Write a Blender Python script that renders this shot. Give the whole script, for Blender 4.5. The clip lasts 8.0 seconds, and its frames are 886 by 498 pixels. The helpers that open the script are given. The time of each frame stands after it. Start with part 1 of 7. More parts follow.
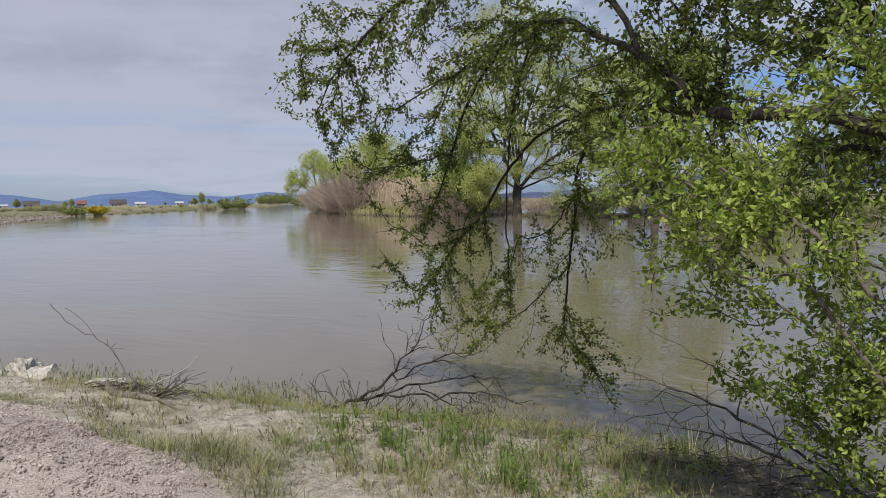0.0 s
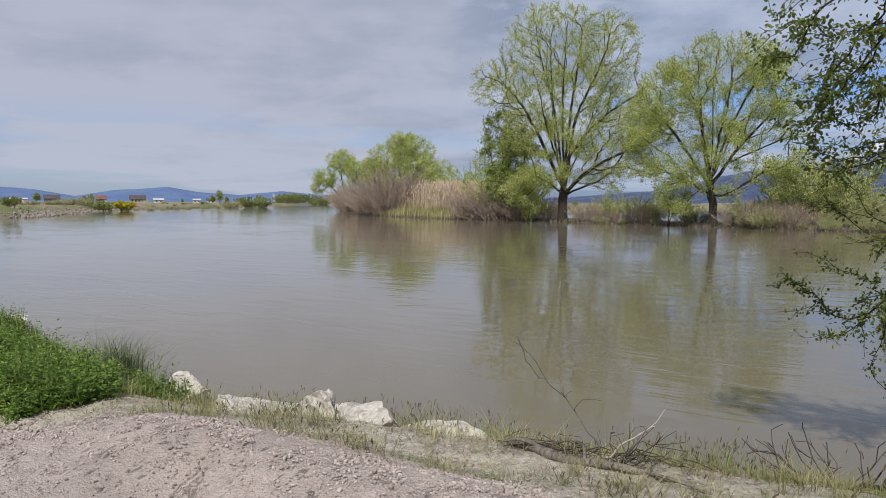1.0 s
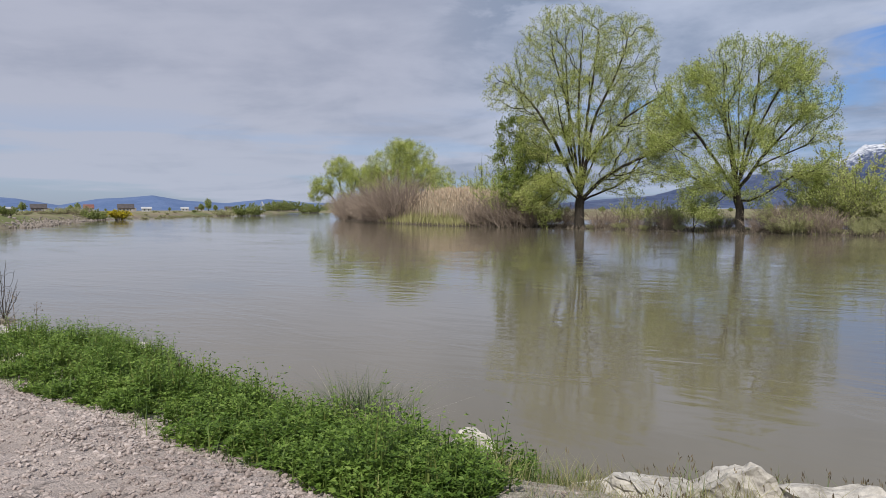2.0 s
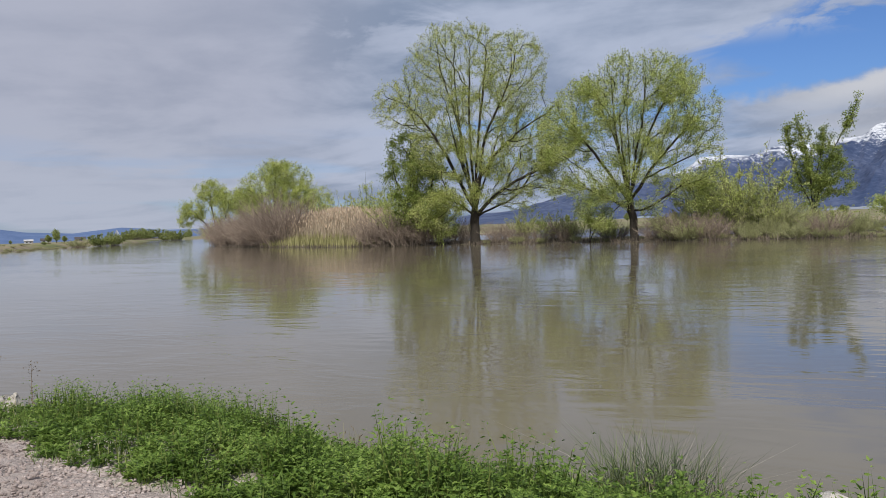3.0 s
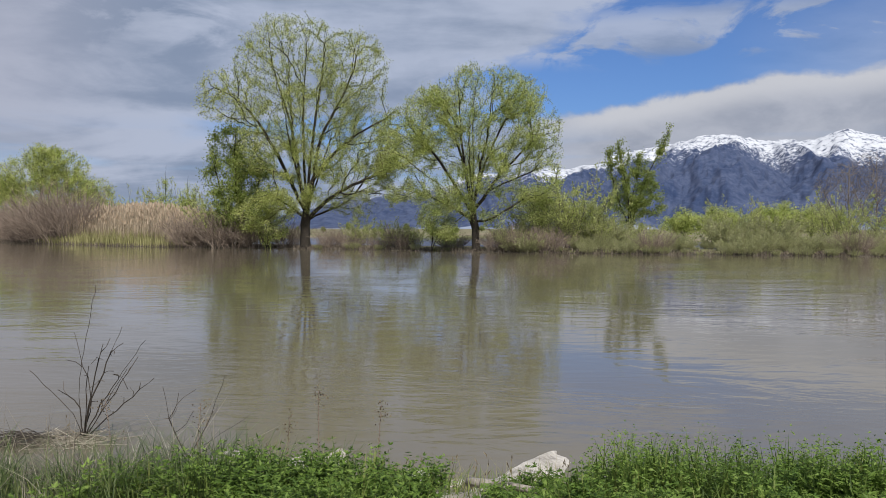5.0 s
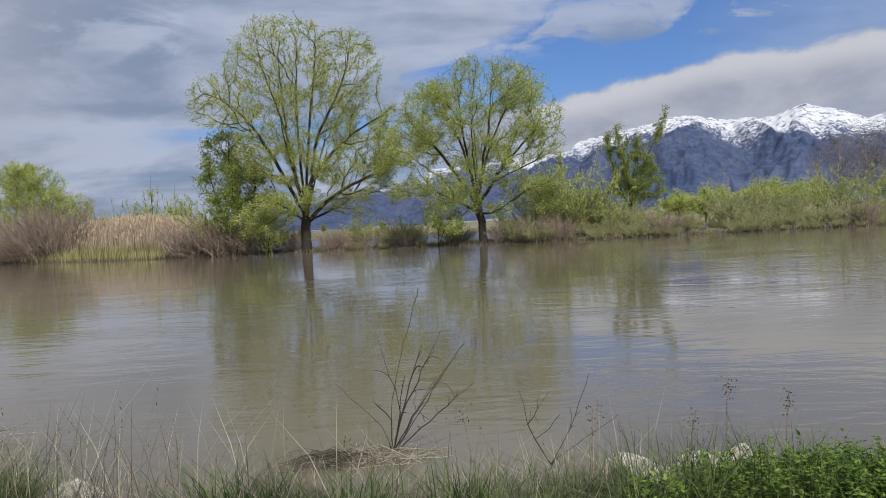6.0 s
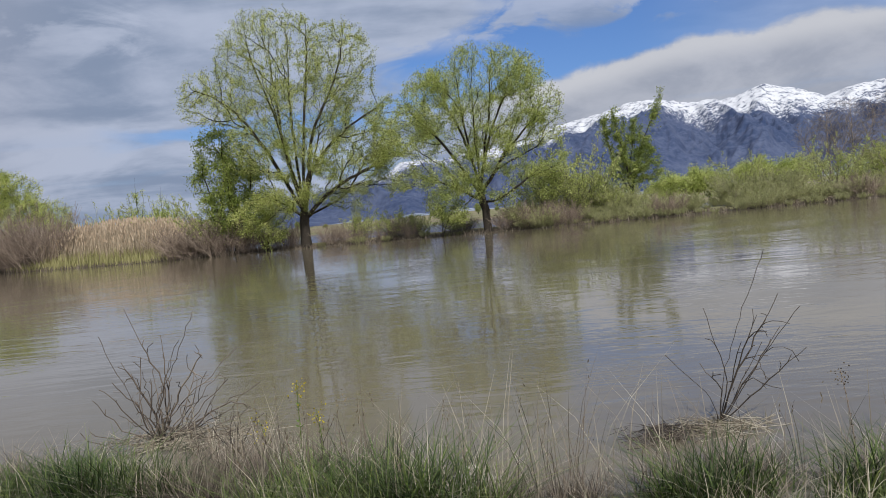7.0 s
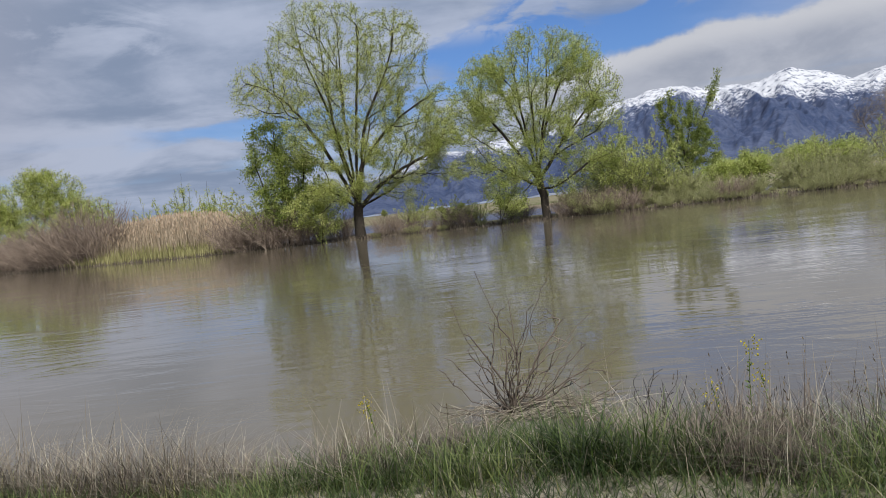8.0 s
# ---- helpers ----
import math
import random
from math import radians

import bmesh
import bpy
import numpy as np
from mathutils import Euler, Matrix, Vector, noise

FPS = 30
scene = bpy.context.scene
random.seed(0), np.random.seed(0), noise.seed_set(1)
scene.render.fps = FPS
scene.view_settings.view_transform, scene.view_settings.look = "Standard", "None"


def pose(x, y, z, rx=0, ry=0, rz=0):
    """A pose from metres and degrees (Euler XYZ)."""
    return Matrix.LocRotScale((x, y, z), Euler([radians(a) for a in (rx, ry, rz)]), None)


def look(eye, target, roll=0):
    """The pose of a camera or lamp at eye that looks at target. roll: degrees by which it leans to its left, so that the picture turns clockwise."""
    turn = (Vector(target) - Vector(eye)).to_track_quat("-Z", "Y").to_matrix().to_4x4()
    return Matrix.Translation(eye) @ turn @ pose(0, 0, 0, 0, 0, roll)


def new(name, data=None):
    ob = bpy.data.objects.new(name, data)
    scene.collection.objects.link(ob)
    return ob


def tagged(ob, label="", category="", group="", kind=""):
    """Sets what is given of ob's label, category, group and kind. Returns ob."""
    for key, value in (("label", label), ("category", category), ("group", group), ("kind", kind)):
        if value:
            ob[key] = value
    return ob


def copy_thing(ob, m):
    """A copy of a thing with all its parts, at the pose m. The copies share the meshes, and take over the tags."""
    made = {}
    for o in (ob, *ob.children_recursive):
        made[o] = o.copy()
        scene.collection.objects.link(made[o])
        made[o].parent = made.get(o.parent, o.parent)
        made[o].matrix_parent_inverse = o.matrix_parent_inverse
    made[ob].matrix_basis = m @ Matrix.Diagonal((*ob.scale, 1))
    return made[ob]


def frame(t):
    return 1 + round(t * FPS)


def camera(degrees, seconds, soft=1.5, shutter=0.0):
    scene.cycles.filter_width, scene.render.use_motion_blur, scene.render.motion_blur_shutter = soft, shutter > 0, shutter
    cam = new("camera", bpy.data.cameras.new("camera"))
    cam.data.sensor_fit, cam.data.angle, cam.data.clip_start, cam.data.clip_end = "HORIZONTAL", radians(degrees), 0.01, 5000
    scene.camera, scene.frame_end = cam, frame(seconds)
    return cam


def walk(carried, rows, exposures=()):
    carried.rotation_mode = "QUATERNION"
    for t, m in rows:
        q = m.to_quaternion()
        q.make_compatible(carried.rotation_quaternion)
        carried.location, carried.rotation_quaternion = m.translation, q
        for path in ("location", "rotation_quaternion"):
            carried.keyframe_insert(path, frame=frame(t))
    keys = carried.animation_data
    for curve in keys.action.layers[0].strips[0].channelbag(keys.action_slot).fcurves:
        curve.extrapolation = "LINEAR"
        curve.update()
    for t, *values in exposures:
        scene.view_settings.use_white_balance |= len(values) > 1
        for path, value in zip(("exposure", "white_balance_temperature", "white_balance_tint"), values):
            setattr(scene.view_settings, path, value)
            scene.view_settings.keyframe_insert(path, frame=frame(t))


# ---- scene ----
cam = camera(61.47, 8.0, soft=0.55)
PATH = [
    (0.0, pose(0.157, 0.113, 1.847, 86.20, 1.13, 33.77)),
    (0.5, pose(-1.587, -0.124, 1.837, 85.44, 0.60, 33.93)),
    (1.0, pose(-3.203, -0.328, 1.833, 86.44, -0.17, 34.75)),
    (1.2, pose(-3.828, -0.397, 1.833, 86.64, -0.25, 35.09)),
    (2.3, pose(-7.194, -0.635, 1.834, 87.46, 0.90, 31.51)),
    (2.5, pose(-7.805, -0.653, 1.834, 87.83, 1.29, 28.89)),
    (3.0, pose(-9.338, -0.670, 1.832, 88.23, 2.35, 23.51)),
    (3.5, pose(-10.880, -0.652, 1.830, 87.39, 3.45, 19.31)),
    (4.0, pose(-12.420, -0.610, 1.829, 87.02, 3.22, 15.26)),
    (4.5, pose(-13.947, -0.554, 1.828, 87.12, 1.28, 10.04)),
    (5.0, pose(-15.449, -0.493, 1.829, 88.44, -0.12, 5.91)),
    (5.2, pose(-16.040, -0.468, 1.830, 88.62, -0.03, 4.88)),
    (6.3, pose(-19.181, -0.331, 1.843, 87.55, 4.63, 3.09)),
    (6.5, pose(-19.735, -0.304, 1.845, 87.30, 5.38, 2.53)),
    (7.0, pose(-21.116, -0.220, 1.851, 87.27, 5.63, 1.27)),
    (7.5, pose(-22.519, -0.098, 1.851, 87.59, 6.14, 1.66)),
    (8.0, pose(-24.000, 0.095, 1.840, 86.85, 6.71, 2.95)),
]
walk(cam, PATH, exposures=[(0.0, 0.08), (1.0, 0.08), (2.5, 0.0), (4.5, -0.04), (8.0, -0.04)])

# ---- light ----
SUN = Vector((0.22, -0.62, 0.75)).normalized()
world = bpy.data.worlds.new("sky")
scene.world = world
world.use_nodes = True


class Nodes:
    """Short hand for building a node tree."""

    def __init__(self, tree):
        self.tree = tree
        tree.nodes.clear()

    def add(self, kind, **values):
        node = self.tree.nodes.new(kind)
        if "operation" in values:
            node.operation = values["operation"]
        if "use_clamp" in values:
            node.use_clamp = values["use_clamp"]
        if "interpolation_type" in values:
            node.interpolation_type = values["interpolation_type"]
        if "data_type" in values:
            node.data_type = values["data_type"]
        if "blend_type" in values:
            node.blend_type = values["blend_type"]
        if "attribute_name" in values:
            node.attribute_name = values["attribute_name"]
        if "sky_type" in values:
            node.sky_type, node.sun_disc = values["sky_type"], values["sun_disc"]
        return node

    def link(self, a, b):
        self.tree.links.new(a, b)

    def put(self, socket, value):
        if isinstance(value, bpy.types.NodeSocket):
            self.link(value, socket)
        elif value is not None:
            socket.default_value = value

    def math(self, op, a, b=None, c=None, clamp=False):
        node = self.add("ShaderNodeMath", operation=op, use_clamp=clamp)
        for k, value in enumerate((a, b, c)):
            self.put(node.inputs[k], value)
        return node.outputs[0]

    def step(self, value, low, high, to_low=0.0, to_high=1.0):
        node = self.add("ShaderNodeMapRange", interpolation_type="SMOOTHSTEP")
        for k, v in enumerate((value, low, high, to_low, to_high)):
            self.put(node.inputs[k], v)
        return node.outputs[0]

    def noise(self, vector, scale, detail=4.0, rough=0.55, distort=0.0):
        node = self.add("ShaderNodeTexNoise")
        self.put(node.inputs["Vector"], vector)
        node.inputs["Scale"].default_value = scale
        node.inputs["Detail"].default_value = detail
        node.inputs["Roughness"].default_value = rough
        node.inputs["Distortion"].default_value = distort
        return node.outputs["Fac"]

    def mapping(self, vector, scale=(1, 1, 1), turn=(0, 0, 0), shift=(0, 0, 0)):
        node = self.add("ShaderNodeMapping")
        self.put(node.inputs["Vector"], vector)
        node.inputs["Scale"].default_value = scale
        node.inputs["Rotation"].default_value = turn
        node.inputs["Location"].default_value = shift
        return node.outputs[0]

    def mix(self, fac, a, b, blend="MIX"):
        node = self.add("ShaderNodeMix", data_type="RGBA", blend_type=blend)
        self.put(node.inputs[0], fac)
        for k, v in ((6, a), (7, b)):
            self.put(node.inputs[k], (*v, 1.0) if isinstance(v, tuple) and len(v) == 3 else v)
        return node.outputs[2]

    def bump(self, height, strength=0.5, distance=0.02, normal=None):
        node = self.add("ShaderNodeBump")
        self.put(node.inputs["Height"], height)
        node.inputs["Strength"].default_value = strength
        node.inputs["Distance"].default_value = distance
        if normal is not None:
            self.link(normal, node.inputs["Normal"])
        return node.outputs[0]


def build_sky():
    n = Nodes(world.node_tree)
    sky = n.add("ShaderNodeTexSky", sky_type="NISHITA", sun_disc=False)
    sky.sun_elevation, sky.sun_rotation = math.asin(SUN.z), math.atan2(SUN.x, SUN.y)
    way = n.add("ShaderNodeTexCoord").outputs["Generated"]
    xyz = n.add("ShaderNodeSeparateXYZ")
    n.link(way, xyz.inputs[0])
    x, y, z = xyz.outputs
    up = n.math("ADD", n.math("MAXIMUM", z, 0.0), 0.09)
    flat = n.add("ShaderNodeCombineXYZ")
    n.put(flat.inputs[0], n.math("DIVIDE", x, up))
    n.put(flat.inputs[1], n.math("DIVIDE", y, up))
    p = n.mapping(flat.outputs[0], scale=(0.75, 0.95, 1), turn=(0, 0, 0.25), shift=(3.1, 1.7, 0))
    cover = n.noise(p, 0.55, 9, 0.55, 0.25)
    shade = n.noise(n.mapping(p, shift=(7.3, 2.2, 0)), 0.72, 8, 0.56, 0.7)
    puff = n.noise(n.mapping(way, scale=(1, 1, 2.2)), 9.0, 7, 0.6, 0.3)
    # the blue gap above the snowy range: its lower rim is the top of a white bank, its upper rim ragged grey cloud
    ahead = n.math("GREATER_THAN", y, 0.0)
    u = n.math("DIVIDE", x, n.math("MAXIMUM", y, 0.05))
    billow = n.math("SUBTRACT", n.noise(n.mapping(way, scale=(1, 1, 1.6)), 13.0, 6, 0.55, 0.2), 0.5)
    ragged = n.math("SUBTRACT", n.noise(n.mapping(way, scale=(1, 1, 2.6), shift=(4, 1, 2)), 8.0, 7, 0.58, 0.5), 0.5)
    rim_low = n.math("ADD", n.step(u, 0.02, 0.36, 0.139, 0.181), n.math("MULTIPLY", billow, 0.055))
    rim_high = n.math("ADD", n.step(u, -0.08, 0.45, 0.212, 0.46), n.math("MULTIPLY", ragged, 0.13))
    off = n.math("SUBTRACT", z, rim_low)
    gap = n.math("MULTIPLY", n.step(off, -0.003, 0.012), n.step(n.math("SUBTRACT", rim_high, z), -0.012, 0.022))
    gap = n.math("MULTIPLY", gap, n.step(n.math("ADD", u, n.math("MULTIPLY", ragged, 0.3)), -0.13, -0.02))
    wisp = n.math("MULTIPLY", n.step(ragged, -0.03, 0.09), n.step(n.math("ABSOLUTE", n.math("SUBTRACT", z, 0.243)), 0.045, 0.012))
    veil = n.math("MULTIPLY", n.step(u, 0.22, 0.5, 0.0, 0.5), n.step(off, 0.10, 0.02, 0.35, 1.0))
    gap = n.math("MULTIPLY", gap, n.math("SUBTRACT", 1.0, n.math("MAXIMUM", n.math("MULTIPLY", wisp, 0.85), veil)))
    # a thin torn streak of blue carries on to the west of it
    line = n.math("ABSOLUTE", n.math("SUBTRACT", z, n.math("MULTIPLY_ADD", ragged, 0.10, 0.128)))
    torn = n.math("MULTIPLY", n.step(line, 0.022, 0.004), n.math("MULTIPLY", n.step(u, -0.5, -0.36), n.step(u, 0.0, -0.12)))
    gap = n.math("MULTIPLY", n.math("MAXIMUM", gap, n.math("MULTIPLY", torn, 0.75)), ahead)
    dens = n.math("ADD", n.math("MULTIPLY", cover, 0.75), n.math("MULTIPLY", puff, 0.25))
    dens = n.math("MULTIPLY", n.step(dens, 0.14, 0.36), n.math("SUBTRACT", 1.0, gap))
    lift = n.math("MULTIPLY", n.math("SUBTRACT", n.step(u, -0.75, -1.25, 0.0, 0.06), n.math("MULTIPLY", n.step(u, -0.95, -0.6), n.step(u, 0.1, -0.15, 0.0, 0.05))), ahead)
    heavy = n.math("MULTIPLY", n.step(n.math("ABSOLUTE", n.math("ADD", u, 0.52)), 0.22, 0.03), n.step(n.math("ABSOLUTE", n.math("SUBTRACT", z, 0.245)), 0.06, 0.012))
    heavy = n.math("MULTIPLY", n.math("MULTIPLY", heavy, n.step(ragged, -0.12, 0.06)), ahead)
    layers = n.noise(n.mapping(way, scale=(1, 1, 3.4), shift=(2, 5, 1)), 6.0, 6, 0.56, 0.35)
    tone = n.math("ADD", n.math("MULTIPLY", shade, 0.62), n.math("MULTIPLY", puff, 0.18))
    tone = n.math("ADD", n.math("ADD", tone, 0.10), n.math("ADD", lift, n.math("MULTIPLY", n.math("SUBTRACT", layers, 0.5), n.step(z, 0.30, 0.06, 0.16, 0.48))))
    tone = n.step(n.math("SUBTRACT", tone, n.math("MULTIPLY", heavy, 0.14)), 0.355, 0.565)
    cloud = n.mix(tone, (0.25, 0.30, 0.405), (0.465, 0.50, 0.605))
    cloud = n.mix(n.math("MULTIPLY", n.step(u, -1.1, -0.3), ahead), cloud, n.mix(1.0, cloud, (0.95, 1.0, 1.06), "MULTIPLY"))
    cloud = n.mix(n.math("MULTIPLY", n.step(u, -0.45, -0.8, 0.0, 0.6), ahead), cloud, n.mix(n.step(z, 0.02, 0.2), (0.425, 0.468, 0.575), (0.405, 0.425, 0.53)))
    bank = n.math("MULTIPLY", n.math("MULTIPLY", n.step(u, -0.05, 0.12), n.step(off, 0.012, -0.004)), ahead)
    body = n.mix(n.step(n.math("ADD", puff, n.math("MULTIPLY", billow, 0.6)), 0.32, 0.66), (0.335, 0.365, 0.445), (0.445, 0.47, 0.545))
    cloud = n.mix(n.math("MULTIPLY", bank, 0.9), cloud, body)
    rim = n.math("MULTIPLY", bank, n.step(n.math("ADD", off, n.math("MULTIPLY", billow, 0.05)), -0.035, -0.004))
    cloud = n.mix(n.math("MULTIPLY", rim, 0.85), cloud, (0.60, 0.615, 0.665))
    # thin clear streaks low over the horizon
    streak = n.noise(n.mapping(way, scale=(1, 1, 9)), 3.2, 5, 0.5, 0.2)
    low = n.math("MULTIPLY", n.step(z, 0.15, 0.04), n.step(streak, 0.5, 0.62))
    dens = n.math("MULTIPLY", dens, n.math("SUBTRACT", 1.0, n.math("MULTIPLY", low, 0.45)))
    clear = n.add("ShaderNodeBackground")
    n.link(n.mix(1.0, sky.outputs[0], (0.61, 0.86, 1.34), "MULTIPLY"), clear.inputs[0])
    clear.inputs[1].default_value = 0.085
    grey = n.add("ShaderNodeBackground")
    n.link(cloud, grey.inputs[0])
    grey.inputs[1].default_value = 1.0
    both = n.add("ShaderNodeMixShader")
    n.link(dens, both.inputs[0])
    n.link(clear.outputs[0], both.inputs[1])
    n.link(grey.outputs[0], both.inputs[2])
    out = n.add("ShaderNodeOutputWorld")
    n.link(both.outputs[0], out.inputs[0])


build_sky()
sun_data = bpy.data.lights.new("sun", "SUN")
sun_data.energy, sun_data.angle, sun_data.color = 4.6, radians(1.5), (1.0, 0.95, 0.87)
sun = new("sun", sun_data)
sun.matrix_world = look(SUN * 60, (0, 0, 0))


# ---- materials ----
def material(name):
    m = bpy.data.materials.new(name)
    m.use_nodes = True
    return m, Nodes(m.node_tree)


def finish(n, colour, rough=0.8, normal=None, thin=0.0, spec=0.3, thin_colour=None):
    shader = n.add("ShaderNodeBsdfPrincipled")
    n.put(shader.inputs["Base Color"], colour)
    n.put(shader.inputs["Roughness"], rough)
    shader.inputs["Specular IOR Level"].default_value = spec
    if normal is not None:
        n.link(normal, shader.inputs["Normal"])
    last = shader.outputs[0]
    if thin:
        through_leaf = n.add("ShaderNodeBsdfTranslucent")
        n.put(through_leaf.inputs[0], thin_colour if thin_colour is not None else colour)
        both = n.add("ShaderNodeMixShader")
        both.inputs[0].default_value = thin
        n.link(last, both.inputs[1])
        n.link(through_leaf.outputs[0], both.inputs[2])
        last = both.outputs[0]
    out = n.add("ShaderNodeOutputMaterial")
    n.link(last, out.inputs[0])


def where(n):
    return n.add("ShaderNodeTexCoord").outputs["Object"]


def leafy(name, dark, mid, light, thin=0.35, rough=0.55, patch=0.8, spec=0.3):
    """Leaves or blades: colour differs from piece to piece and from patch to patch."""
    m, n = material(name)
    one = n.add("ShaderNodeNewGeometry").outputs["Random Per Island"]
    big = n.noise(where(n), patch, 3)
    fac = n.math("ADD", n.math("MULTIPLY", one, 0.6), n.math("MULTIPLY", n.step(big, 0.3, 0.7), 0.4))
    ramp = n.add("ShaderNodeValToRGB")
    n.link(fac, ramp.inputs[0])
    e = ramp.color_ramp.elements
    e[0].color, e[1].color = (*dark, 1), (*light, 1)
    e[0].position, e[1].position = 0.1, 0.9
    e.new(0.5).color = (*mid, 1)
    finish(n, ramp.outputs[0], rough, thin=thin, spec=spec)
    return m


def barky(name, dark, light, scale=6.0, stretch=0.25, depth=0.02):
    m, n = material(name)
    p = n.mapping(where(n), scale=(1, 1, stretch))
    grain = n.noise(p, scale * 4, 6, 0.65)
    patch = n.noise(where(n), scale * 0.25, 3)
    fac = n.math("ADD", n.math("MULTIPLY", n.step(grain, 0.3, 0.7), 0.65), n.math("MULTIPLY", patch, 0.35))
    finish(n, n.mix(fac, dark, light), 0.9, n.bump(grain, 0.7, depth))
    return m


def rocky(name, dark, light, scale=5.0):
    m, n = material(name)
    p = where(n)
    a, b, c = n.noise(p, scale, 8, 0.6), n.noise(p, scale * 5, 6, 0.65), n.noise(p, scale * 0.5, 2)
    fac = n.math("ADD", n.math("MULTIPLY", n.step(a, 0.3, 0.62), 0.6), n.math("MULTIPLY", n.step(b, 0.3, 0.7), 0.4))
    stain = n.mix(n.step(c, 0.45, 0.7), n.mix(fac, dark, light), (0.30, 0.24, 0.16), "MULTIPLY")
    colour = n.mix(0.25, n.mix(fac, dark, light), stain)
    finish(n, colour, 0.88, n.bump(n.math("ADD", a, n.math("MULTIPLY", b, 0.4)), 0.8, 0.03))
    return m


LEAF_WILLOW = leafy("spring willow leaves", (0.25, 0.31, 0.07), (0.46, 0.52, 0.16), (0.68, 0.69, 0.31), 0.5)
LEAF_ELM = leafy("pale elm leaves", (0.24, 0.305, 0.07), (0.44, 0.51, 0.15), (0.66, 0.68, 0.30), 0.5)
LEAF_DARK = leafy("darker leaves", (0.12, 0.165, 0.035), (0.24, 0.31, 0.075), (0.43, 0.47, 0.13), 0.45)
LEAF_FAR = leafy("distant leaves", (0.16, 0.195, 0.06), (0.27, 0.32, 0.10), (0.38, 0.41, 0.15), 0.4, patch=0.15)
LEAF_SCRUB = leafy("olive scrub leaves", (0.25, 0.27, 0.13), (0.42, 0.44, 0.21), (0.58, 0.58, 0.33), 0.5)
STEM_OLIVE = leafy("grey-olive scrub stems", (0.20, 0.185, 0.125), (0.34, 0.315, 0.22), (0.50, 0.46, 0.335), 0.0, 0.9, patch=0.4)
LEAF_YELLOW = leafy("yellow flowering leaves", (0.35, 0.30, 0.02), (0.5, 0.42, 0.03), (0.6, 0.52, 0.06), 0.3)
LEAF_NEAR = leafy("overhanging elm leaves", (0.06, 0.085, 0.018), (0.12, 0.16, 0.03), (0.23, 0.27, 0.06), 0.5, patch=2)
LEAF_BUSH = leafy("bright bush leaves", (0.08, 0.125, 0.02), (0.19, 0.265, 0.045), (0.42, 0.50, 0.12), 0.5, patch=2)
LEAF_WEED = leafy("green weed leaves", (0.055, 0.105, 0.016), (0.125, 0.21, 0.034), (0.26, 0.36, 0.085), 0.4, patch=2.5)
GRASS_GREEN = leafy("green grass blades", (0.05, 0.09, 0.02), (0.11, 0.17, 0.035), (0.24, 0.27, 0.08), 0.3, patch=1.5)
GRASS_DEEP = leafy("deep green grass blades", (0.018, 0.034, 0.010), (0.052, 0.085, 0.022), (0.19, 0.23, 0.085), 0.25, patch=1.5)
GRASS_DRY = leafy("dry grass stalks", (0.16, 0.135, 0.10), (0.30, 0.265, 0.205), (0.52, 0.48, 0.39), 0.25, 0.75, patch=1.5)
GRASS_FADED = leafy("yellowing grass blades", (0.115, 0.118, 0.042), (0.215, 0.21, 0.085), (0.37, 0.34, 0.175), 0.3, patch=1.5)
GRASS_VERGE = leafy("olive verge grass", (0.075, 0.082, 0.03), (0.145, 0.15, 0.06), (0.28, 0.27, 0.13), 0.3, patch=1.5)
GRASS_HEAD = leafy("brown seed heads", (0.07, 0.055, 0.04), (0.14, 0.11, 0.07), (0.26, 0.21, 0.13), 0.2, 0.8)
REED_FRESH = leafy("yellow-green young reeds", (0.20, 0.20, 0.08), (0.36, 0.35, 0.16), (0.50, 0.46, 0.25), 0.3, 0.8, patch=0.3)
REED_TAN = leafy("dry reeds", (0.25, 0.205, 0.15), (0.42, 0.35, 0.26), (0.58, 0.49, 0.37), 0.25, 0.8, patch=0.3)
REED_PLUME = leafy("reed plumes", (0.38, 0.29, 0.21), (0.52, 0.41, 0.30), (0.62, 0.51, 0.39), 0.25, 0.9)
TWIG_BROWN = leafy("bare brown twigs", (0.13, 0.10, 0.082), (0.235, 0.185, 0.15), (0.36, 0.295, 0.24), 0.0, 0.9, patch=0.4)
TWIG_GREY = leafy("dead grey twigs", (0.09, 0.075, 0.065), (0.16, 0.135, 0.115), (0.27, 0.24, 0.20), 0.0, 0.9, patch=1)
BARK_DARK = barky("dark furrowed bark", (0.012, 0.010, 0.008), (0.058, 0.049, 0.040))
BARK_BLACK = barky("near-black bark", (0.010, 0.008, 0.007), (0.05, 0.043, 0.037), 14, 0.25, 0.006)
TWIG_DARK = leafy("dead dark twigs", (0.03, 0.024, 0.02), (0.06, 0.05, 0.042), (0.11, 0.09, 0.075), 0.0, 0.9, patch=1)
TWIG_BARE = leafy("bare grey-brown branches", (0.10, 0.08, 0.068), (0.19, 0.16, 0.135), (0.30, 0.26, 0.225), 0.0, 0.9, patch=0.4)
TWIG_DEAD = leafy("dead brown twigs", (0.06, 0.047, 0.038), (0.12, 0.098, 0.08), (0.23, 0.195, 0.16), 0.0, 0.9, patch=1)
BARK_GREY = barky("grey bark", (0.06, 0.05, 0.042), (0.19, 0.165, 0.14))
BARK_DEAD = barky("bleached driftwood", (0.17, 0.145, 0.12), (0.42, 0.385, 0.34), 12, 0.15, 0.006)
STONE_PALE = rocky("pale limestone", (0.18, 0.165, 0.145), (0.58, 0.55, 0.505), 6)
STONE_GRAVEL = leafy("gravel stones", (0.19, 0.155, 0.142), (0.31, 0.26, 0.24), (0.43, 0.372, 0.35), 0.0, 0.9, patch=1.2)
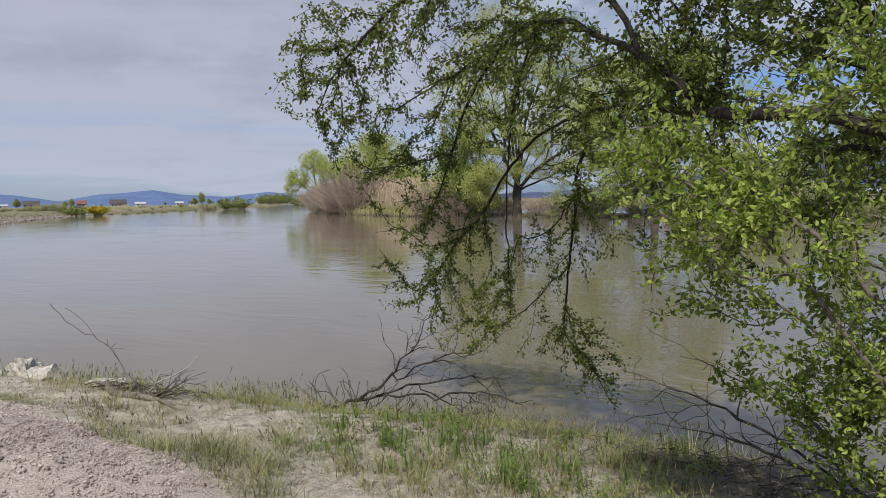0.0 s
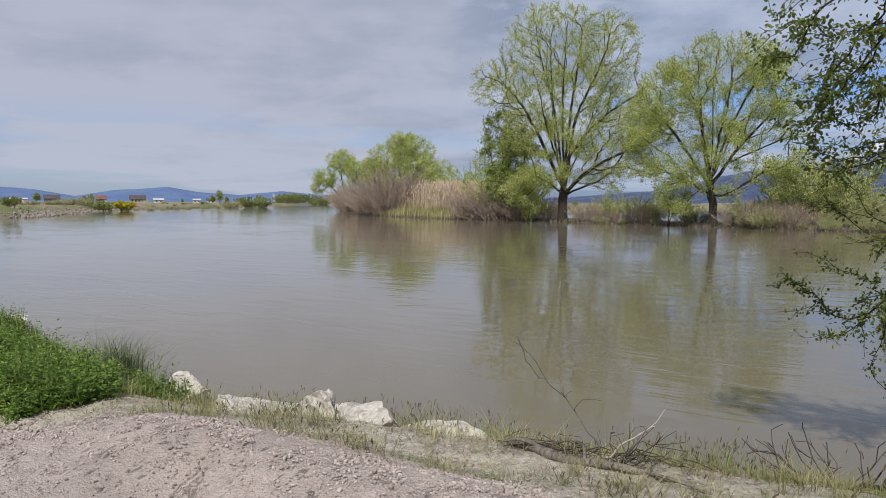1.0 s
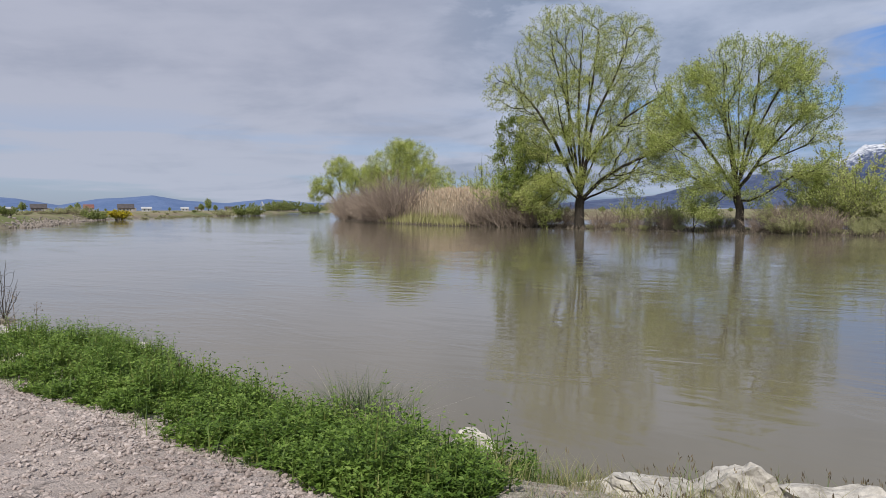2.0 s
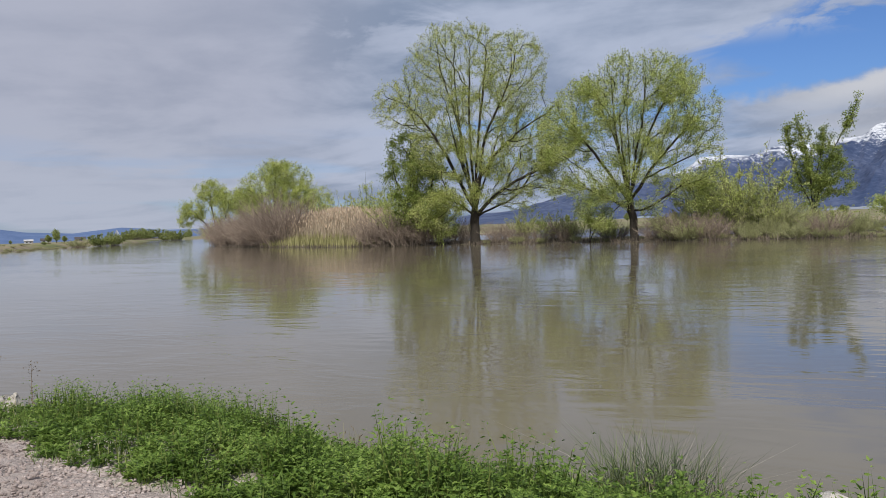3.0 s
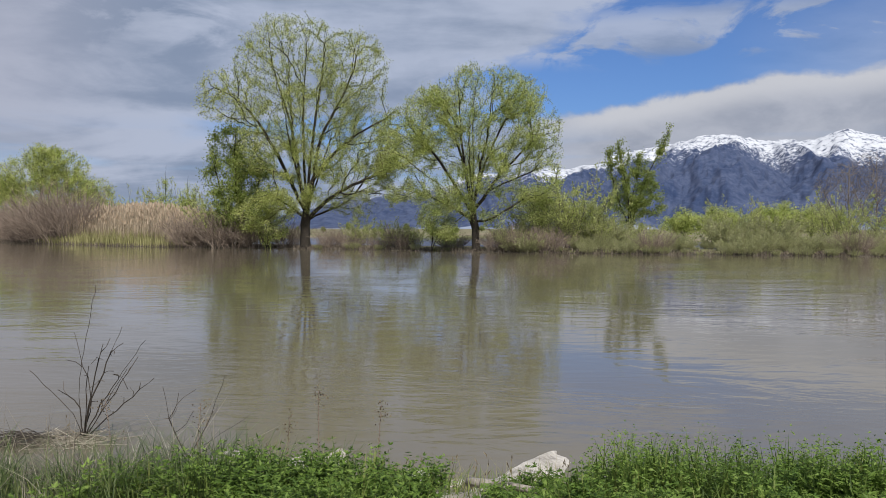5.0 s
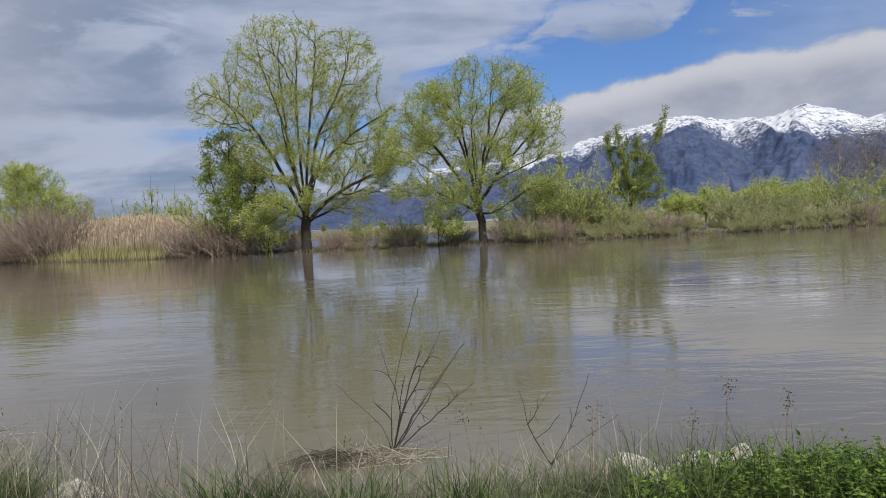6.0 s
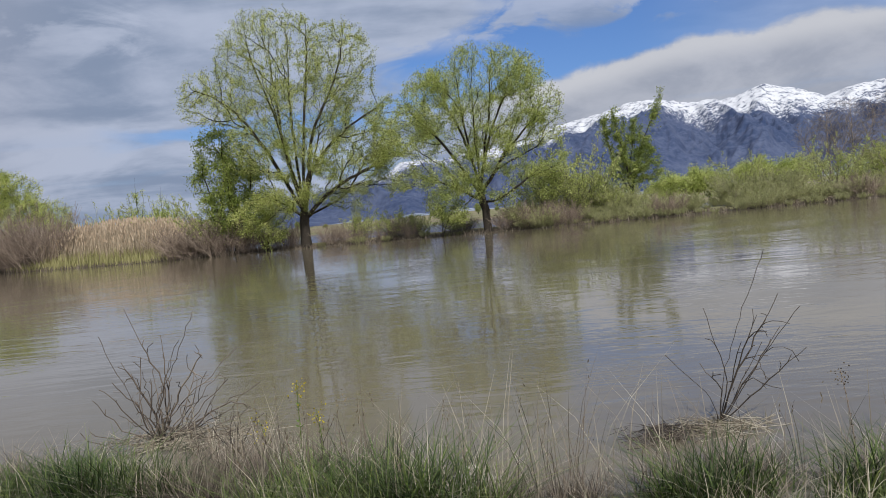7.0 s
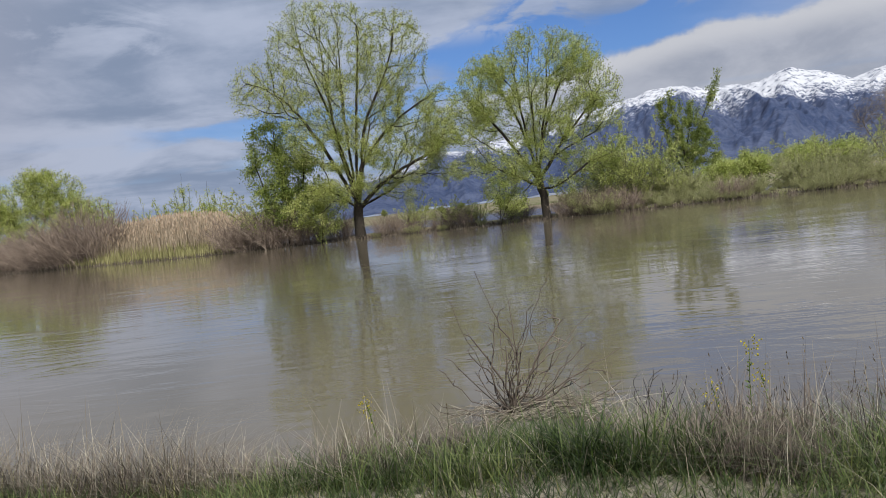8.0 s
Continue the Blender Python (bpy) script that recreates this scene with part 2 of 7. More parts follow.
STONE_FAR = rocky("grey-brown rubble", (0.10, 0.085, 0.072), (0.28, 0.245, 0.22), 0.8)


def ground_material():
    m, n = material("river bank soil and gravel")
    p = where(n)
    gravel = n.add("ShaderNodeAttribute", attribute_name="gravel").outputs["Fac"]
    near = n.add("ShaderNodeAttribute", attribute_name="bare").outputs["Fac"]
    wet = n.add("ShaderNodeAttribute", attribute_name="wet").outputs["Fac"]
    fine, mid, big = n.noise(p, 75, 7, 0.75), n.noise(p, 9, 6, 0.6), n.noise(p, 1.3, 4)
    cell = n.add("ShaderNodeTexVoronoi")
    n.link(p, cell.inputs["Vector"])
    cell.inputs["Scale"].default_value = 85
    pebble = n.mix(n.step(n.math("ADD", n.math("MULTIPLY", fine, 0.75), n.math("MULTIPLY", cell.outputs["Distance"], 0.25)), 0.32, 0.62), (0.54, 0.465, 0.435), (0.30, 0.252, 0.23))
    pebble = n.mix(n.step(mid, 0.35, 0.7), pebble, (0.46, 0.392, 0.365))
    pebble = n.mix(n.step(big, 0.42, 0.68, 0, 0.5), pebble, (0.30, 0.255, 0.23))
    sand = n.mix(n.step(mid, 0.32, 0.66), (0.33, 0.30, 0.25), (0.60, 0.555, 0.475))
    sand = n.mix(n.step(big, 0.40, 0.62, 0, 0.45), sand, (0.32, 0.29, 0.225))
    sand = n.mix(n.step(fine, 0.42, 0.62, 0, 0.6), sand, (0.25, 0.22, 0.17))
    field = n.mix(n.step(n.noise(p, 0.05, 5), 0.38, 0.62), (0.125, 0.14, 0.05), (0.24, 0.195, 0.135))
    edge = n.step(n.math("ADD", gravel, n.math("MULTIPLY", n.math("SUBTRACT", mid, 0.5), 0.7)), 0.4, 0.6)
    colour = n.mix(edge, n.mix(near, field, sand), pebble)
    # darkens soaked soil; beside the bush it paints in shade as well
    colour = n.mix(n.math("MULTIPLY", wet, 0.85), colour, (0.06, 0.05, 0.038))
    rut = n.step(n.noise(n.mapping(p, scale=(1.0, 0.6, 1.0), turn=(0, 0, 0.7)), 8.5, 9, 0.72, 0.5), 0.42, 0.36)
    # crevice shade tinted faintly into the ruts that the bump sinks
    colour = n.mix(n.math("MULTIPLY", n.math("MULTIPLY", rut, edge), 0.15), colour, (0.13, 0.105, 0.095))
    height = n.math("SUBTRACT", n.math("ADD", n.math("MULTIPLY", mid, 1.0), n.math("MULTIPLY", fine, 0.5)), n.math("MULTIPLY", rut, 0.5))
    height = n.math("SUBTRACT", height, n.math("MULTIPLY", n.math("MULTIPLY", cell.outputs["Distance"], edge), 0.22))
    finish(n, colour, n.math("SUBTRACT", 0.92, n.math("MULTIPLY", wet, 0.35)), n.bump(height, 1.0, 0.034))
    return m


def water_material():
    m, n = material("muddy river water")
    p = where(n)
    flow = n.mapping(p, scale=(0.35, 1.0, 1.0), turn=(0, 0, 0.12))
    swirl = n.noise(n.mapping(p, scale=(0.45, 1.0, 1.0), turn=(0, 0, 0.08)), 0.16, 4, 0.55, 1.4)
    eddy = n.noise(n.mapping(p, scale=(0.5, 1.0, 1.0), turn=(0, 0, -0.1)), 0.55, 3, 0.5, 2.2)
    wide = n.noise(n.mapping(p, scale=(0.4, 1.0, 1.0), turn=(0, 0, 0.05)), 0.42, 3, 0.5, 1.6)
    a = n.noise(flow, 1.05, 3, 0.5, 2.0)
    b = n.noise(flow, 4.4, 3, 0.5, 0.9)
    c = n.noise(n.mapping(p, scale=(0.3, 1.0, 1.0), turn=(0, 0, -0.2)), 12.0, 3, 0.5, 0.8)
    rough_patch = n.math("MULTIPLY", n.step(swirl, 0.42, 0.60, 0.12, 1.5), n.step(eddy, 0.36, 0.62, 0.35, 1.25))
    fine = n.math("ADD", n.math("MULTIPLY", b, 0.19), n.math("MULTIPLY", c, 0.045))
    h = n.math("ADD", n.math("MULTIPLY", wide, 0.26), n.math("ADD", n.math("MULTIPLY", a, 0.26), n.math("MULTIPLY", fine, rough_patch)))
    colour = n.mix(n.step(n.noise(p, 0.06, 4), 0.3, 0.7), (0.116, 0.100, 0.069), (0.148, 0.129, 0.092))
    shader = n.add("ShaderNodeBsdfPrincipled")
    n.put(shader.inputs["Base Color"], colour)
    shader.inputs["Roughness"].default_value = 0.05
    shader.inputs["IOR"].default_value = 1.333
    n.link(n.bump(h, 0.24, 0.09), shader.inputs["Normal"])
    out = n.add("ShaderNodeOutputMaterial")
    n.link(shader.outputs[0], out.inputs[0])
    return m


# the two rock colours include the blue tint of distance haze
def mountain_material(name, hazy_rock_dark, hazy_rock_light, snow_line):
    m, n = material(name)
    p = where(n)
    xyz = n.add("ShaderNodeSeparateXYZ")
    n.link(p, xyz.inputs[0])
    spur = n.add("ShaderNodeAttribute", attribute_name="spur").outputs["Fac"]
    a, b, c = n.noise(p, 0.006, 8, 0.62), n.noise(p, 0.03, 7, 0.68), n.noise(n.mapping(p, scale=(1, 1, 0.5)), 0.09, 6, 0.7)
    wood = n.math("ADD", n.math("MULTIPLY", a, 0.4), n.math("ADD", n.math("MULTIPLY", b, 0.3), n.math("MULTIPLY", c, 0.3)))
    colour = n.mix(n.step(wood, 0.40, 0.62), hazy_rock_dark, hazy_rock_light)
    if snow_line:
        rise = n.add("ShaderNodeAttribute", attribute_name="rise").outputs["Fac"]
        h = n.math("ADD", n.math("MULTIPLY", xyz.outputs[2], 0.3), n.math("MULTIPLY", rise, 330.0))
        h = n.math("ADD", h, n.math("MULTIPLY", n.math("SUBTRACT", a, 0.5), 150.0))
        h = n.math("SUBTRACT", h, n.math("MULTIPLY", spur, 62.0))
        h = n.math("ADD", h, n.math("MULTIPLY", n.math("SUBTRACT", b, 0.5), 190.0))
        h = n.math("ADD", h, n.math("MULTIPLY", n.math("SUBTRACT", c, 0.5), 330.0))
        snow = n.step(h, snow_line - 26, snow_line + 30)
        bare = n.step(n.noise(n.mapping(p, scale=(1, 1, 0.7), turn=(0, 0.5, 0), shift=(90, 40, 7)), 0.03, 8, 0.72), 0.52, 0.58, 0, 0.9)
        snow = n.math("MULTIPLY", snow, n.math("SUBTRACT", 1.0, bare))
        colour = n.mix(snow, colour, (0.56, 0.585, 0.635))
    finish(n, colour, 0.95)
    return m


def plain(name, a, b, scale=3.0, rough=0.7, spec=0.3):
    m, n = material(name)
    grain = n.noise(where(n), scale, 6, 0.6)
    finish(n, n.mix(n.step(grain, 0.3, 0.7), a, b), rough, n.bump(grain, 0.2, 0.01), spec=spec)
    return m


GROUND, WATER = ground_material(), water_material()
# both ranges have aerial haze mixed into their base colours
RANGE_SNOW = mountain_material("haze-blue rock and snow", (0.022, 0.040, 0.098), (0.078, 0.100, 0.172), 292.0)
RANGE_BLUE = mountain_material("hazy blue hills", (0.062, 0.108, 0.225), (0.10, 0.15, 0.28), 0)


# ---- geometry tools ----
class Geo:
    """Collects vertices and faces for one mesh."""

    def __init__(self):
        self.v, self.f, self.n = [], {3: [], 4: []}, 0

    def put(self, v, f, k):
        self.v.append(np.asarray(v, float).reshape(-1, 3))
        self.f[k].append(np.asarray(f, int).reshape(-1, k) + self.n)
        self.n += len(self.v[-1])

    def more(self, f, k):
        self.f[k].append(np.asarray(f, int).reshape(-1, k) + self.n - len(self.v[-1]))

    def tube(self, pts, radii, sides=5, cap=True):
        pts, radii = np.asarray(pts, float), np.asarray(radii, float)
        t = np.gradient(pts, axis=0)
        t /= np.linalg.norm(t, axis=1)[:, None] + 1e-9
        ref = np.where(np.abs(t[:, 2:3]) > 0.9, [[1.0, 0, 0]], [[0, 0, 1.0]])
        u = np.cross(t, ref)
        for k in range(1, len(u)):
            w = u[k - 1] - t[k] * (u[k - 1] @ t[k])
            if w @ w > 1e-6:
                u[k] = w
        u /= np.linalg.norm(u, axis=1)[:, None] + 1e-9
        w = np.cross(t, u)
        a = np.arange(sides) * 2 * math.pi / sides
        ring = pts[:, None] + radii[:, None, None] * (np.cos(a)[None, :, None] * u[:, None] + np.sin(a)[None, :, None] * w[:, None])
        k = len(pts)
        i, j = np.meshgrid(np.arange(k - 1), np.arange(sides), indexing="ij")
        j2 = (j + 1) % sides
        f = np.stack([i * sides + j, i * sides + j2, (i + 1) * sides + j2, (i + 1) * sides + j], -1)
        self.put(ring, f, 4)
        if cap and sides == 4:
            self.more([[0, 3, 2, 1], [4 * k - 4, 4 * k - 3, 4 * k - 2, 4 * k - 1]], 4)
        elif cap:
            fan = [[0, q + 1, q] for q in range(1, sides - 1)] + [[(k - 1) * sides, (k - 1) * sides + q, (k - 1) * sides + q + 1] for q in range(1, sides - 1)]
            self.more(fan, 3)

    def ovals(self, p, d, up, length, width, fold=0.15):
        """Rounder leaves for what stands close: two halves folded along the rib."""
        n = len(p)
        d = d / (np.linalg.norm(d, axis=1)[:, None] + 1e-9)
        s = np.cross(d, up)
        s /= np.linalg.norm(s, axis=1)[:, None] + 1e-9
        nn = np.cross(s, d)
        L, W = np.broadcast_to(length, n)[:, None], np.broadcast_to(width, n)[:, None]
        low, high, rise = p + d * L * 0.28, p + d * L * 0.68, nn * W * fold
        v = np.stack([p, low + s * W * 0.46 + rise, high + s * W * 0.40 + rise, p + d * L - nn * W * fold, high - s * W * 0.40 + rise, low - s * W * 0.46 + rise], 1)
        b = np.arange(n)[:, None] * 6
        self.put(v, np.concatenate([b + [[0, 1, 2, 3]], b + [[0, 3, 4, 5]]]), 4)

    def leaves(self, p, d, up, length, width, fold=0.15):
        n = len(p)
        d = d / (np.linalg.norm(d, axis=1)[:, None] + 1e-9)
        s = np.cross(d, up)
        s /= np.linalg.norm(s, axis=1)[:, None] + 1e-9
        nn = np.cross(s, d)
        L, W = np.broadcast_to(length, n)[:, None], np.broadcast_to(width, n)[:, None]
        mid = p + d * L * 0.42 + nn * W * fold
        v = np.stack([p, mid + s * W / 2, p + d * L, mid - s * W / 2], 1)
        b = np.arange(n)[:, None] * 4
        self.put(v, np.concatenate([b + [[0, 1, 2]], b + [[0, 2, 3]]]), 3)

    def blades(self, p, d, bend, width):
        """p: roots, d: the whole rise, bend: how far the tip is pushed over."""
        n = len(p)
        s = np.cross(d, bend + np.array([[1e-4, 2e-4, 0]]))
        s /= np.linalg.norm(s, axis=1)[:, None] + 1e-9
        w = np.broadcast_to(width, n)[:, None]
        v = np.stack([p - s * w / 2, p + s * w / 2, p + d * 0.55 + bend * 0.3 + s * w * 0.38, p + d * 0.55 + bend * 0.3 - s * w * 0.38, p + d + bend], 1)
        b = np.arange(n)[:, None] * 5
        self.put(v, b + [[0, 1, 2, 3]], 4)
        self.more(b + [[3, 2, 4]], 3)

    def mesh(self, name, mat, smooth=False):
        me = bpy.data.meshes.new(name)
        v = np.concatenate(self.v)
        f3 = np.concatenate(self.f[3]) if self.f[3] else np.zeros((0, 3), int)
        f4 = np.concatenate(self.f[4]) if self.f[4] else np.zeros((0, 4), int)
        loops = np.concatenate([f3.ravel(), f4.ravel()]).astype(np.int32)
        starts = np.concatenate([np.arange(len(f3)) * 3, len(f3) * 3 + np.arange(len(f4)) * 4]).astype(np.int32)
        me.vertices.add(len(v))
        me.vertices.foreach_set("co", v.astype(np.float32).ravel())
        me.loops.add(len(loops))
        me.loops.foreach_set("vertex_index", loops)
        me.polygons.add(len(starts))
        me.polygons.foreach_set("loop_start", starts)
        me.polygons.foreach_set("use_smooth", np.full(len(starts), smooth))
        me.update(calc_edges=True)
        me.materials.append(mat)
        return me


def part(name, geo, mat, parent=None, label="", smooth=False):
    ob = new(name, geo.mesh(name, mat, smooth) if isinstance(geo, Geo) else geo)
    ob.parent = parent
    return tagged(ob, label)


def thing(name, place, label, category, group="", kind="", turn=0.0, size=1.0):
    ob = new(name)
    ob.empty_display_size = 0.2
    ob.matrix_basis = Matrix.Translation(place) @ Matrix.Rotation(turn, 4, "Z") @ Matrix.Diagonal((size, size, size, 1))
    return tagged(ob, label, category, group, kind)


# ---- lie of the land ----
NEAR_BANK = [(900, 60), (300, 22), (60, 5.4), (8, 5.6), (1, 5.45), (-1, 5.35), (-2.2, 5.2), (-3, 5.05), (-3.8, 4.85), (-4.6, 4.75), (-5.5, 4.55), (-6.3, 4.36), (-7.3, 4.08), (-8.3, 3.88), (-9.5, 3.95), (-11, 4.3), (-13.5, 4.75),
             (-16, 4.75), (-17.5, 4.72), (-18.2, 4.42), (-18.8, 4.4), (-19.4, 4.55), (-20.1, 4.4), (-20.7, 4.45), (-21.3, 4.8), (-22, 5.1), (-22.7, 5.35), (-23.2, 6.0), (-23.9, 6.4), (-24.6, 5.95), (-25.2, 5.5), (-26, 5.45), (-26.8, 5.6), (-28.2, 6.2), (-45, 13), (-70, 27), (-95, 45), (-125, 66), (-155, 95), (-187, 130), (-237, 203), (-330, 330), (-700, 800)]
FAR_BANK = [(-560, 800), (-260, 330), (-165, 215), (-128, 150), (-108, 112), (-85, 90), (-72, 80.5), (-66, 77), (-52, 68.5), (-46, 66.5), (-34.5, 64.8), (-19, 58.6), (-11, 55.6), (-4, 54.5), (7, 52.5), (60, 50), (300, 85), (900, 160)]


def to_line(x, y, line):
    """How far the points are from a broken line."""
    best = np.full(x.shape, 1e9)
    for (ax, ay), (bx, by) in zip(line, line[1:]):
        ux, uy = bx - ax, by - ay
        k = np.clip(((x - ax) * ux + (y - ay) * uy) / (ux * ux + uy * uy), 0, 1)
        best = np.minimum(best, np.hypot(x - ax - k * ux, y - ay - k * uy))
    return best


def in_river(x, y):
    ring = NEAR_BANK + FAR_BANK
    inside = np.zeros(x.shape, bool)
    for (ax, ay), (bx, by) in zip(ring, ring[1:] + ring[:1]):
        cross = (ay > y) != (by > y)
        with np.errstate(divide="ignore", invalid="ignore"):
            at = ax + (y - ay) * (bx - ax) / (by - ay)
        inside ^= cross & (x < at)
    return inside


def ease(a, low, high):
    t = np.clip((a - low) / (high - low), 0, 1)
    return t * t * (3 - 2 * t)


def waves(x, y, size, seed=0.0):
    """Cheap smooth unevenness about zero."""
    s = 1 / size
    return (np.sin(x * s * 1.7 + y * s * 0.9 + seed) + np.sin(-x * s * 1.1 + y * s * 2.1 + seed * 2.3) + np.sin(x * s * 3.1 - y * s * 2.7 + seed * 0.7) * 0.6
            + np.sin(x * s * 5.3 + y * s * 4.1 + seed * 1.9) * 0.35) / 3


GRAVEL_EDGE = np.array([(-40, 3.2), (-26, 2.2), (-19, 2.3), (-16, 2.62), (-14.6, 2.75), (-14.0, 2.85), (-13.6, 2.5), (-12.2, 2.3), (-10.6, 2.18), (-8.7, 1.98), (-7.8, 1.85), (-7.45, 2.3), (-6.4, 2.6), (-5, 2.6), (-3.6, 2.38), (-2.7, 2.4), (3, 2.0), (40, 2.0)])


def gravel_edge(x):
    return np.interp(x, GRAVEL_EDGE[:, 0], GRAVEL_EDGE[:, 1])


def land(x, y):
    """Height of the ground above the river's surface."""
    x, y = np.asarray(x, float), np.asarray(y, float)
    near, far, wet = to_line(x, y, NEAR_BANK), to_line(x, y, FAR_BANK), in_river(x, y)
    ours = near < far
    steep = 1.45 + 0.35 * ease(-x, 8, 10) + ease(-x, 30, 80) * 2
    a = (0.45 - 0.12 * ease(-x, 17, 20) * ease(x, -60, -30) + 0.75 * ease(-x, 40, 110)) * ease(near, -0.25, steep) + 0.25 * ease(near, 60, 500)
    a += 0.03 * waves(x, y, 0.45, 1.0) * ease(near, 0, 0.6) * ease(60 - near, 0, 40)
    heap = ease(-x, 2.4, 3.8) * ease(x, -7.9, -6.7)
    pile = 0.17 * np.exp(-((y - 2.18) / 0.42) ** 2) * heap + 0.05 * np.exp(-((y - gravel_edge(x) + 0.3) / 0.3) ** 2) * ease(-x, 8.2, 9.0) * ease(x, -18, -14)
    ruts = np.maximum(0, waves(x * 1.3 + y * 1.1, y * 0.5, 0.28, 4.0)) * 0.075 * heap * ease(y, 1.0, 1.6) * ease(-y, -2.5, -2.2)
    a += pile - ruts
    b = 0.28 * ease(far, 0.4, 3.2) + 0.05 * waves(x, y, 2.0, 2.0)
    pool = ease(far, 5.5, 8.0) * ease(far, 75, 60) * ease(x, -62, -44) * ease(-x, -14, -2)
    b = b * (1 - pool) - 0.5 * pool + 0.5 * ease(far, 60, 400)
    return np.where(wet, -np.minimum(1.6, 0.04 + 0.5 * np.minimum(near, far)), np.where(ours, a, b))


def lines(*spans):
    out = [np.arange(a, b, s) for a, b, s in spans]
    return np.concatenate(out)


def build_land():
    far_out = np.array([300, 420, 600, 900, 1400, 2200, 3400, 4900])
    xs = np.concatenate([-far_out[::-1], lines((-290, -60, 3.0), (-60, -28, 0.5), (-28, 1.5, 0.085), (1.5, 12, 0.5), (12, 290, 5.0)), far_out])
    ys = np.concatenate([-far_out[::-1], lines((-290, -8, 12.0), (-8, 0.9, 0.5), (0.9, 7.4, 0.075), (7.4, 50, 1.5), (50, 72, 0.55), (72, 160, 2.0), (160, 296, 6.0)), far_out])
    X, Y = np.meshgrid(xs, ys, indexing="ij")
    Z = land(X, Y)
    g = Geo()
    k, l = X.shape
    i, j = np.meshgrid(np.arange(k - 1), np.arange(l - 1), indexing="ij")
    a = i * l + j
    rng = np.random.default_rng(5)
    rough = rng.normal(0, 1, X.shape) * 0.008 * (X > -28) * (X < 1.5) * (Y > 0.9) * (Y < 7.4)
    g.put(np.stack([X, Y, Z + rough], -1), np.stack([a, a + l, a + l + 1, a + 1], -1), 4)
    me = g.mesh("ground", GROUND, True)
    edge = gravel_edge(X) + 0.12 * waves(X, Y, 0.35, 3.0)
    # wet: the waterline, plus the mud by bush and elm, darkened for their shade
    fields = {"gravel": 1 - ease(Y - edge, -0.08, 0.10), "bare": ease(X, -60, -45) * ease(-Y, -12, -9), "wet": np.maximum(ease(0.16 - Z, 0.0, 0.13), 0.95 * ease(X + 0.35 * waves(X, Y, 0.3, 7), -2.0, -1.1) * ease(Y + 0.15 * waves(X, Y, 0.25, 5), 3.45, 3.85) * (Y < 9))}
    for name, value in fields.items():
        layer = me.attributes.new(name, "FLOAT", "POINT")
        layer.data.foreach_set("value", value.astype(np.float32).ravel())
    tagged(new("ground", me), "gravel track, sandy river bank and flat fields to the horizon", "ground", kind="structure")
    w = Geo()
    w.put([(-900, 2.5, 0), (900, 2.5, 0), (900, 1000, 0), (-900, 1000, 0)], [[0, 1, 2, 3]], 4)
    tagged(new("water", w.mesh("water", WATER)), "wide muddy brown-green river reflecting trees and clouds", "river", kind="structure")


build_land()


def build_range(name, label, mat, az0, az1, near, far, ridge, rough, rows=120, cols=900, seed=1):
    """A chain of mountains round the horizon: ridge gives (azimuth, elevation) of the skyline in degrees."""
    az = np.linspace(az0, az1, cols)
    top = np.interp(az, [r[0] for r in ridge], [r[1] for r in ridge])
    k = np.linspace(0, 1, rows)
    A, K = np.meshgrid(np.radians(az), k, indexing="ij")
    T = np.tan(np.radians(top))[:, None] * far
    rad = near + (far - near) * np.minimum(K / 0.82, 1.25)
    prof = np.where(K <= 0.82, (K / 0.82) ** 1.35, 1 - (np.maximum(K - 0.82, 0) / 0.18) ** 1.2 * 0.7)
    H = T * prof
    rug = np.zeros_like(H)
    amp, f = 1.0, 1.0
    for o in range(7):
        # spurs run downhill, so the first octaves are drawn out along the slope
        long = 1.1 if o < 2 else 2.2
        flat = [1 - 2 * abs(noise.noise((a * 11 * f + seed + 0.35 * math.sin(q * 5 + a * 9), q * long * f, o * 3.7))) for a, q in zip(A.ravel(), K.ravel())]
        rug += amp * np.array(flat).reshape(H.shape)
        amp, f = amp * 0.55, f * 2.0
    H = H + rug * rough * T * np.sin(np.clip(K / 0.82, 0, 1) * math.pi) ** 0.8
    H = H + rug * rough * 0.16 * T
    g = Geo()
    i, j = np.meshgrid(np.arange(cols - 1), np.arange(rows - 1), indexing="ij")
    a = i * rows + j
    g.put(np.stack([np.sin(A) * rad, np.cos(A) * rad, H - 2], -1), np.stack([a, a + rows, a + rows + 1, a + 1], -1), 4)
    me = g.mesh(name, mat, True)
    layer = me.attributes.new("spur", "FLOAT", "POINT")
    layer.data.foreach_set("value", rug.astype(np.float32).ravel())
    layer = me.attributes.new("rise", "FLOAT", "POINT")
    layer.data.foreach_set("value", np.broadcast_to(H / T, H.shape).astype(np.float32).ravel())
    tagged(new(name, me), label, "mountain range", kind="structure")


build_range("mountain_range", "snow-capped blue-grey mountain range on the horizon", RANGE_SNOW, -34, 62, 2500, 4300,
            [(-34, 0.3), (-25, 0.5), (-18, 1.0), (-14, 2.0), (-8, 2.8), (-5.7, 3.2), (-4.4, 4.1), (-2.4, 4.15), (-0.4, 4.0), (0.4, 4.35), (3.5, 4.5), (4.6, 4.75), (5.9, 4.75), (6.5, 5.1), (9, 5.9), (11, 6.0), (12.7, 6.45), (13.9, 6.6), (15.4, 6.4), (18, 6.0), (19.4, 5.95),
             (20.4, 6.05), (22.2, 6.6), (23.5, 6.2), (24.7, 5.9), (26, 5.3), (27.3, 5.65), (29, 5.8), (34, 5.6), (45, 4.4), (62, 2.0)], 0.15)
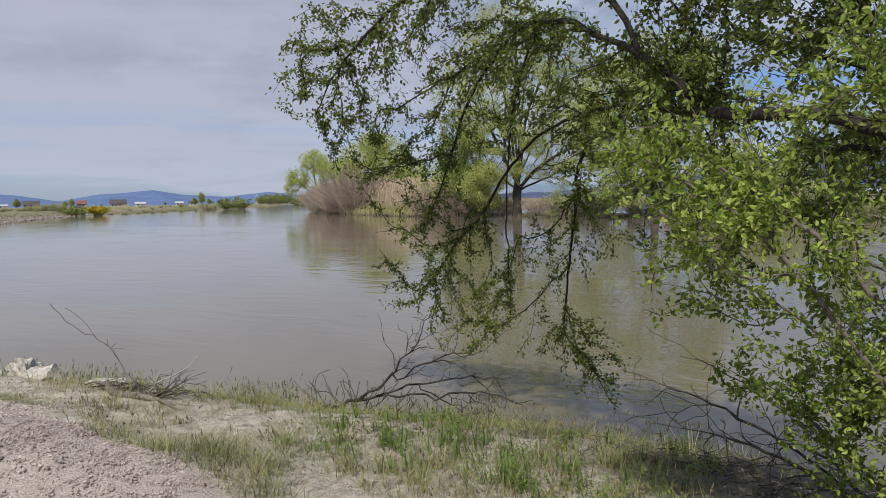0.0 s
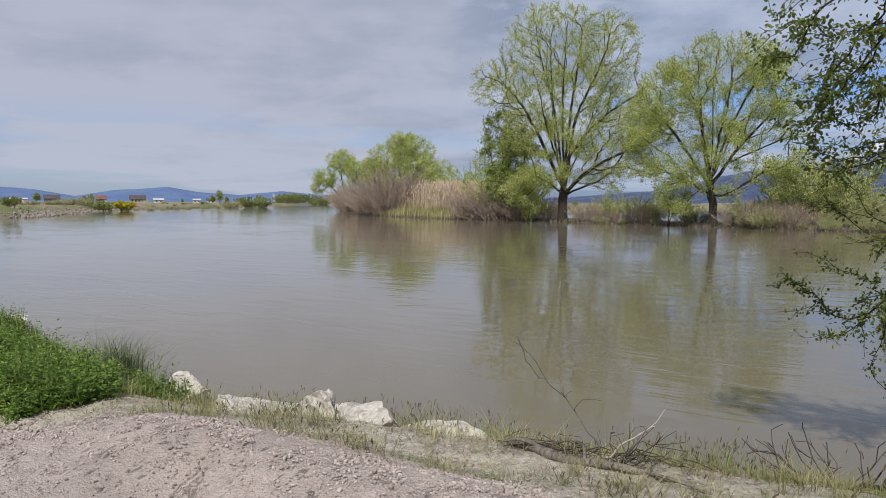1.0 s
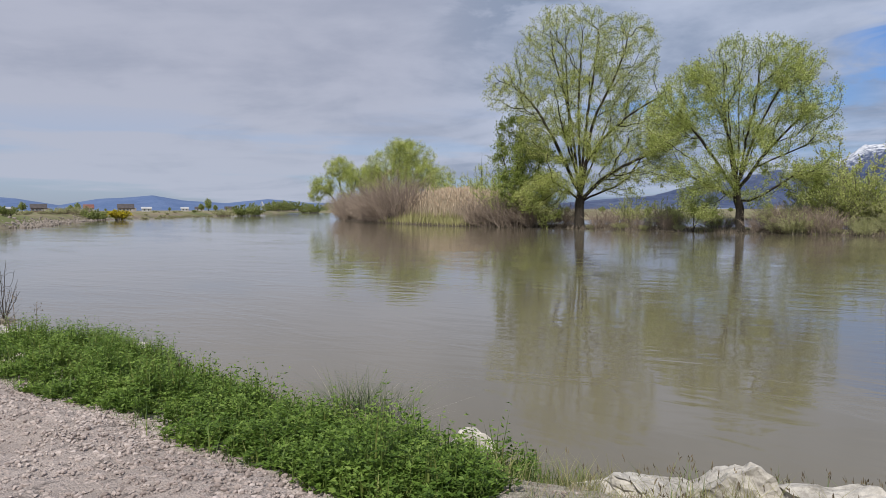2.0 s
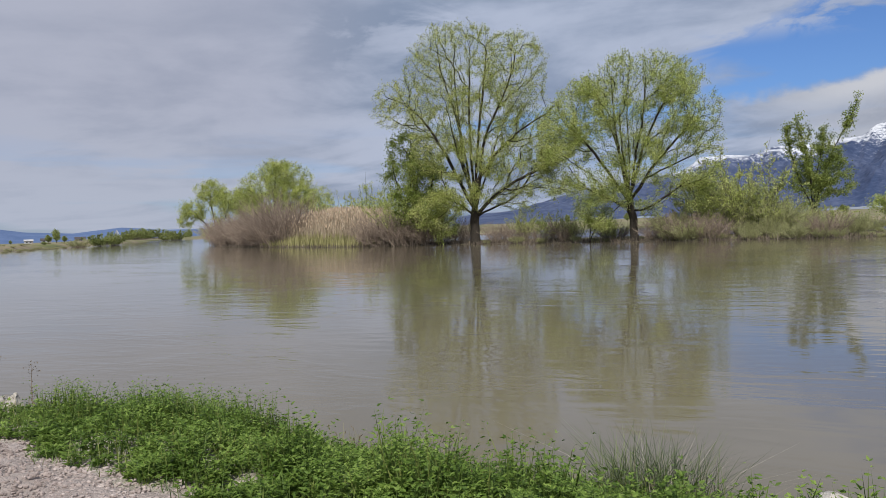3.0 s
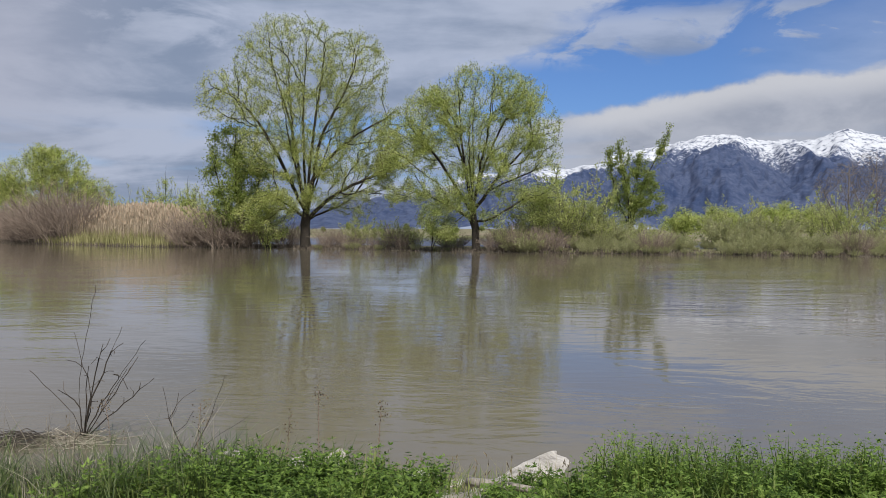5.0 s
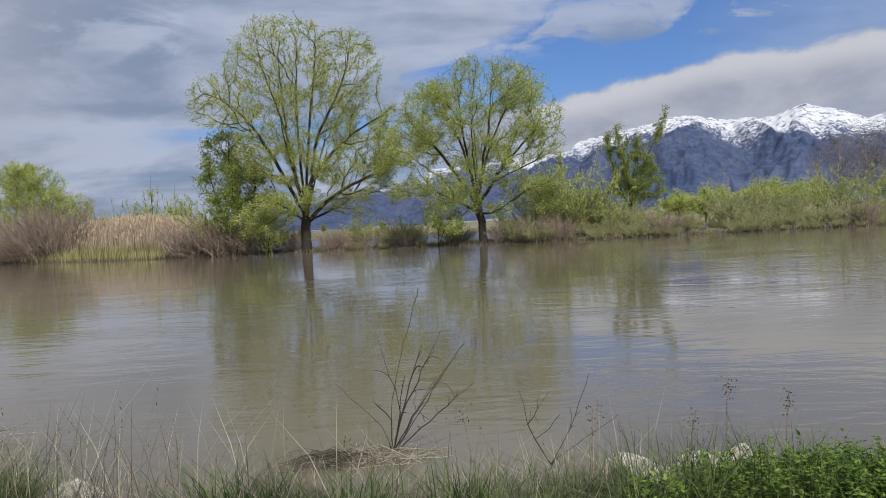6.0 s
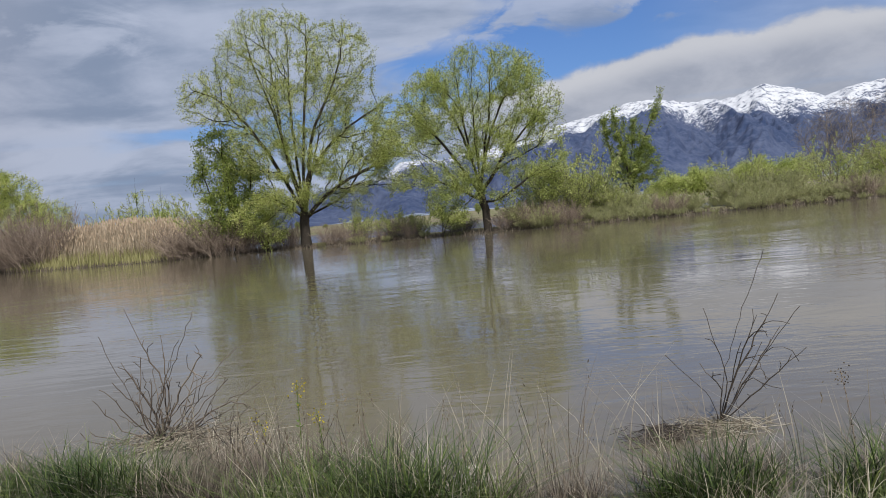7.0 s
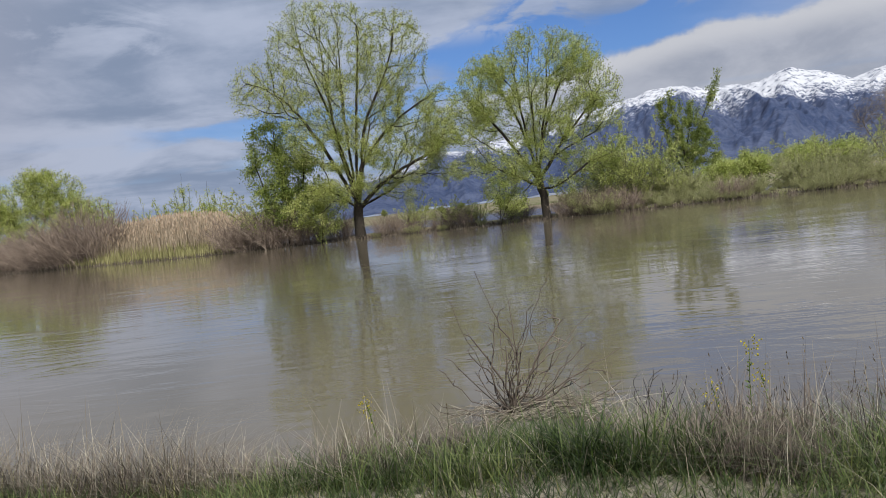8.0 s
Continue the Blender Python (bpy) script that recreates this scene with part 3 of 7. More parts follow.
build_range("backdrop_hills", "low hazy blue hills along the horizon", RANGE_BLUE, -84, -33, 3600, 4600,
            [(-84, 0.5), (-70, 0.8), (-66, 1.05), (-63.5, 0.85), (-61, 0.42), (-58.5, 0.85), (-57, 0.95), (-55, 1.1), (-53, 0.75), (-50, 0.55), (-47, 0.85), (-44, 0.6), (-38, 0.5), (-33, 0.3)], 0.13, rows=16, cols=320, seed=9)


# ---- trees ----
def smooth_line(pts, step):
    pts = np.asarray(pts, float)
    out = []
    for k in range(len(pts) - 1):
        a, b, c, d = pts[max(k - 1, 0)], pts[k], pts[k + 1], pts[min(k + 2, len(pts) - 1)]
        m = max(1, int(np.linalg.norm(c - b) / step))
        for t in np.arange(m) / m:
            out.append(0.5 * (2 * b + (c - a) * t + (2 * a - 5 * b + 4 * c - d) * t * t + (3 * b - a - 3 * c + d) * t ** 3))
    out.append(pts[-1])
    return np.array(out)


def blob_tips(blobs, count, rng, gap=0.0, grain=0.5, shell=0.28):
    """Points spread through ellipsoids (x, y, z, rx, ry, rz), with holes where a noise is low."""
    size = np.array([(b[3] * b[4] * b[5]) ** 0.7 for b in blobs])
    out = []
    while len(out) < count:
        b = blobs[rng.choice(len(blobs), p=size / size.sum())]
        d = rng.normal(size=3)
        d *= rng.random() ** shell / np.linalg.norm(d)
        q = np.array(b[:3]) + d * np.array(b[3:6])
        if q[2] > 0.15 and noise.noise(Vector(q * grain)) > gap - 0.5 + 0.0:
            out.append(q)
    return np.array(out)


class Skeleton:
    """Limbs that are laid out by hand, then twigs grown from them to every tip."""

    def __init__(self, stems, tips, step, rng, tip_radius, power=2.3, pull=0.15, wobble=0.06, sag=0.0, least=0.0):
        n_max = 4000 + len(tips) * 40
        self.pos, self.par, run = np.zeros((n_max, 3)), np.full(n_max, -1), np.zeros(n_max)
        way = np.zeros((n_max, 3))
        self.n = 0

        def grow(line, parent):
            for q in line:
                k = self.n
                self.pos[k], self.par[k] = q, parent
                if parent >= 0:
                    d = q - self.pos[parent]
                    long = np.linalg.norm(d)
                    run[k], way[k] = run[parent] + long, d / (long + 1e-9)
                else:
                    way[k] = (0, 0, 1)
                parent = k
                self.n += 1
            return parent

        for stem in stems:
            line = smooth_line(stem, step)
            line[1:-1] += rng.normal(0, wobble * step, (max(len(line) - 2, 0), 3))
            if self.n:
                near = np.linalg.norm(self.pos[:self.n] - line[0], axis=1)
                root = int(near.argmin())
                if near[root] < step * 2.5:
                    grow(line[1:], root)
                    continue
            grow(line, -1)
        near = [np.linalg.norm(self.pos[:self.n] - q, axis=1).min() for q in tips]
        self.tips = []
        for q in np.asarray(tips)[np.argsort(near)]:
            d = q - self.pos[:self.n]
            long = np.linalg.norm(d, axis=1)
            along = (d * way[:self.n]).sum(1)
            cost = long * (1.9 - 0.9 * along / (long + 1e-9)) + pull * run[:self.n]
            root = int(cost.argmin())
            L = long[root]
            m = max(1, int(math.ceil(L / step)))
            t = (np.arange(m) + 1)[:, None] / m
            bend = self.pos[root] + way[root] * L * 0.30 + (q - self.pos[root]) * 0.2
            line = (1 - t) ** 2 * self.pos[root] + 2 * t * (1 - t) * bend + t * t * q
            line[:, 2] -= sag * (t[:, 0] ** 2) * L
            line += rng.normal(0, wobble * step, line.shape) * (t < 1)
            self.tips.append(grow(line, root))
        n = self.n
        area = np.zeros(n)
        kids = [[] for _ in range(n)]
        for k in range(n - 1, -1, -1):
            if not kids[k]:
                area[k] = 1.0
            if self.par[k] >= 0:
                kids[self.par[k]].append(k)
                area[self.par[k]] += area[k]
        self.radius = np.maximum(tip_radius * area ** (1 / power), least)
        self.kids, self.area = kids, area

    def chains(self):
        """Runs of nodes, each from a fork to a tip along the thickest way."""
        todo = [(-1, k) for k in range(self.n) if self.par[k] < 0]
        while todo:
            root, k = todo.pop()
            run = [root] if root >= 0 else []
            while True:
                run.append(k)
                kids = sorted(self.kids[k], key=lambda c: -self.area[c])
                if not kids:
                    break
                todo += [(k, c) for c in kids[1:]]
                k = kids[0]
            yield run

    def wood(self, thick=0.0, thin=1e9, sides=5, twig_sides=3, slim=0.02, flare=0.0):
        g = Geo()
        for run in self.chains():
            r = self.radius[run].copy()
            if len(run) < 2:
                continue
            if self.par[run[0]] < 0 or run[0] == 0:
                r[:3] *= np.array([1 + flare, 1 + flare * 0.45, 1 + flare * 0.1])[:len(r[:3])]
            else:
                r[0] = min(r[0], r[1] * 1.25)
            if thick <= r.max() < thin:
                g.tube(self.pos[run], r, sides if r.max() > slim else twig_sides, cap=r.max() > slim)
        return g

    def leaf_spots(self, per_tip, spread, rng, back=3):
        """Places for leaves along the last stretch of every twig, with the way each twig runs."""
        p, d = [], []
        for tip in self.tips:
            way = [tip]
            for _ in range(back):
                if self.par[way[-1]] >= 0:
                    way.append(self.par[way[-1]])
            q = self.pos[way]
            if len(q) < 2:
                continue
            t = rng.random(per_tip) ** 0.8 * (len(q) - 1)
            i = np.minimum(t.astype(int), len(q) - 2)
            f = (t - i)[:, None]
            p.append(q[i] * (1 - f) + q[i + 1] * f)
            d.append(np.repeat((q[0] - q[1])[None], per_tip, 0))
        p, d = np.concatenate(p), np.concatenate(d)
        d /= np.linalg.norm(d, axis=1)[:, None] + 1e-9
        return p + rng.normal(0, spread, p.shape), d


def leaf_cloud(skel, per_tip, spread, length, width, rng, back=3, droop=0.3, oval=False):
    p, d = skel.leaf_spots(per_tip, spread, rng, back)
    n = len(p)
    g = Geo()
    way = d * 0.6 + rng.normal(0, 0.7, (n, 3)) - np.array([0, 0, droop])
    (g.ovals if oval else g.leaves)(p, way, rng.normal(0, 1, (n, 3)) + [0, 0, 0.8], length * rng.uniform(0.7, 1.3, n), width * rng.uniform(0.7, 1.3, n))
    return g


def tree(name, place, label, category, stems, blobs, tips, seed, step=0.5, tip_radius=0.014, per_tip=26, spread=0.16, leaf=(0.13, 0.07), bark=BARK_DARK, leaves=LEAF_WILLOW,
         gap=0.2, grain=0.35, flare=0.35, group="", back=3, droop=0.3, sag=0.0, pull=0.15, power=2.3, shell=0.28, slim=0.02, least=0.0, oval=False):
    rng = np.random.default_rng(seed)
    skel = Skeleton(stems, blob_tips(blobs, tips, rng, gap, grain, shell), step, rng, tip_radius, sag=sag, pull=pull, power=power, least=least)
    top = thing(name, place, label, category, group)
    part("trunk", skel.wood(sides=7, flare=flare, slim=slim), bark, top, smooth=True)
    if per_tip:
        part("crown", leaf_cloud(skel, per_tip, spread, leaf[0], leaf[1], rng, back, droop, oval), leaves, top)
    return top


ground_at = lambda x, y: float(land(np.array([x]), np.array([y]))[0])


# ---- far bank: the two great trees ----
def far_trees():
    tree("willow_tree", (-34.9, 65.7, 0.1), "tall spreading willow with pale yellow-green spring leaves at the water", "tree",
         [[(0, 0, -0.2), (0.0, 0, 1.5), (0.05, 0, 3.0), (-0.1, 0.2, 6.5), (-0.25, 0.2, 11), (-0.1, 0.3, 15), (0.1, 0.2, 18.3)],
          [(0, 0, 3.2), (-1.2, -0.5, 6.0), (-2.7, -0.8, 9.1), (-5.3, -1, 12.8), (-8.4, -1, 14.6)],
          [(0.0, 0, 3.0), (-0.8, 0.8, 7), (-1.7, 1.2, 11.2), (-3.3, 1.5, 16.2), (-3.8, 1.5, 18.5)],
          [(0.1, 0, 2.8), (0.9, -0.6, 6), (1.6, -0.9, 9.4), (3.3, -1.2, 12.6), (4.6, -1.3, 15.2), (5.3, -1.2, 18.2)],
          [(0.1, 0, 3.4), (0.8, 1.5, 6.5), (1.6, 3.2, 10.5), (2.0, 4.6, 14)],
          [(0.1, 0, 2.4), (1.8, -0.4, 4.0), (4.1, -0.7, 5.4), (7.0, -0.8, 6.6)],
          [(0.05, 0, 2.3), (1.2, 1.2, 3.2), (3.6, 2.2, 4.4), (5.8, 2.6, 7.6)],
          [(0.0, 0, 2.6), (-1.4, -1.6, 4.0), (-3.0, -3.0, 5.2)],
          [(0.0, 0, 4.5), (-0.5, -2.0, 8), (-0.8, -3.6, 12)],
          [(0.05, 0, 3.1), (0.5, -0.3, 7), (1.0, -0.4, 11), (1.6, -0.3, 15), (1.9, -0.2, 18.6)], [(-0.1, 0, 4.0), (-1.0, 0.2, 8), (-1.4, 0.3, 12.5), (-1.6, 0.2, 17.5)], [(0.9, -0.6, 6), (2.6, -0.6, 8.2), (5.0, -0.4, 10.2), (7.6, -0.3, 11.6)]],
         [(-1.5, 0, 17.2, 5.2, 4.4, 4.3), (4.8, -0.6, 15.8, 3.2, 3.6, 3.7), (-6.9, -0.5, 13.7, 3.6, 3.4, 2.6), (0.5, 0, 12.0, 6.6, 4.6, 3.0), (6.4, 0, 10.2, 3.2, 3.6, 3.6),
          (5.6, 0, 6.6, 3.0, 3.2, 2.2), (-3.2, -1.5, 9.0, 2.8, 3.0, 2.6), (-1.2, -1.6, 5.2, 2.6, 2.4, 2.8), (1.8, -1, 8.5, 3.0, 3, 2.4), (-2.6, -2.2, 3.4, 2.4, 1.8, 2.2), (7.6, -0.4, 8.0, 2.4, 2.6, 2.6), (4.4, 0.8, 4.2, 2.4, 2.0, 1.8), (1.6, -0.8, 4.6, 1.6, 1.6, 1.8), (8.8, -0.3, 9.6, 1.9, 2.0, 3.4), (8.2, 0, 6.0, 2.0, 2.0, 2.4), (-0.5, -1.6, 7.6, 2.6, 2.0, 2.0), (3.2, -1.4, 7.0, 2.2, 1.8, 1.8)],
         6600, 11, step=0.5, tip_radius=0.0084, least=0.011, per_tip=18, spread=0.15, leaf=(0.125, 0.07), gap=0.38, grain=0.6, power=2.02, droop=0.05, back=2, pull=0.22)
    tree("willow_tree", (-19.0, 59.3, 0.1), "broad round-crowned willow with pale green spring leaves at the water", "tree",
         [[(0, 0, -0.2), (0, 0, 1.6), (-0.25, 0, 3.0), (-0.2, 0.1, 7.2), (-0.3, 0.2, 10.5), (0.0, 0.1, 13.2)],
          [(-0.2, 0, 2.8), (-1.5, -0.4, 5.0), (-3.1, -0.7, 7.4), (-5.2, -0.8, 9.8)],
          [(-0.2, 0, 3.0), (0.9, -0.4, 4.6), (2.7, -0.6, 6.8), (5.2, -0.7, 9.2)],
          [(-0.2, 0, 3.6), (0.7, 0.8, 7.0), (2.0, 1.2, 10), (3.0, 1.2, 12)],
          [(-0.2, 0, 3.6), (-1.2, 0.8, 7.5), (-2.4, 1.2, 10.5), (-3.0, 1.4, 12.2)],
          [(-0.1, 0, 2.2), (1.6, -0.6, 2.7), (3.6, -0.9, 3.9), (5.8, -1, 4.6)],
          [(-0.2, 0, 2.5), (-1.8, -0.8, 3.4), (-4.2, -1.0, 4.6)],
          [(-0.2, 0, 4.2), (-0.4, -1.8, 7), (-0.3, -3.0, 10)],
          [(-0.2, 0, 3.6), (0.3, 2.0, 6.0), (0.6, 3.4, 9.0)],
          [(-0.2, 0, 3.2), (0.3, -0.3, 6.4), (1.0, -0.3, 9.6), (1.3, -0.2, 12.8)], [(-0.25, 0, 3.1), (-0.8, -0.3, 6.2), (-1.2, -0.2, 9.5), (-1.4, 0, 12.8)], [(0.9, -0.4, 4.6), (2.8, -0.3, 5.6), (5.2, -0.2, 6.6)]],
         [(0.3, 0, 12.3, 4.2, 3.8, 2.7), (-3.6, -0.2, 10.4, 2.8, 3.4, 2.6), (4.2, -0.2, 10.0, 2.7, 3.4, 2.8), (0, 0, 8.8, 5.0, 4.4, 2.6), (5.2, -0.3, 7.4, 1.9, 2.8, 2.2),
          (-4.6, -0.6, 6.6, 2.2, 2.8, 2.2), (1.4, -1.4, 6.0, 2.6, 2.4, 1.7), (5.6, -0.5, 4.8, 1.9, 2, 1.4), (-5.4, -0.6, 8.8, 1.6, 2.4, 2.0), (-3.2, -1.0, 4.2, 2.2, 1.8, 1.8), (3.4, -0.8, 4.2, 2.0, 1.6, 1.4), (-2.8, -1.2, 2.2, 1.7, 1.5, 1.7), (-1.0, -1.4, 3.6, 1.4, 1.2, 1.4), (5.2, -0.3, 3.0, 1.6, 1.4, 1.2), (1.6, -1.0, 2.8, 1.4, 1.2, 1.2), (-6.4, -0.5, 6.6, 1.4, 2.0, 3.0), (0, -1.0, 7.0, 3.0, 2.0, 1.6), (-1.5, -1.5, 5.0, 2.0, 1.5, 1.3), (-3.2, 0, 12.0, 2.2, 2.5, 1.8), (3.6, 0, 12.2, 2.2, 2.5, 1.8)],
         6000, 23, step=0.45, tip_radius=0.0064, least=0.010, per_tip=15, spread=0.14, leaf=(0.12, 0.068), gap=0.38, grain=0.6, power=2.02, droop=0.05, back=2, pull=0.22, leaves=LEAF_ELM)
    # the darker, lower tree whose crown leans against the tall one
    tree("elm_tree", (-41.6, 66.6, 0.1), "lower dark green tree beside the tall willow", "tree",
         [[(0, 0, -0.2), (0.3, 0, 2), (0.2, 0, 5), (-0.2, 0, 8), (-0.2, 0, 10.8)], [(0.3, 0, 2), (-1.4, 0, 4.5), (-2.2, 0, 7.5)], [(0.3, 0, 2), (1.6, 0, 4.5), (2.4, -0.5, 7.5)],
          [(0.3, 0, 3), (0.5, -1.6, 5), (0.7, -2.4, 7.5)]],
         [(-0.4, 0, 9.6, 2.4, 2.2, 2.3), (-0.8, 0, 6.8, 2.9, 2.5, 2.6), (1.8, -0.5, 6.4, 2.4, 2.3, 2.6), (0.6, -0.6, 3.6, 3.6, 2.4, 2.2)],
         760, 31, step=0.45, tip_radius=0.012, per_tip=28, spread=0.24, leaf=(0.19, 0.105), leaves=LEAF_DARK, gap=0.22)
    tree("willow_shrub", (-38.2, 64.9, 0.1), "drooping yellow-green willow shrub on the bank", "shrub",
         [[(0, 0, -0.1), (0.2, 0, 1.5), (0.5, 0, 3.4), (0.9, 0, 5.2)], [(0, 0, 0), (-1, 0, 1.8), (-1.8, 0, 3.6)]],
         [(0.9, 0, 4.0, 1.8, 1.4, 1.8), (-1.4, -0.3, 2.9, 1.8, 1.4, 1.6), (0.4, -0.4, 1.8, 2.2, 1.3, 1.2)], 240, 37, step=0.35, tip_radius=0.01, per_tip=32, spread=0.2, leaf=(0.16, 0.08), gap=0.15)
    tree("willow_shrub", (-22.6, 59.6, 0.1), "drooping yellow-green willow shrub on the bank", "shrub",
         [[(0, 0, -0.1), (0.1, 0, 1.4), (0.2, 0, 3.2)], [(0, 0, 0), (0.8, -0.2, 1.6), (1.6, -0.2, 2.6)]],
         [(0.1, 0, 2.6, 1.6, 1.1, 1.3), (1.2, -0.2, 1.7, 1.3, 0.9, 1.1)], 120, 41, step=0.3, tip_radius=0.009, per_tip=32, spread=0.17, leaf=(0.14, 0.075), gap=0.15)
    # upright twin-topped tree in front of the mountains
    tree("poplar_tree", (-5.9, 66.0, 0.2), "slender upright tree with two leafy tops and dark green leaves", "tree",
         [[(0, 0, 0), (-0.1, 0, 2.5), (-0.3, 0, 5), (-0.9, 0, 8.0), (-1.2, 0, 9.6)], [(0, 0, 1.2), (0.5, 0, 3.5), (1.5, 0, 6.4), (2.6, 0, 8.6), (3.5, 0, 10.8)],
          [(0, 0, 1.0), (0.2, 0.4, 4), (0.7, 0.5, 6.5), (0.9, 0.5, 8.2)], [(0, 0, 1.5), (-0.9, 0.2, 4), (-1.6, 0.3, 6.5), (-2.0, 0.3, 8.6)]],
         [(-0.9, 0, 7.6, 0.9, 0.9, 2.0), (2.5, 0, 8.4, 0.6, 0.6, 1.7), (3.2, 0, 10.0, 0.35, 0.4, 0.9), (0.9, 0.3, 7.2, 0.7, 0.7, 1.6), (0.6, 0.3, 5.2, 1.9, 1.3, 2.2), (1.6, 0.2, 4.2, 1.6, 1.2, 1.8), (-0.4, 0.2, 4.0, 1.6, 1.2, 2.2), (-1.9, 0.2, 7.6, 0.5, 0.6, 1.4)],
         620, 43, step=0.35, tip_radius=0.010, least=0.012, per_tip=30, spread=0.14, leaf=(0.15, 0.08), leaves=LEAF_DARK, gap=0.1)
    for x, y, h, seed in ((-60.2, 90, 9.6, 51), (-56.6, 88.5, 8.2, 52)):
        tree("sapling", (x, y, 0.2), "thin young tree with sparse green leaves behind the reeds", "tree",
             [[(0, 0, 0), (0.1, 0, h * 0.4), (0, 0, h * 0.75), (0.1, 0, h)], [(0, 0, h * 0.3), (0.7, 0, h * 0.6), (0.9, 0, h * 0.8)], [(0, 0, h * 0.3), (-0.7, 0, h * 0.55), (-1.0, 0, h * 0.8)]],
             [(0, 0, h * 0.62, h * 0.14, h * 0.12, h * 0.3), (0.1, 0, h * 0.45, h * 0.18, h * 0.14, h * 0.18)], 110, seed, step=0.4, tip_radius=0.011, per_tip=20 if seed == 51 else 40, spread=0.18, leaf=(0.17, 0.09), leaves=LEAF_ELM, gap=0.0)
    # the clump far upstream
    tree("willow_tree", (-97, 119, 0.2), "round pale green willow behind the bare thicket", "tree",
         [[(0, 0, 0), (0.3, 0, 3), (0.2, 0, 8), (1, 0, 14)], [(0, 0, 2.5), (-3, 0, 6), (-5, 0, 10)], [(0, 0, 2.5), (3, 0, 6), (6, 0, 10)], [(0, 0, 3), (2.5, -1, 8), (4, -1.4, 13)]],
         [(1.5, 0, 12.6, 4.2, 4, 3.4), (-3.5, 0, 10.6, 4.4, 4, 3.2), (5.5, 0, 8.4, 4.6, 4, 3.4), (1, -1, 7, 6, 4, 3.6), (8.5, -1, 5.0, 4, 3, 3), (12.5, -1, 4.0, 3, 3, 2.2), (-8, 0, 8, 3.2, 3, 2.6), (0.5, 0, 14.2, 3.4, 3, 2.0), (-6.2, 0, 9.0, 3, 3, 2.6), (-4.5, -1, 6.0, 4, 3, 2.6), (5, 0, 12.0, 4, 3, 3), (10, 0, 7.5, 3.6, 3, 3)],
         2300, 61, step=0.7, tip_radius=0.012, least=0.02, per_tip=26, spread=0.30, leaf=(0.24, 0.13), gap=0.10, grain=0.3)
    tree("willow_tree", (-106.5, 113, 0.2), "smaller spreading willow with thin pale green crown", "tree",
         [[(0, 0, 0), (0.2, 0, 3), (-0.5, 0, 7), (-0.5, 0, 10.5)], [(0, 0, 2.2), (-3, 0, 4.5), (-6, 0, 6.5)], [(0, 0, 2.2), (2.6, 0, 5), (4, 0, 8)]],
         [(-0.5, 0, 10, 3.6, 3, 2.6), (-5, 0, 7.0, 3.2, 2.6, 2.2), (3.4, 0, 8, 2.8, 2.6, 2.4), (-7.2, 0, 4.8, 1.8, 2, 1.6)],
         620, 67, step=0.6, tip_radius=0.014, least=0.02, per_tip=24, spread=0.28, leaf=(0.24, 0.13), gap=0.15)
    # bare tree and green tops behind the scrub further downstream
    for x, y, h, seed in ((16.3, 76, 8.2, 71), (19.3, 77, 9.4, 72), (24, 79, 9.6, 73)):
        tree("bare_tree", (x, y, 0.3), "bare brown tree not yet in leaf behind the scrub", "tree",
             [[(0, 0, 0), (0.2, 0, h * 0.3), (0.1, 0, h * 0.65), (0.2, 0, h)], [(0, 0, h * 0.15), (-1.5, 0, h * 0.45), (-2.6, 0, h * 0.75)], [(0, 0, h * 0.15), (1.4, 0, h * 0.45), (2.6, 0, h * 0.78)]],
             [(0, 0, h * 0.62, h * 0.42, h * 0.35, h * 0.38)], 2600, seed, step=0.4, tip_radius=0.0042, least=0.0095, power=2.05, per_tip=0, bark=TWIG_BARE, gap=0.0, slim=0.05)
    for x, y, h, seed in ((2.5, 84, 3.9, 81), (6.0, 86, 4.5, 86), (8.2, 88, 4.2, 82), (12, 86, 4.7, 83), (14.5, 88, 5.0, 87), (17, 87, 4.6, 88), (20, 90, 4.8, 84), (28, 88, 5.4, 85)):
        tree("young_poplar", (x, y, 0.3), "fresh green treetop behind the scrub", "tree",
             [[(0, 0, 0), (0.1, 0, h * 0.5), (0, 0, h)], [(0, 0, h * 0.2), (-1, 0, h * 0.6)], [(0, 0, h * 0.2), (1, 0, h * 0.6)]],
             [(0, 0, h * 0.72, h * 0.26, h * 0.3, h * 0.27), (0.8, 0, h * 0.55, h * 0.5, h * 0.3, h * 0.25), (-1.1, 0, h * 0.5, h * 0.45, h * 0.3, h * 0.24)], 220, seed, step=0.5, tip_radius=0.014, per_tip=26, spread=0.25, leaf=(0.2, 0.11), leaves=LEAF_ELM, gap=0.1, group="young poplars downstream")


far_trees()


# ---- far bank: thicket, reeds and scrub ----
def spray(rng, n, w, h, lean, mat_radius, kinks=4):
    """A fan of shoots from one root: their lines."""
    out = []
    for _ in range(n):
        a = rng.random() * 2 * math.pi
        r = math.sqrt(rng.random()) * w * 0.35
        o = np.array([math.cos(a) * r, math.sin(a) * r * 0.8, -0.1])
        a += rng.normal(0, 0.5)
        reach = rng.random() ** 0.7 * w * 0.65
        tall = h * rng.uniform(0.55, 1.0) * (1 - 0.35 * (reach / (w * 0.65)) ** 2)
        t = np.linspace(0, 1, kinks + 2)[:, None]
        line = o + np.array([math.cos(a) * reach, math.sin(a) * reach, 0]) * t ** (1 + lean) + np.array([0, 0, tall]) * t ** (1 - 0.3 * lean)
        line[1:] += rng.normal(0, 0.055 * h / kinks * 2, line[1:].shape)
        out.append(line)
    return out


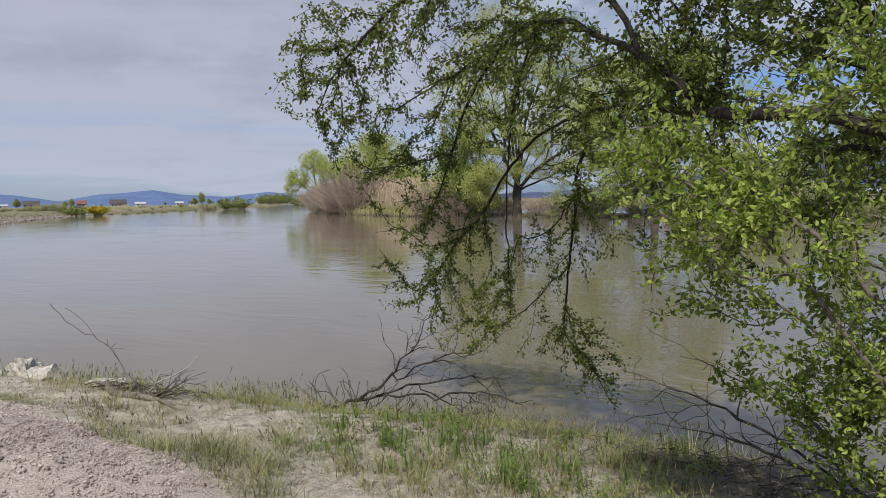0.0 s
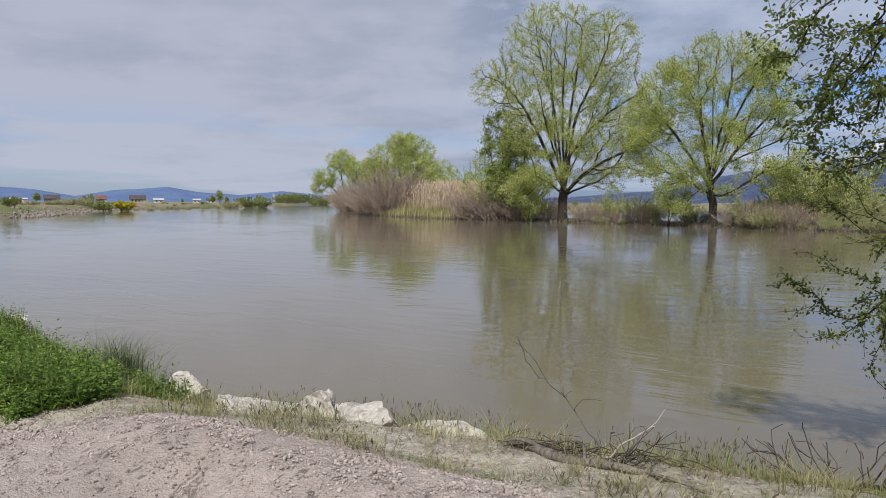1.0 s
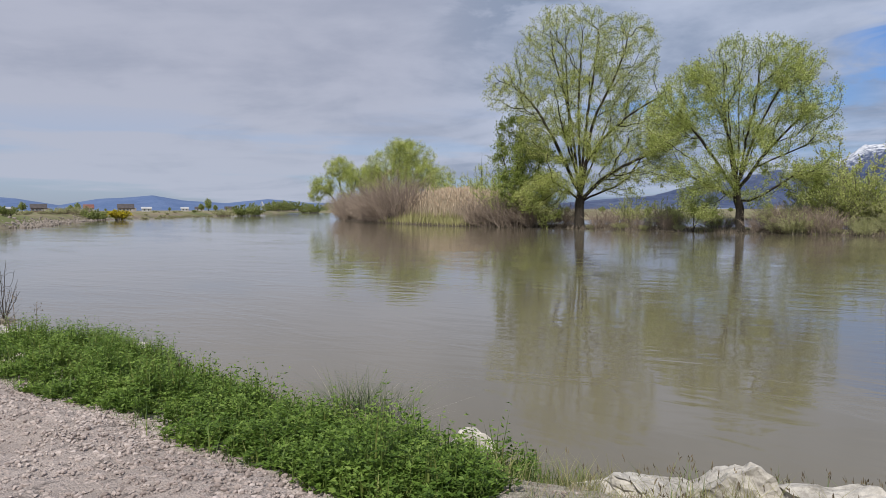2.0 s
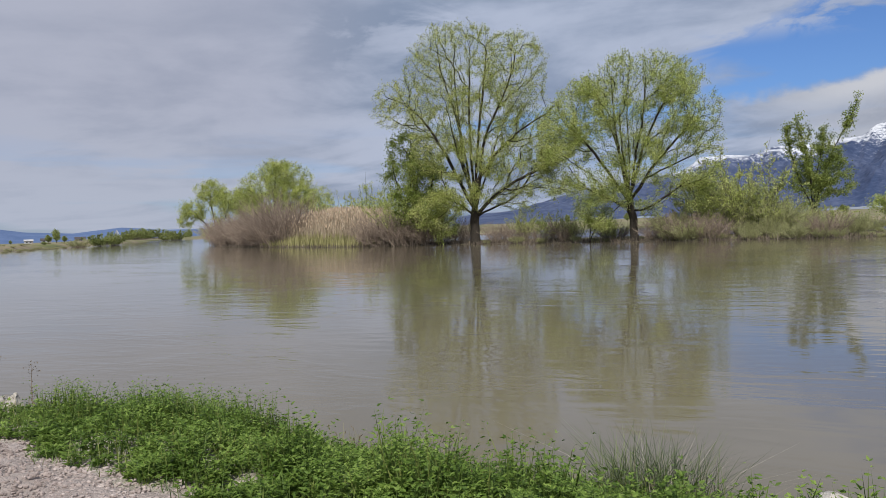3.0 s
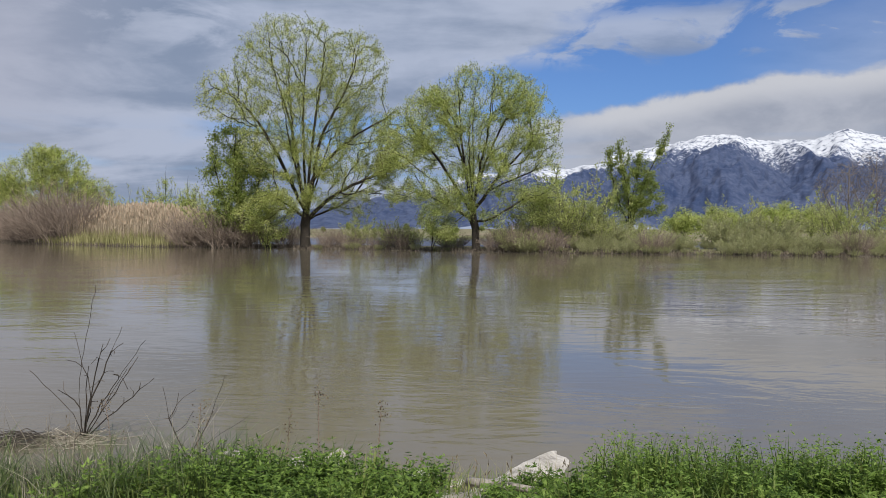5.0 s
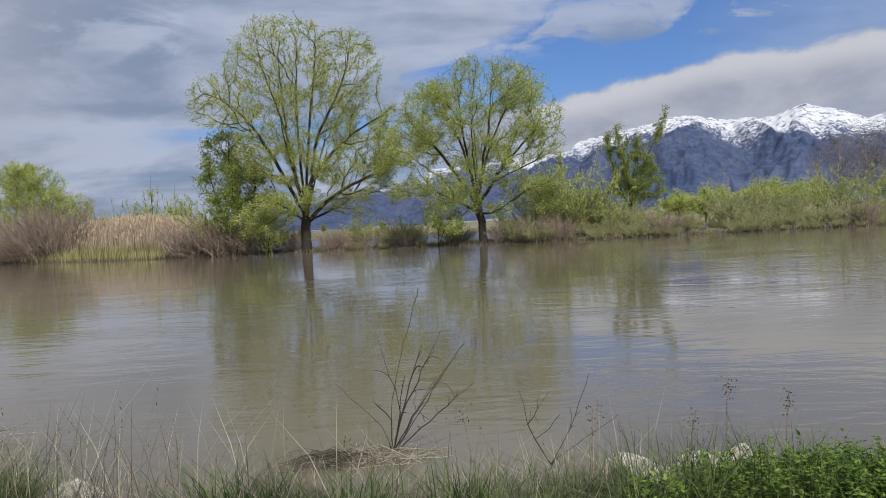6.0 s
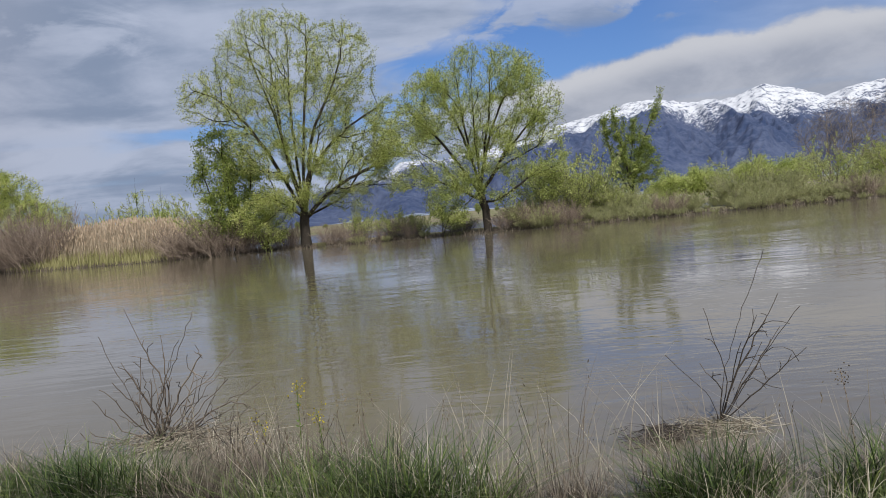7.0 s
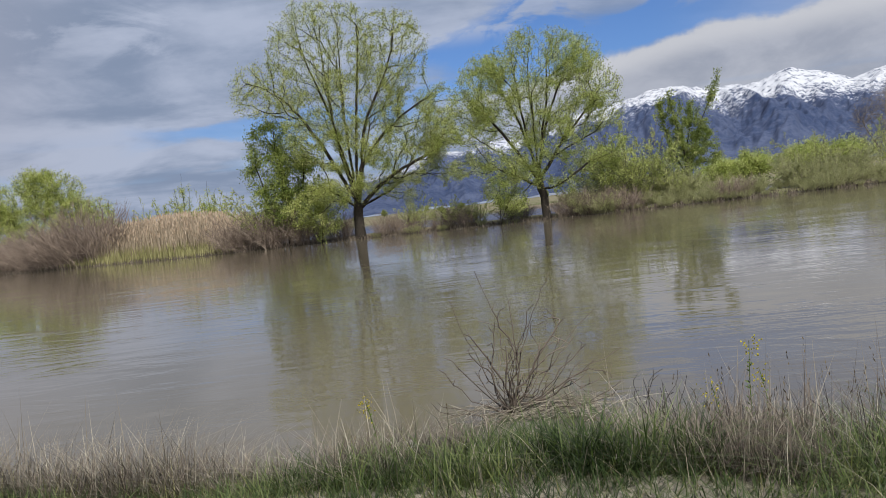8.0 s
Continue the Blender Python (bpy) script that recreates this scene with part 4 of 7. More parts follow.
def shrub(name, label, category, seed, w, h, shoots, side, mat, radius, leaves=None, per=0, leaf=(0.1, 0.04), lean=0.5, group="", low=0.2, side_len=0.35):
    """A many-stemmed shrub: shoots, side twigs and, where it has them, leaves."""
    rng = np.random.default_rng(seed)
    g, spots, ways = Geo(), [], []
    for line in spray(rng, shoots, w, h, lean, radius):
        g.tube(line, np.linspace(radius, radius * 0.3, len(line)), 3, cap=False)
        for _ in range(side):
            t = rng.uniform(low, 0.97) * (len(line) - 1)
            i = int(t)
            p = line[i] + (line[i + 1] - line[i]) * (t - i)
            d = (line[i + 1] - line[i])
            d = d / np.linalg.norm(d) * 0.9 + rng.normal(0, 0.5, 3)
            d /= np.linalg.norm(d)
            long = h * side_len * rng.uniform(0.4, 1.0) * (1.1 - t / len(line))
            q = np.array([p, p + d * long * 0.5 + rng.normal(0, 0.03, 3) * long, p + d * long + np.array([0, 0, 0.08 * long])])
            g.tube(q, np.array([0.6, 0.45, 0.25]) * radius, 3, cap=False)
            if per:
                k = rng.random((per, 1))
                spots.append(p + (q[2] - p) * k)
                ways.append(np.repeat(d[None], per, 0))
    top = thing(name, (0, 0, 0), label, category, group)
    part("branchwork", g, mat, top)
    if per:
        p, d = np.concatenate(spots), np.concatenate(ways)
        l = Geo()
        l.leaves(p + rng.normal(0, 0.03 * h / 3, p.shape), d * 0.6 + rng.normal(0, 0.6, p.shape), rng.normal(0, 1, p.shape) + [0, 0, 0.7], leaf[0] * rng.uniform(0.6, 1.3, len(p)), leaf[1] * rng.uniform(0.6, 1.3, len(p)))
        part("foliage", l, leaves, top)
    return top


def scatter_things(kinds, places, rng):
    """The first place of each kind takes the thing itself; the rest take copies."""
    used = set()
    for k, (x, y, s) in enumerate(places):
        ob = kinds[k % len(kinds)]
        z = max(ground_at(x, y), -0.05) - 0.03
        m = Matrix.Translation((x, y, z)) @ Matrix.Rotation(rng.uniform(0, 6.28), 4, "Z") @ Matrix.Diagonal((s, s, s * rng.uniform(0.85, 1.15), 1))
        if k % len(kinds) not in used:
            used.add(k % len(kinds))
            ob.matrix_basis = m
        else:
            copy_thing(ob, m)


def on_bank(x, back):
    """A place at that x, so far behind the far bank's waterline."""
    fx, fy = [p[0] for p in FAR_BANK], [p[1] for p in FAR_BANK]
    return float(np.interp(x, fx, fy)) + back


def thicket():
    rng = np.random.default_rng(7)
    brown = [shrub("bare_shrub", "leafless brown riverside shrub with dense fine twigs", "shrub", 100 + k, 5.4, 4.1, 95, 16, TWIG_BROWN, 0.022, lean=0.25, group="bare brown thicket", low=0.10, side_len=0.42) for k in range(3)]
    places = [(-100, 107, 1.1), (-96, 103.5, 1.1), (-92, 99.5, 1.15), (-88, 95, 1.1), (-84, 93.5, 1.1), (-80, 90, 1.15), (-76.5, 86.5, 1.1), (-72.5, 83.8, 1.25), (-69.3, 81.4, 1.3), (-66.5, 80.2, 1.35), (-73.5, 88, 1.3), (-68, 86, 1.3), (-78, 93, 1.25), (-86, 98, 1.1), (-90, 98, 0.9),
              (-47.2, 68.0, 0.75), (-44.6, 67.4, 0.85), (-42.2, 66.8, 0.95), (-39.6, 66.4, 0.7), (-45.5, 70, 1.0), (-36.8, 66.6, 0.5), (-32.6, 65.2, 0.4), (-30.2, 64.4, 0.36), (-27.6, 63.2, 0.32), (-25.2, 62.2, 0.34), (-17.2, 59.2, 0.45), (-15.0, 58.2, 0.5), (-13.2, 57.6, 0.5), (-16.0, 59.6, 0.6), (-5.5, 56.0, 0.4), (7.8, 54.0, 0.4), (17.0, 55.6, 0.5), (-31.2, 66.6, 0.45), (-26.2, 64.8, 0.5), (-21.2, 62.0, 0.45)]
    scatter_things(brown, places, rng)
    olive = [shrub("willow_scrub", "low olive-green willow scrub with straw-coloured stems at the water", "shrub", 200 + k, 3.4, 2.9, 110, 8, STEM_OLIVE, 0.015, LEAF_SCRUB, 17, (0.11, 0.05), 0.3, "willow scrub along the far bank", 0.12, 0.3) for k in range(4)]
    spots = []
    for x in np.arange(-17.5, 48, 1.4):
        swell = 0.85 + 0.3 * math.sin(x * 0.61) + 0.18 * math.sin(x * 1.7 + 1)
        spots.append((x + rng.normal(0, 0.4), on_bank(x, 0.2 + rng.random() * 0.5), rng.uniform(0.35, 0.7) * swell))
        spots.append((x + rng.normal(0, 0.5), on_bank(x, 1.7 + rng.random()), rng.uniform(0.6, 1.0) * swell))
        if x > -12:
            spots.append((x + rng.normal(0, 0.5), on_bank(x, 4.4 + rng.random() * 1.5), rng.uniform(0.7, 1.35) * swell))
    for x in np.arange(-33, -18, 1.5):
        spots.append((x + rng.normal(0, 0.4), on_bank(x, 0.2 + rng.random() * 1.0), rng.uniform(0.22, 0.45)))
    spots = [q for q in spots if abs(q[0] + 19.0) > 1.3 or q[1] > 60.2]
    scatter_things(olive, spots, rng)
    lush = [shrub("green_shrub", "fresh yellow-green shrub among the scrub", "shrub", 300 + k, 3.6, 4.0, 40, 9, BARK_GREY, 0.016, LEAF_WILLOW, 15, (0.10, 0.055), 0.5, "fresh green shrubs", 0.2) for k in range(2)]
    scatter_things(lush, [(-10.6, 61, 1.3), (-9.0, 59.8, 0.9), (-12.8, 60.2, 0.85), (-14.6, 60.6, 0.8), (-11.6, 62.4, 1.35), (-7.4, 62, 1.0), (-13.6, 62.6, 1.0), (-16.2, 61.0, 0.6), (-26.8, 63.6, 0.6), (-24.4, 62.8, 0.7), (-29.6, 65.4, 0.55), (-21.4, 61.4, 0.6), (-43.8, 68.5, 1.25), (-5, 61.5, 0.9), (1.6, 60.5, 0.85), (4.0, 61.5, 0.75), (9, 60, 0.9), (11.2, 61.5, 0.8), (14.5, 60.5, 0.95), (19, 61, 0.9), (-55.5, 84, 1.3), (-74, 96, 1.4), (-70, 94, 1.2), (-83, 104, 1.7), (-88, 106, 1.5), (-78, 108, 1.9), (-66, 96, 1.2), (-104, 111, 1.8), (-100.5, 112, 1.7)], rng)
    # reeds
    n = 15000
    t = rng.random(n)
    x = -71 + t * 24 + rng.normal(0, 0.6, n)
    back = 0.2 + rng.random(n) ** 0.8 * 12
    y = np.array([on_bank(a, 0) for a in x]) + back
    tall = (1.3 + 3.1 * ease(back, 0.0, 5.0)) * rng.uniform(0.75, 1.1, n) * (0.72 + 0.28 * np.sin(np.clip((x + 70) / 23, 0, 1) * math.pi))
    p = np.stack([x, y, np.full(n, 0.02)], 1)
    d = np.stack([rng.normal(0, 0.07, n) * tall, rng.normal(0, 0.07, n) * tall, tall], 1)
    bend = np.stack([rng.normal(0.05, 0.08, n) * tall, rng.normal(0, 0.08, n) * tall, -0.03 * tall], 1)
    g, low, plume = Geo(), Geo(), Geo()
    front = back < 2.2
    g.blades(p[~front], d[~front], bend[~front], 0.055)
    low.blades(p[front], d[front] * 0.8, bend[front], 0.06)
    top = rng.choice(np.where(~front)[0], 3600)
    tip = p[top] + d[top] + bend[top]
    plume.leaves(tip - [0, 0, 0.25], d[top] / tall[top][:, None] + rng.normal(0, 0.12, (len(top), 3)), rng.normal(0, 1, (len(top), 3)), rng.uniform(0.35, 0.6, len(top)), 0.13)
    bed = tagged(new("reed_bed"), "dense stand of dry tan reeds at the water's edge", "reeds", kind="stuff")
    part("reed_stalks", g, REED_TAN, bed)
    part("young_reeds", low, REED_FRESH, bed, "shorter yellow-green reeds along the water")
    part("plumes", plume, REED_PLUME, bed, "feathery pinkish-tan plumes")
    # dead grass skirt all along the far bank, coloured dark for its shadow line
    n = 16000
    x = rng.uniform(-95, 50, n)
    y = np.array([on_bank(a, 0) for a in x]) + rng.random(n) * 2.4 - 0.15
    tall = rng.uniform(0.3, 1.0, n)
    s = Geo()
    tall *= 0.45
    s.blades(np.stack([x, y, np.full(n, 0.0)], 1), np.stack([rng.normal(0, 0.1, n), rng.normal(0, 0.1, n), tall], 1), rng.normal(0, 0.15, (n, 3)) * tall[:, None], 0.03)
    tagged(part("bank_grass", s, TWIG_DEAD), "dead grass along the far waterline, dark for the shadow line there", "grass", kind="stuff")


thicket()


# ---- left shore: shrubs, houses, rubble ----
def house(place, turn, w, d, h, roof_h, wall, roof, label, windows=3, garage=False):
    top = thing("house", place, label, "house", "houses across the water", turn=turn)

    def box(x0, y0, z0, x1, y1, z1):
        g = Geo()
        v = [(x, y, z) for z in (z0, z1) for x, y in ((x0, y0), (x1, y0), (x1, y1), (x0, y1))]
        g.put(v, [[0, 3, 2, 1], [4, 5, 6, 7], [0, 1, 5, 4], [1, 2, 6, 5], [2, 3, 7, 6], [3, 0, 4, 7]], 4)
        return g

    g = box(-w / 2, -d / 2, -0.3, w / 2, d / 2, h)
    g.put([(-w / 2, -d / 2, h), (-w / 2, d / 2, h), (-w / 2, 0, h + roof_h), (w / 2, -d / 2, h), (w / 2, d / 2, h), (w / 2, 0, h + roof_h)], [[0, 2, 1], [3, 4, 5]], 3)
    part("wall", g, wall, top)
    r, o = Geo(), 0.4
    for s in (-1, 1):
        y0, z0 = s * (d / 2 + o), h - o * roof_h / (d / 2)
        v = [(-w / 2 - o, y0, z0), (w / 2 + o, y0, z0), (w / 2 + o, 0, h + roof_h), (-w / 2 - o, 0, h + roof_h)]
        r.put(v + [(x, y, z + 0.18) for x, y, z in v], [[0, 1, 2, 3], [4, 7, 6, 5], [0, 4, 5, 1], [1, 5, 6, 2], [2, 6, 7, 3], [3, 7, 4, 0]], 4)
    part("roof", r, roof, top)
    for k in range(windows):
        x = -w / 2 + w * (k + 0.7) / (windows + 0.4)
        z0, z1, y0 = h * 0.35, h * 0.75, -d / 2
        frame_bars = box(x - 0.6, y0 - 0.08, z0 - 0.1, x - 0.5, y0 + 0.1, z1 + 0.1)
        for bar in (box(x + 0.5, y0 - 0.08, z0 - 0.1, x + 0.6, y0 + 0.1, z1 + 0.1), box(x - 0.5, y0 - 0.08, z1, x + 0.5, y0 + 0.1, z1 + 0.1), box(x - 0.5, y0 - 0.08, z0 - 0.1, x + 0.5, y0 + 0.1, z0)):
            frame_bars.put(bar.v[0], bar.f[4][0], 4)
        window = part("window", frame_bars, WALL_WHITE, top)
        part("pane", box(x - 0.5, y0 - 0.04, z0, x + 0.5, y0 + 0.06, z1), GLASS_DARK, window, "dark window glass")
    part("door", box(w * 0.33, -d / 2 - 0.06, 0, w * 0.33 + (2.6 if garage else 1.0), -d / 2 + 0.1, 2.1), DOOR_PAINT, top)
    return top


GLASS_DARK = plain("dark window glass", (0.02, 0.025, 0.03), (0.05, 0.06, 0.07), 1, 0.15, 0.5)
DOOR_PAINT = plain("weathered door paint", (0.25, 0.22, 0.2), (0.35, 0.32, 0.3), 2)
WALL_TAN = plain("tan siding", (0.30, 0.24, 0.18), (0.38, 0.31, 0.24), 0.6)
WALL_WHITE = plain("white metal cladding", (0.34, 0.35, 0.37), (0.45, 0.45, 0.47), 0.4)
WALL_DARK = plain("dark brown boards", (0.10, 0.07, 0.055), (0.17, 0.12, 0.10), 0.8)
ROOF_DARK = plain("dark shingles", (0.045, 0.04, 0.045), (0.09, 0.08, 0.08), 1.2, 0.9)
ROOF_RED = plain("rust-red roof sheets", (0.13, 0.055, 0.045), (0.19, 0.085, 0.07), 0.8)


def from_eye(az, r):
    """A place at that bearing and range from the middle of the track."""
    return -3.2 + r * math.sin(radians(az)), -0.3 + r * math.cos(radians(az))


def left_shore():
    rng = np.random.default_rng(17)
    for az, r, w, d, h, rh, wall, roof, label in (
            (-62.4, 430, 10.5, 8, 3.4, 2.4, WALL_DARK, ROOF_DARK, "dark brown farmhouse with a wide dark roof across the water"),
            (-59.35, 440, 7.0, 7, 3.4, 2.2, WALL_DARK, ROOF_RED, "small house with a rust-red roof across the water"),
            (-57.0, 430, 11.5, 8, 3.2, 2.6, WALL_TAN, ROOF_DARK, "tan house with a dark gabled roof across the water"),
            (-55.6, 520, 9, 8, 3.0, 1.2, WALL_WHITE, WALL_WHITE, "low white shed across the water"),
            (-53.0, 600, 8, 8, 3.2, 1.2, WALL_WHITE, WALL_WHITE, "low white shed across the water"),
            (-52.0, 560, 9, 8, 3.0, 1.6, WALL_WHITE, ROOF_DARK, "white house with a dark roof across the water"),
            (-64.4, 620, 18, 9, 3.6, 1.0, WALL_WHITE, WALL_WHITE, "long pale shed across the water"),
            (-46.8, 640, 26, 12, 4.4, 0.8, WALL_WHITE, ROOF_DARK, "long white hall with a flat dark roof across the water"),
            (-49.9, 600, 10, 8, 3.0, 2.0, WALL_TAN, ROOF_DARK, "tan house with a dark roof across the water")):
        x, y = from_eye(az, r)
        house((x, y, ground_at(x, y) - 0.1), radians(-az), w * 0.66, d * 0.8, h * 0.66, rh * 0.75, wall, roof, label, windows=4 if w > 9 else 2, garage=w > 9)
    # peaked white mast on the long hall
    x, y = from_eye(-47.55, 640)
    mast = thing("roof_mast", (x, y, 1.4), "slanting white steel mast frame on the hall", "mast")
    for a, b in (((-3.5, 0, 1.2), (0, 0, 7.5)), ((0, 0, 7.5), (1.2, 0, 1.2)), ((0, 0, 7.5), (4.4, 0, 1.2))):
        g = Geo()
        g.tube([a, b], [0.3, 0.3], 5)
        part("strut", g, WALL_WHITE, mast)

    yellow = shrub("flowering_shrub", "round bright yellow flowering shrub at the water's edge", "shrub", 401, 3.6, 2.4, 60, 10, BARK_GREY, 0.03, LEAF_YELLOW, 16, (0.22, 0.13), 0.8, low=0.2)
    x, y = from_eye(-57.8, 159)
    yellow.matrix_basis = Matrix.Translation((x, y, 0.1)) @ Matrix.Diagonal((0.85, 0.85, 0.95, 1))
    green = [shrub("shore_shrub", "rounded green shrub on the opposite shore", "shrub", 410 + k, 4.4, 3.0, 50, 9, BARK_GREY, 0.03, LEAF_FAR, 13, (0.24, 0.13), 0.7, "shore shrubs", 0.2) for k in range(2)]
    grey = [shrub("shore_brush", "grey-green brush on the opposite shore", "shrub", 420 + k, 4.4, 2.4, 60, 9, TWIG_BROWN, 0.03, LEAF_SCRUB, 6, (0.2, 0.09), 0.7, "shore brush", 0.2) for k in range(2)]
    spots = [(-59.3, 160, 0.9), (-64.9, 112, 0.5), (-48.9, 246, 1.9), (-48.3, 252, 1.6), (-61.3, 165, 0.5), (-52.6, 260, 0.7), (-46.6, 420, 2.2), (-45.8, 470, 3.0), (-45.2, 480, 2.7), (-44.5, 470, 2.6), (-46.2, 480, 3.0), (-47.2, 470, 1.6), (-43.8, 440, 2.4)]
    scatter_things(green, [(*from_eye(a, r), s) for a, r, s in spots], rng)
    spots = [(-60.3, 162, 0.8), (-61.0, 158, 0.75), (-61.9, 152, 0.75), (-62.6, 150, 0.55), (-50.7, 243, 1.6), (-50.5, 250, 1.5), (-56.2, 172, 0.35), (-55.3, 178, 0.4), (-54.4, 190, 0.4), (-53.6, 200, 0.45), (-52.4, 215, 0.45), (-51.6, 225, 0.5), (-54.9, 205, 0.5), (-53.0, 230, 0.5), (-63.6, 140, 0.5)]
    spots += [(rng.uniform(-65.5, -47), 0, rng.uniform(0.18, 0.42)) for _ in range(64)]
    spots = [(a, r if r else float(np.interp(a, [-65.5, -62, -57, -50, -47], [118, 150, 172, 250, 300])) * rng.uniform(1.0, 1.4), s) for a, r, s in spots]
    scatter_things(grey, [(*from_eye(a, r), s) for a, r, s in spots], rng)
    # distant treetops over the fields
    far = [tree("distant_tree", (0, 0, 0), "distant green tree on the plain", "tree", [[(0, 0, 0), (0, 0, 3), (0.2, 0, 6.5)], [(0, 0, 2), (-2, 0, 4.5)], [(0, 0, 2), (2, 0, 4.5)]],
                [(0, 0, 5.2, 3.2, 3, 2.4), (1.8, 0, 3.8, 2.4, 2.4, 1.8), (-1.8, 0, 3.6, 2.4, 2.4, 1.7)], 160, 430 + k, step=0.8, tip_radius=0.03, per_tip=24, spread=0.4, leaf=(0.5, 0.3), leaves=LEAF_FAR, gap=0.1, group="distant trees") for k in range(2)]
    spots = [(-63.3, 520, 0.7), (-60.4, 560, 0.6), (-60.0, 520, 0.9), (-51.9, 500, 1.0), (-51.4, 520, 1.2), (-50.9, 540, 0.9), (-64.7, 480, 0.6), (-58.2, 700, 0.6), (-54.0, 700, 0.5), (-44.0, 600, 1.3), (-42.8, 620, 1.2), (-41.6, 640, 1.3), (-40.2, 600, 1.2)]
    for k in range(46):
        spots.append((-38 + k * 2.1 + rng.normal(0, 0.7), rng.uniform(260, 420), rng.uniform(0.45, 0.9)))
    scatter_things(far, [(*from_eye(a, r), s) for a, r, s in spots], rng)
    # rubble along the opposite shore
    g = Geo()
    n = 1100
    t = rng.random(n)
    bx = -88 - t * 60
    by = np.interp(-bx, [70, 95, 125, 155], [27, 45, 66, 95])
    for x, y in zip(bx + rng.normal(0, 1.0, n), by + rng.normal(0, 1.0, n)):
        stone_into(g, (x, y, max(ground_at(x, y), 0) + 0.02), (0.06 + 0.24 * rng.random() ** 2) * rng.uniform(0.7, 1.3, 3), rng, 0)
    tagged(part("shore_rubble", g, STONE_FAR), "grey-brown broken rubble along the opposite shore", "rubble", kind="stuff")


def ball(level):
    bm = bmesh.new()
    bmesh.ops.create_icosphere(bm, subdivisions=level, radius=1.0)
    v = np.array([q.co[:] for q in bm.verts])
    f = np.array([[q.index for q in a.verts] for a in bm.faces])
    bm.free()
    return v, f


BALLS = {0: ball(1), 1: ball(2), 2: ball(4)}


def stone_into(g, place, size, rng, level=0, cuts=5):
    """A broken stone: a ball flattened by random planes, then roughened."""
    v, f = BALLS[level]
    v = v.copy()
    for _ in range(cuts + 3 * level):
        d = rng.normal(size=3)
        d /= np.linalg.norm(d)
        k = rng.uniform(0.45, 0.85) if level < 2 else rng.uniform(0.34, 0.72)
        over = np.maximum(v @ d - k, 0)
        v -= over[:, None] * d
    if level == 2:
        s = rng.random(3) * 50
        v += np.array([noise.noise_vector(Vector(q * 2.2 + s)) * 0.11 + noise.noise_vector(Vector(q * 6 + s)) * 0.06 + noise.noise_vector(Vector(q * 14 + s)) * 0.022 for q in v])
    a = rng.random() * 6.28
    c, s = math.cos(a), math.sin(a)
    v = v * np.asarray(size)
    v = np.stack([v[:, 0] * c - v[:, 1] * s, v[:, 0] * s + v[:, 1] * c, v[:, 2]], 1)
    g.put(v + np.asarray(place), f, 3)


left_shore()


# ---- near bank: stones ----
def boulder(x, y, z, size, turn, seed, tip=0.0, label="pale limestone boulder half sunk in the bank at the waterline"):
    rng = np.random.default_rng(seed)
    g = Geo()
    stone_into(g, (0, 0, 0), np.asarray(size) * 1.22, rng, 2)
    ob = part("boulder", g, STONE_PALE, smooth=False)
    ob.matrix_basis = Matrix.Translation((x, y, z)) @ Matrix.Rotation(turn, 4, "Z") @ Matrix.Rotation(tip, 4, "Y")
    return tagged(ob, label, "boulder", "boulders along the waterline")


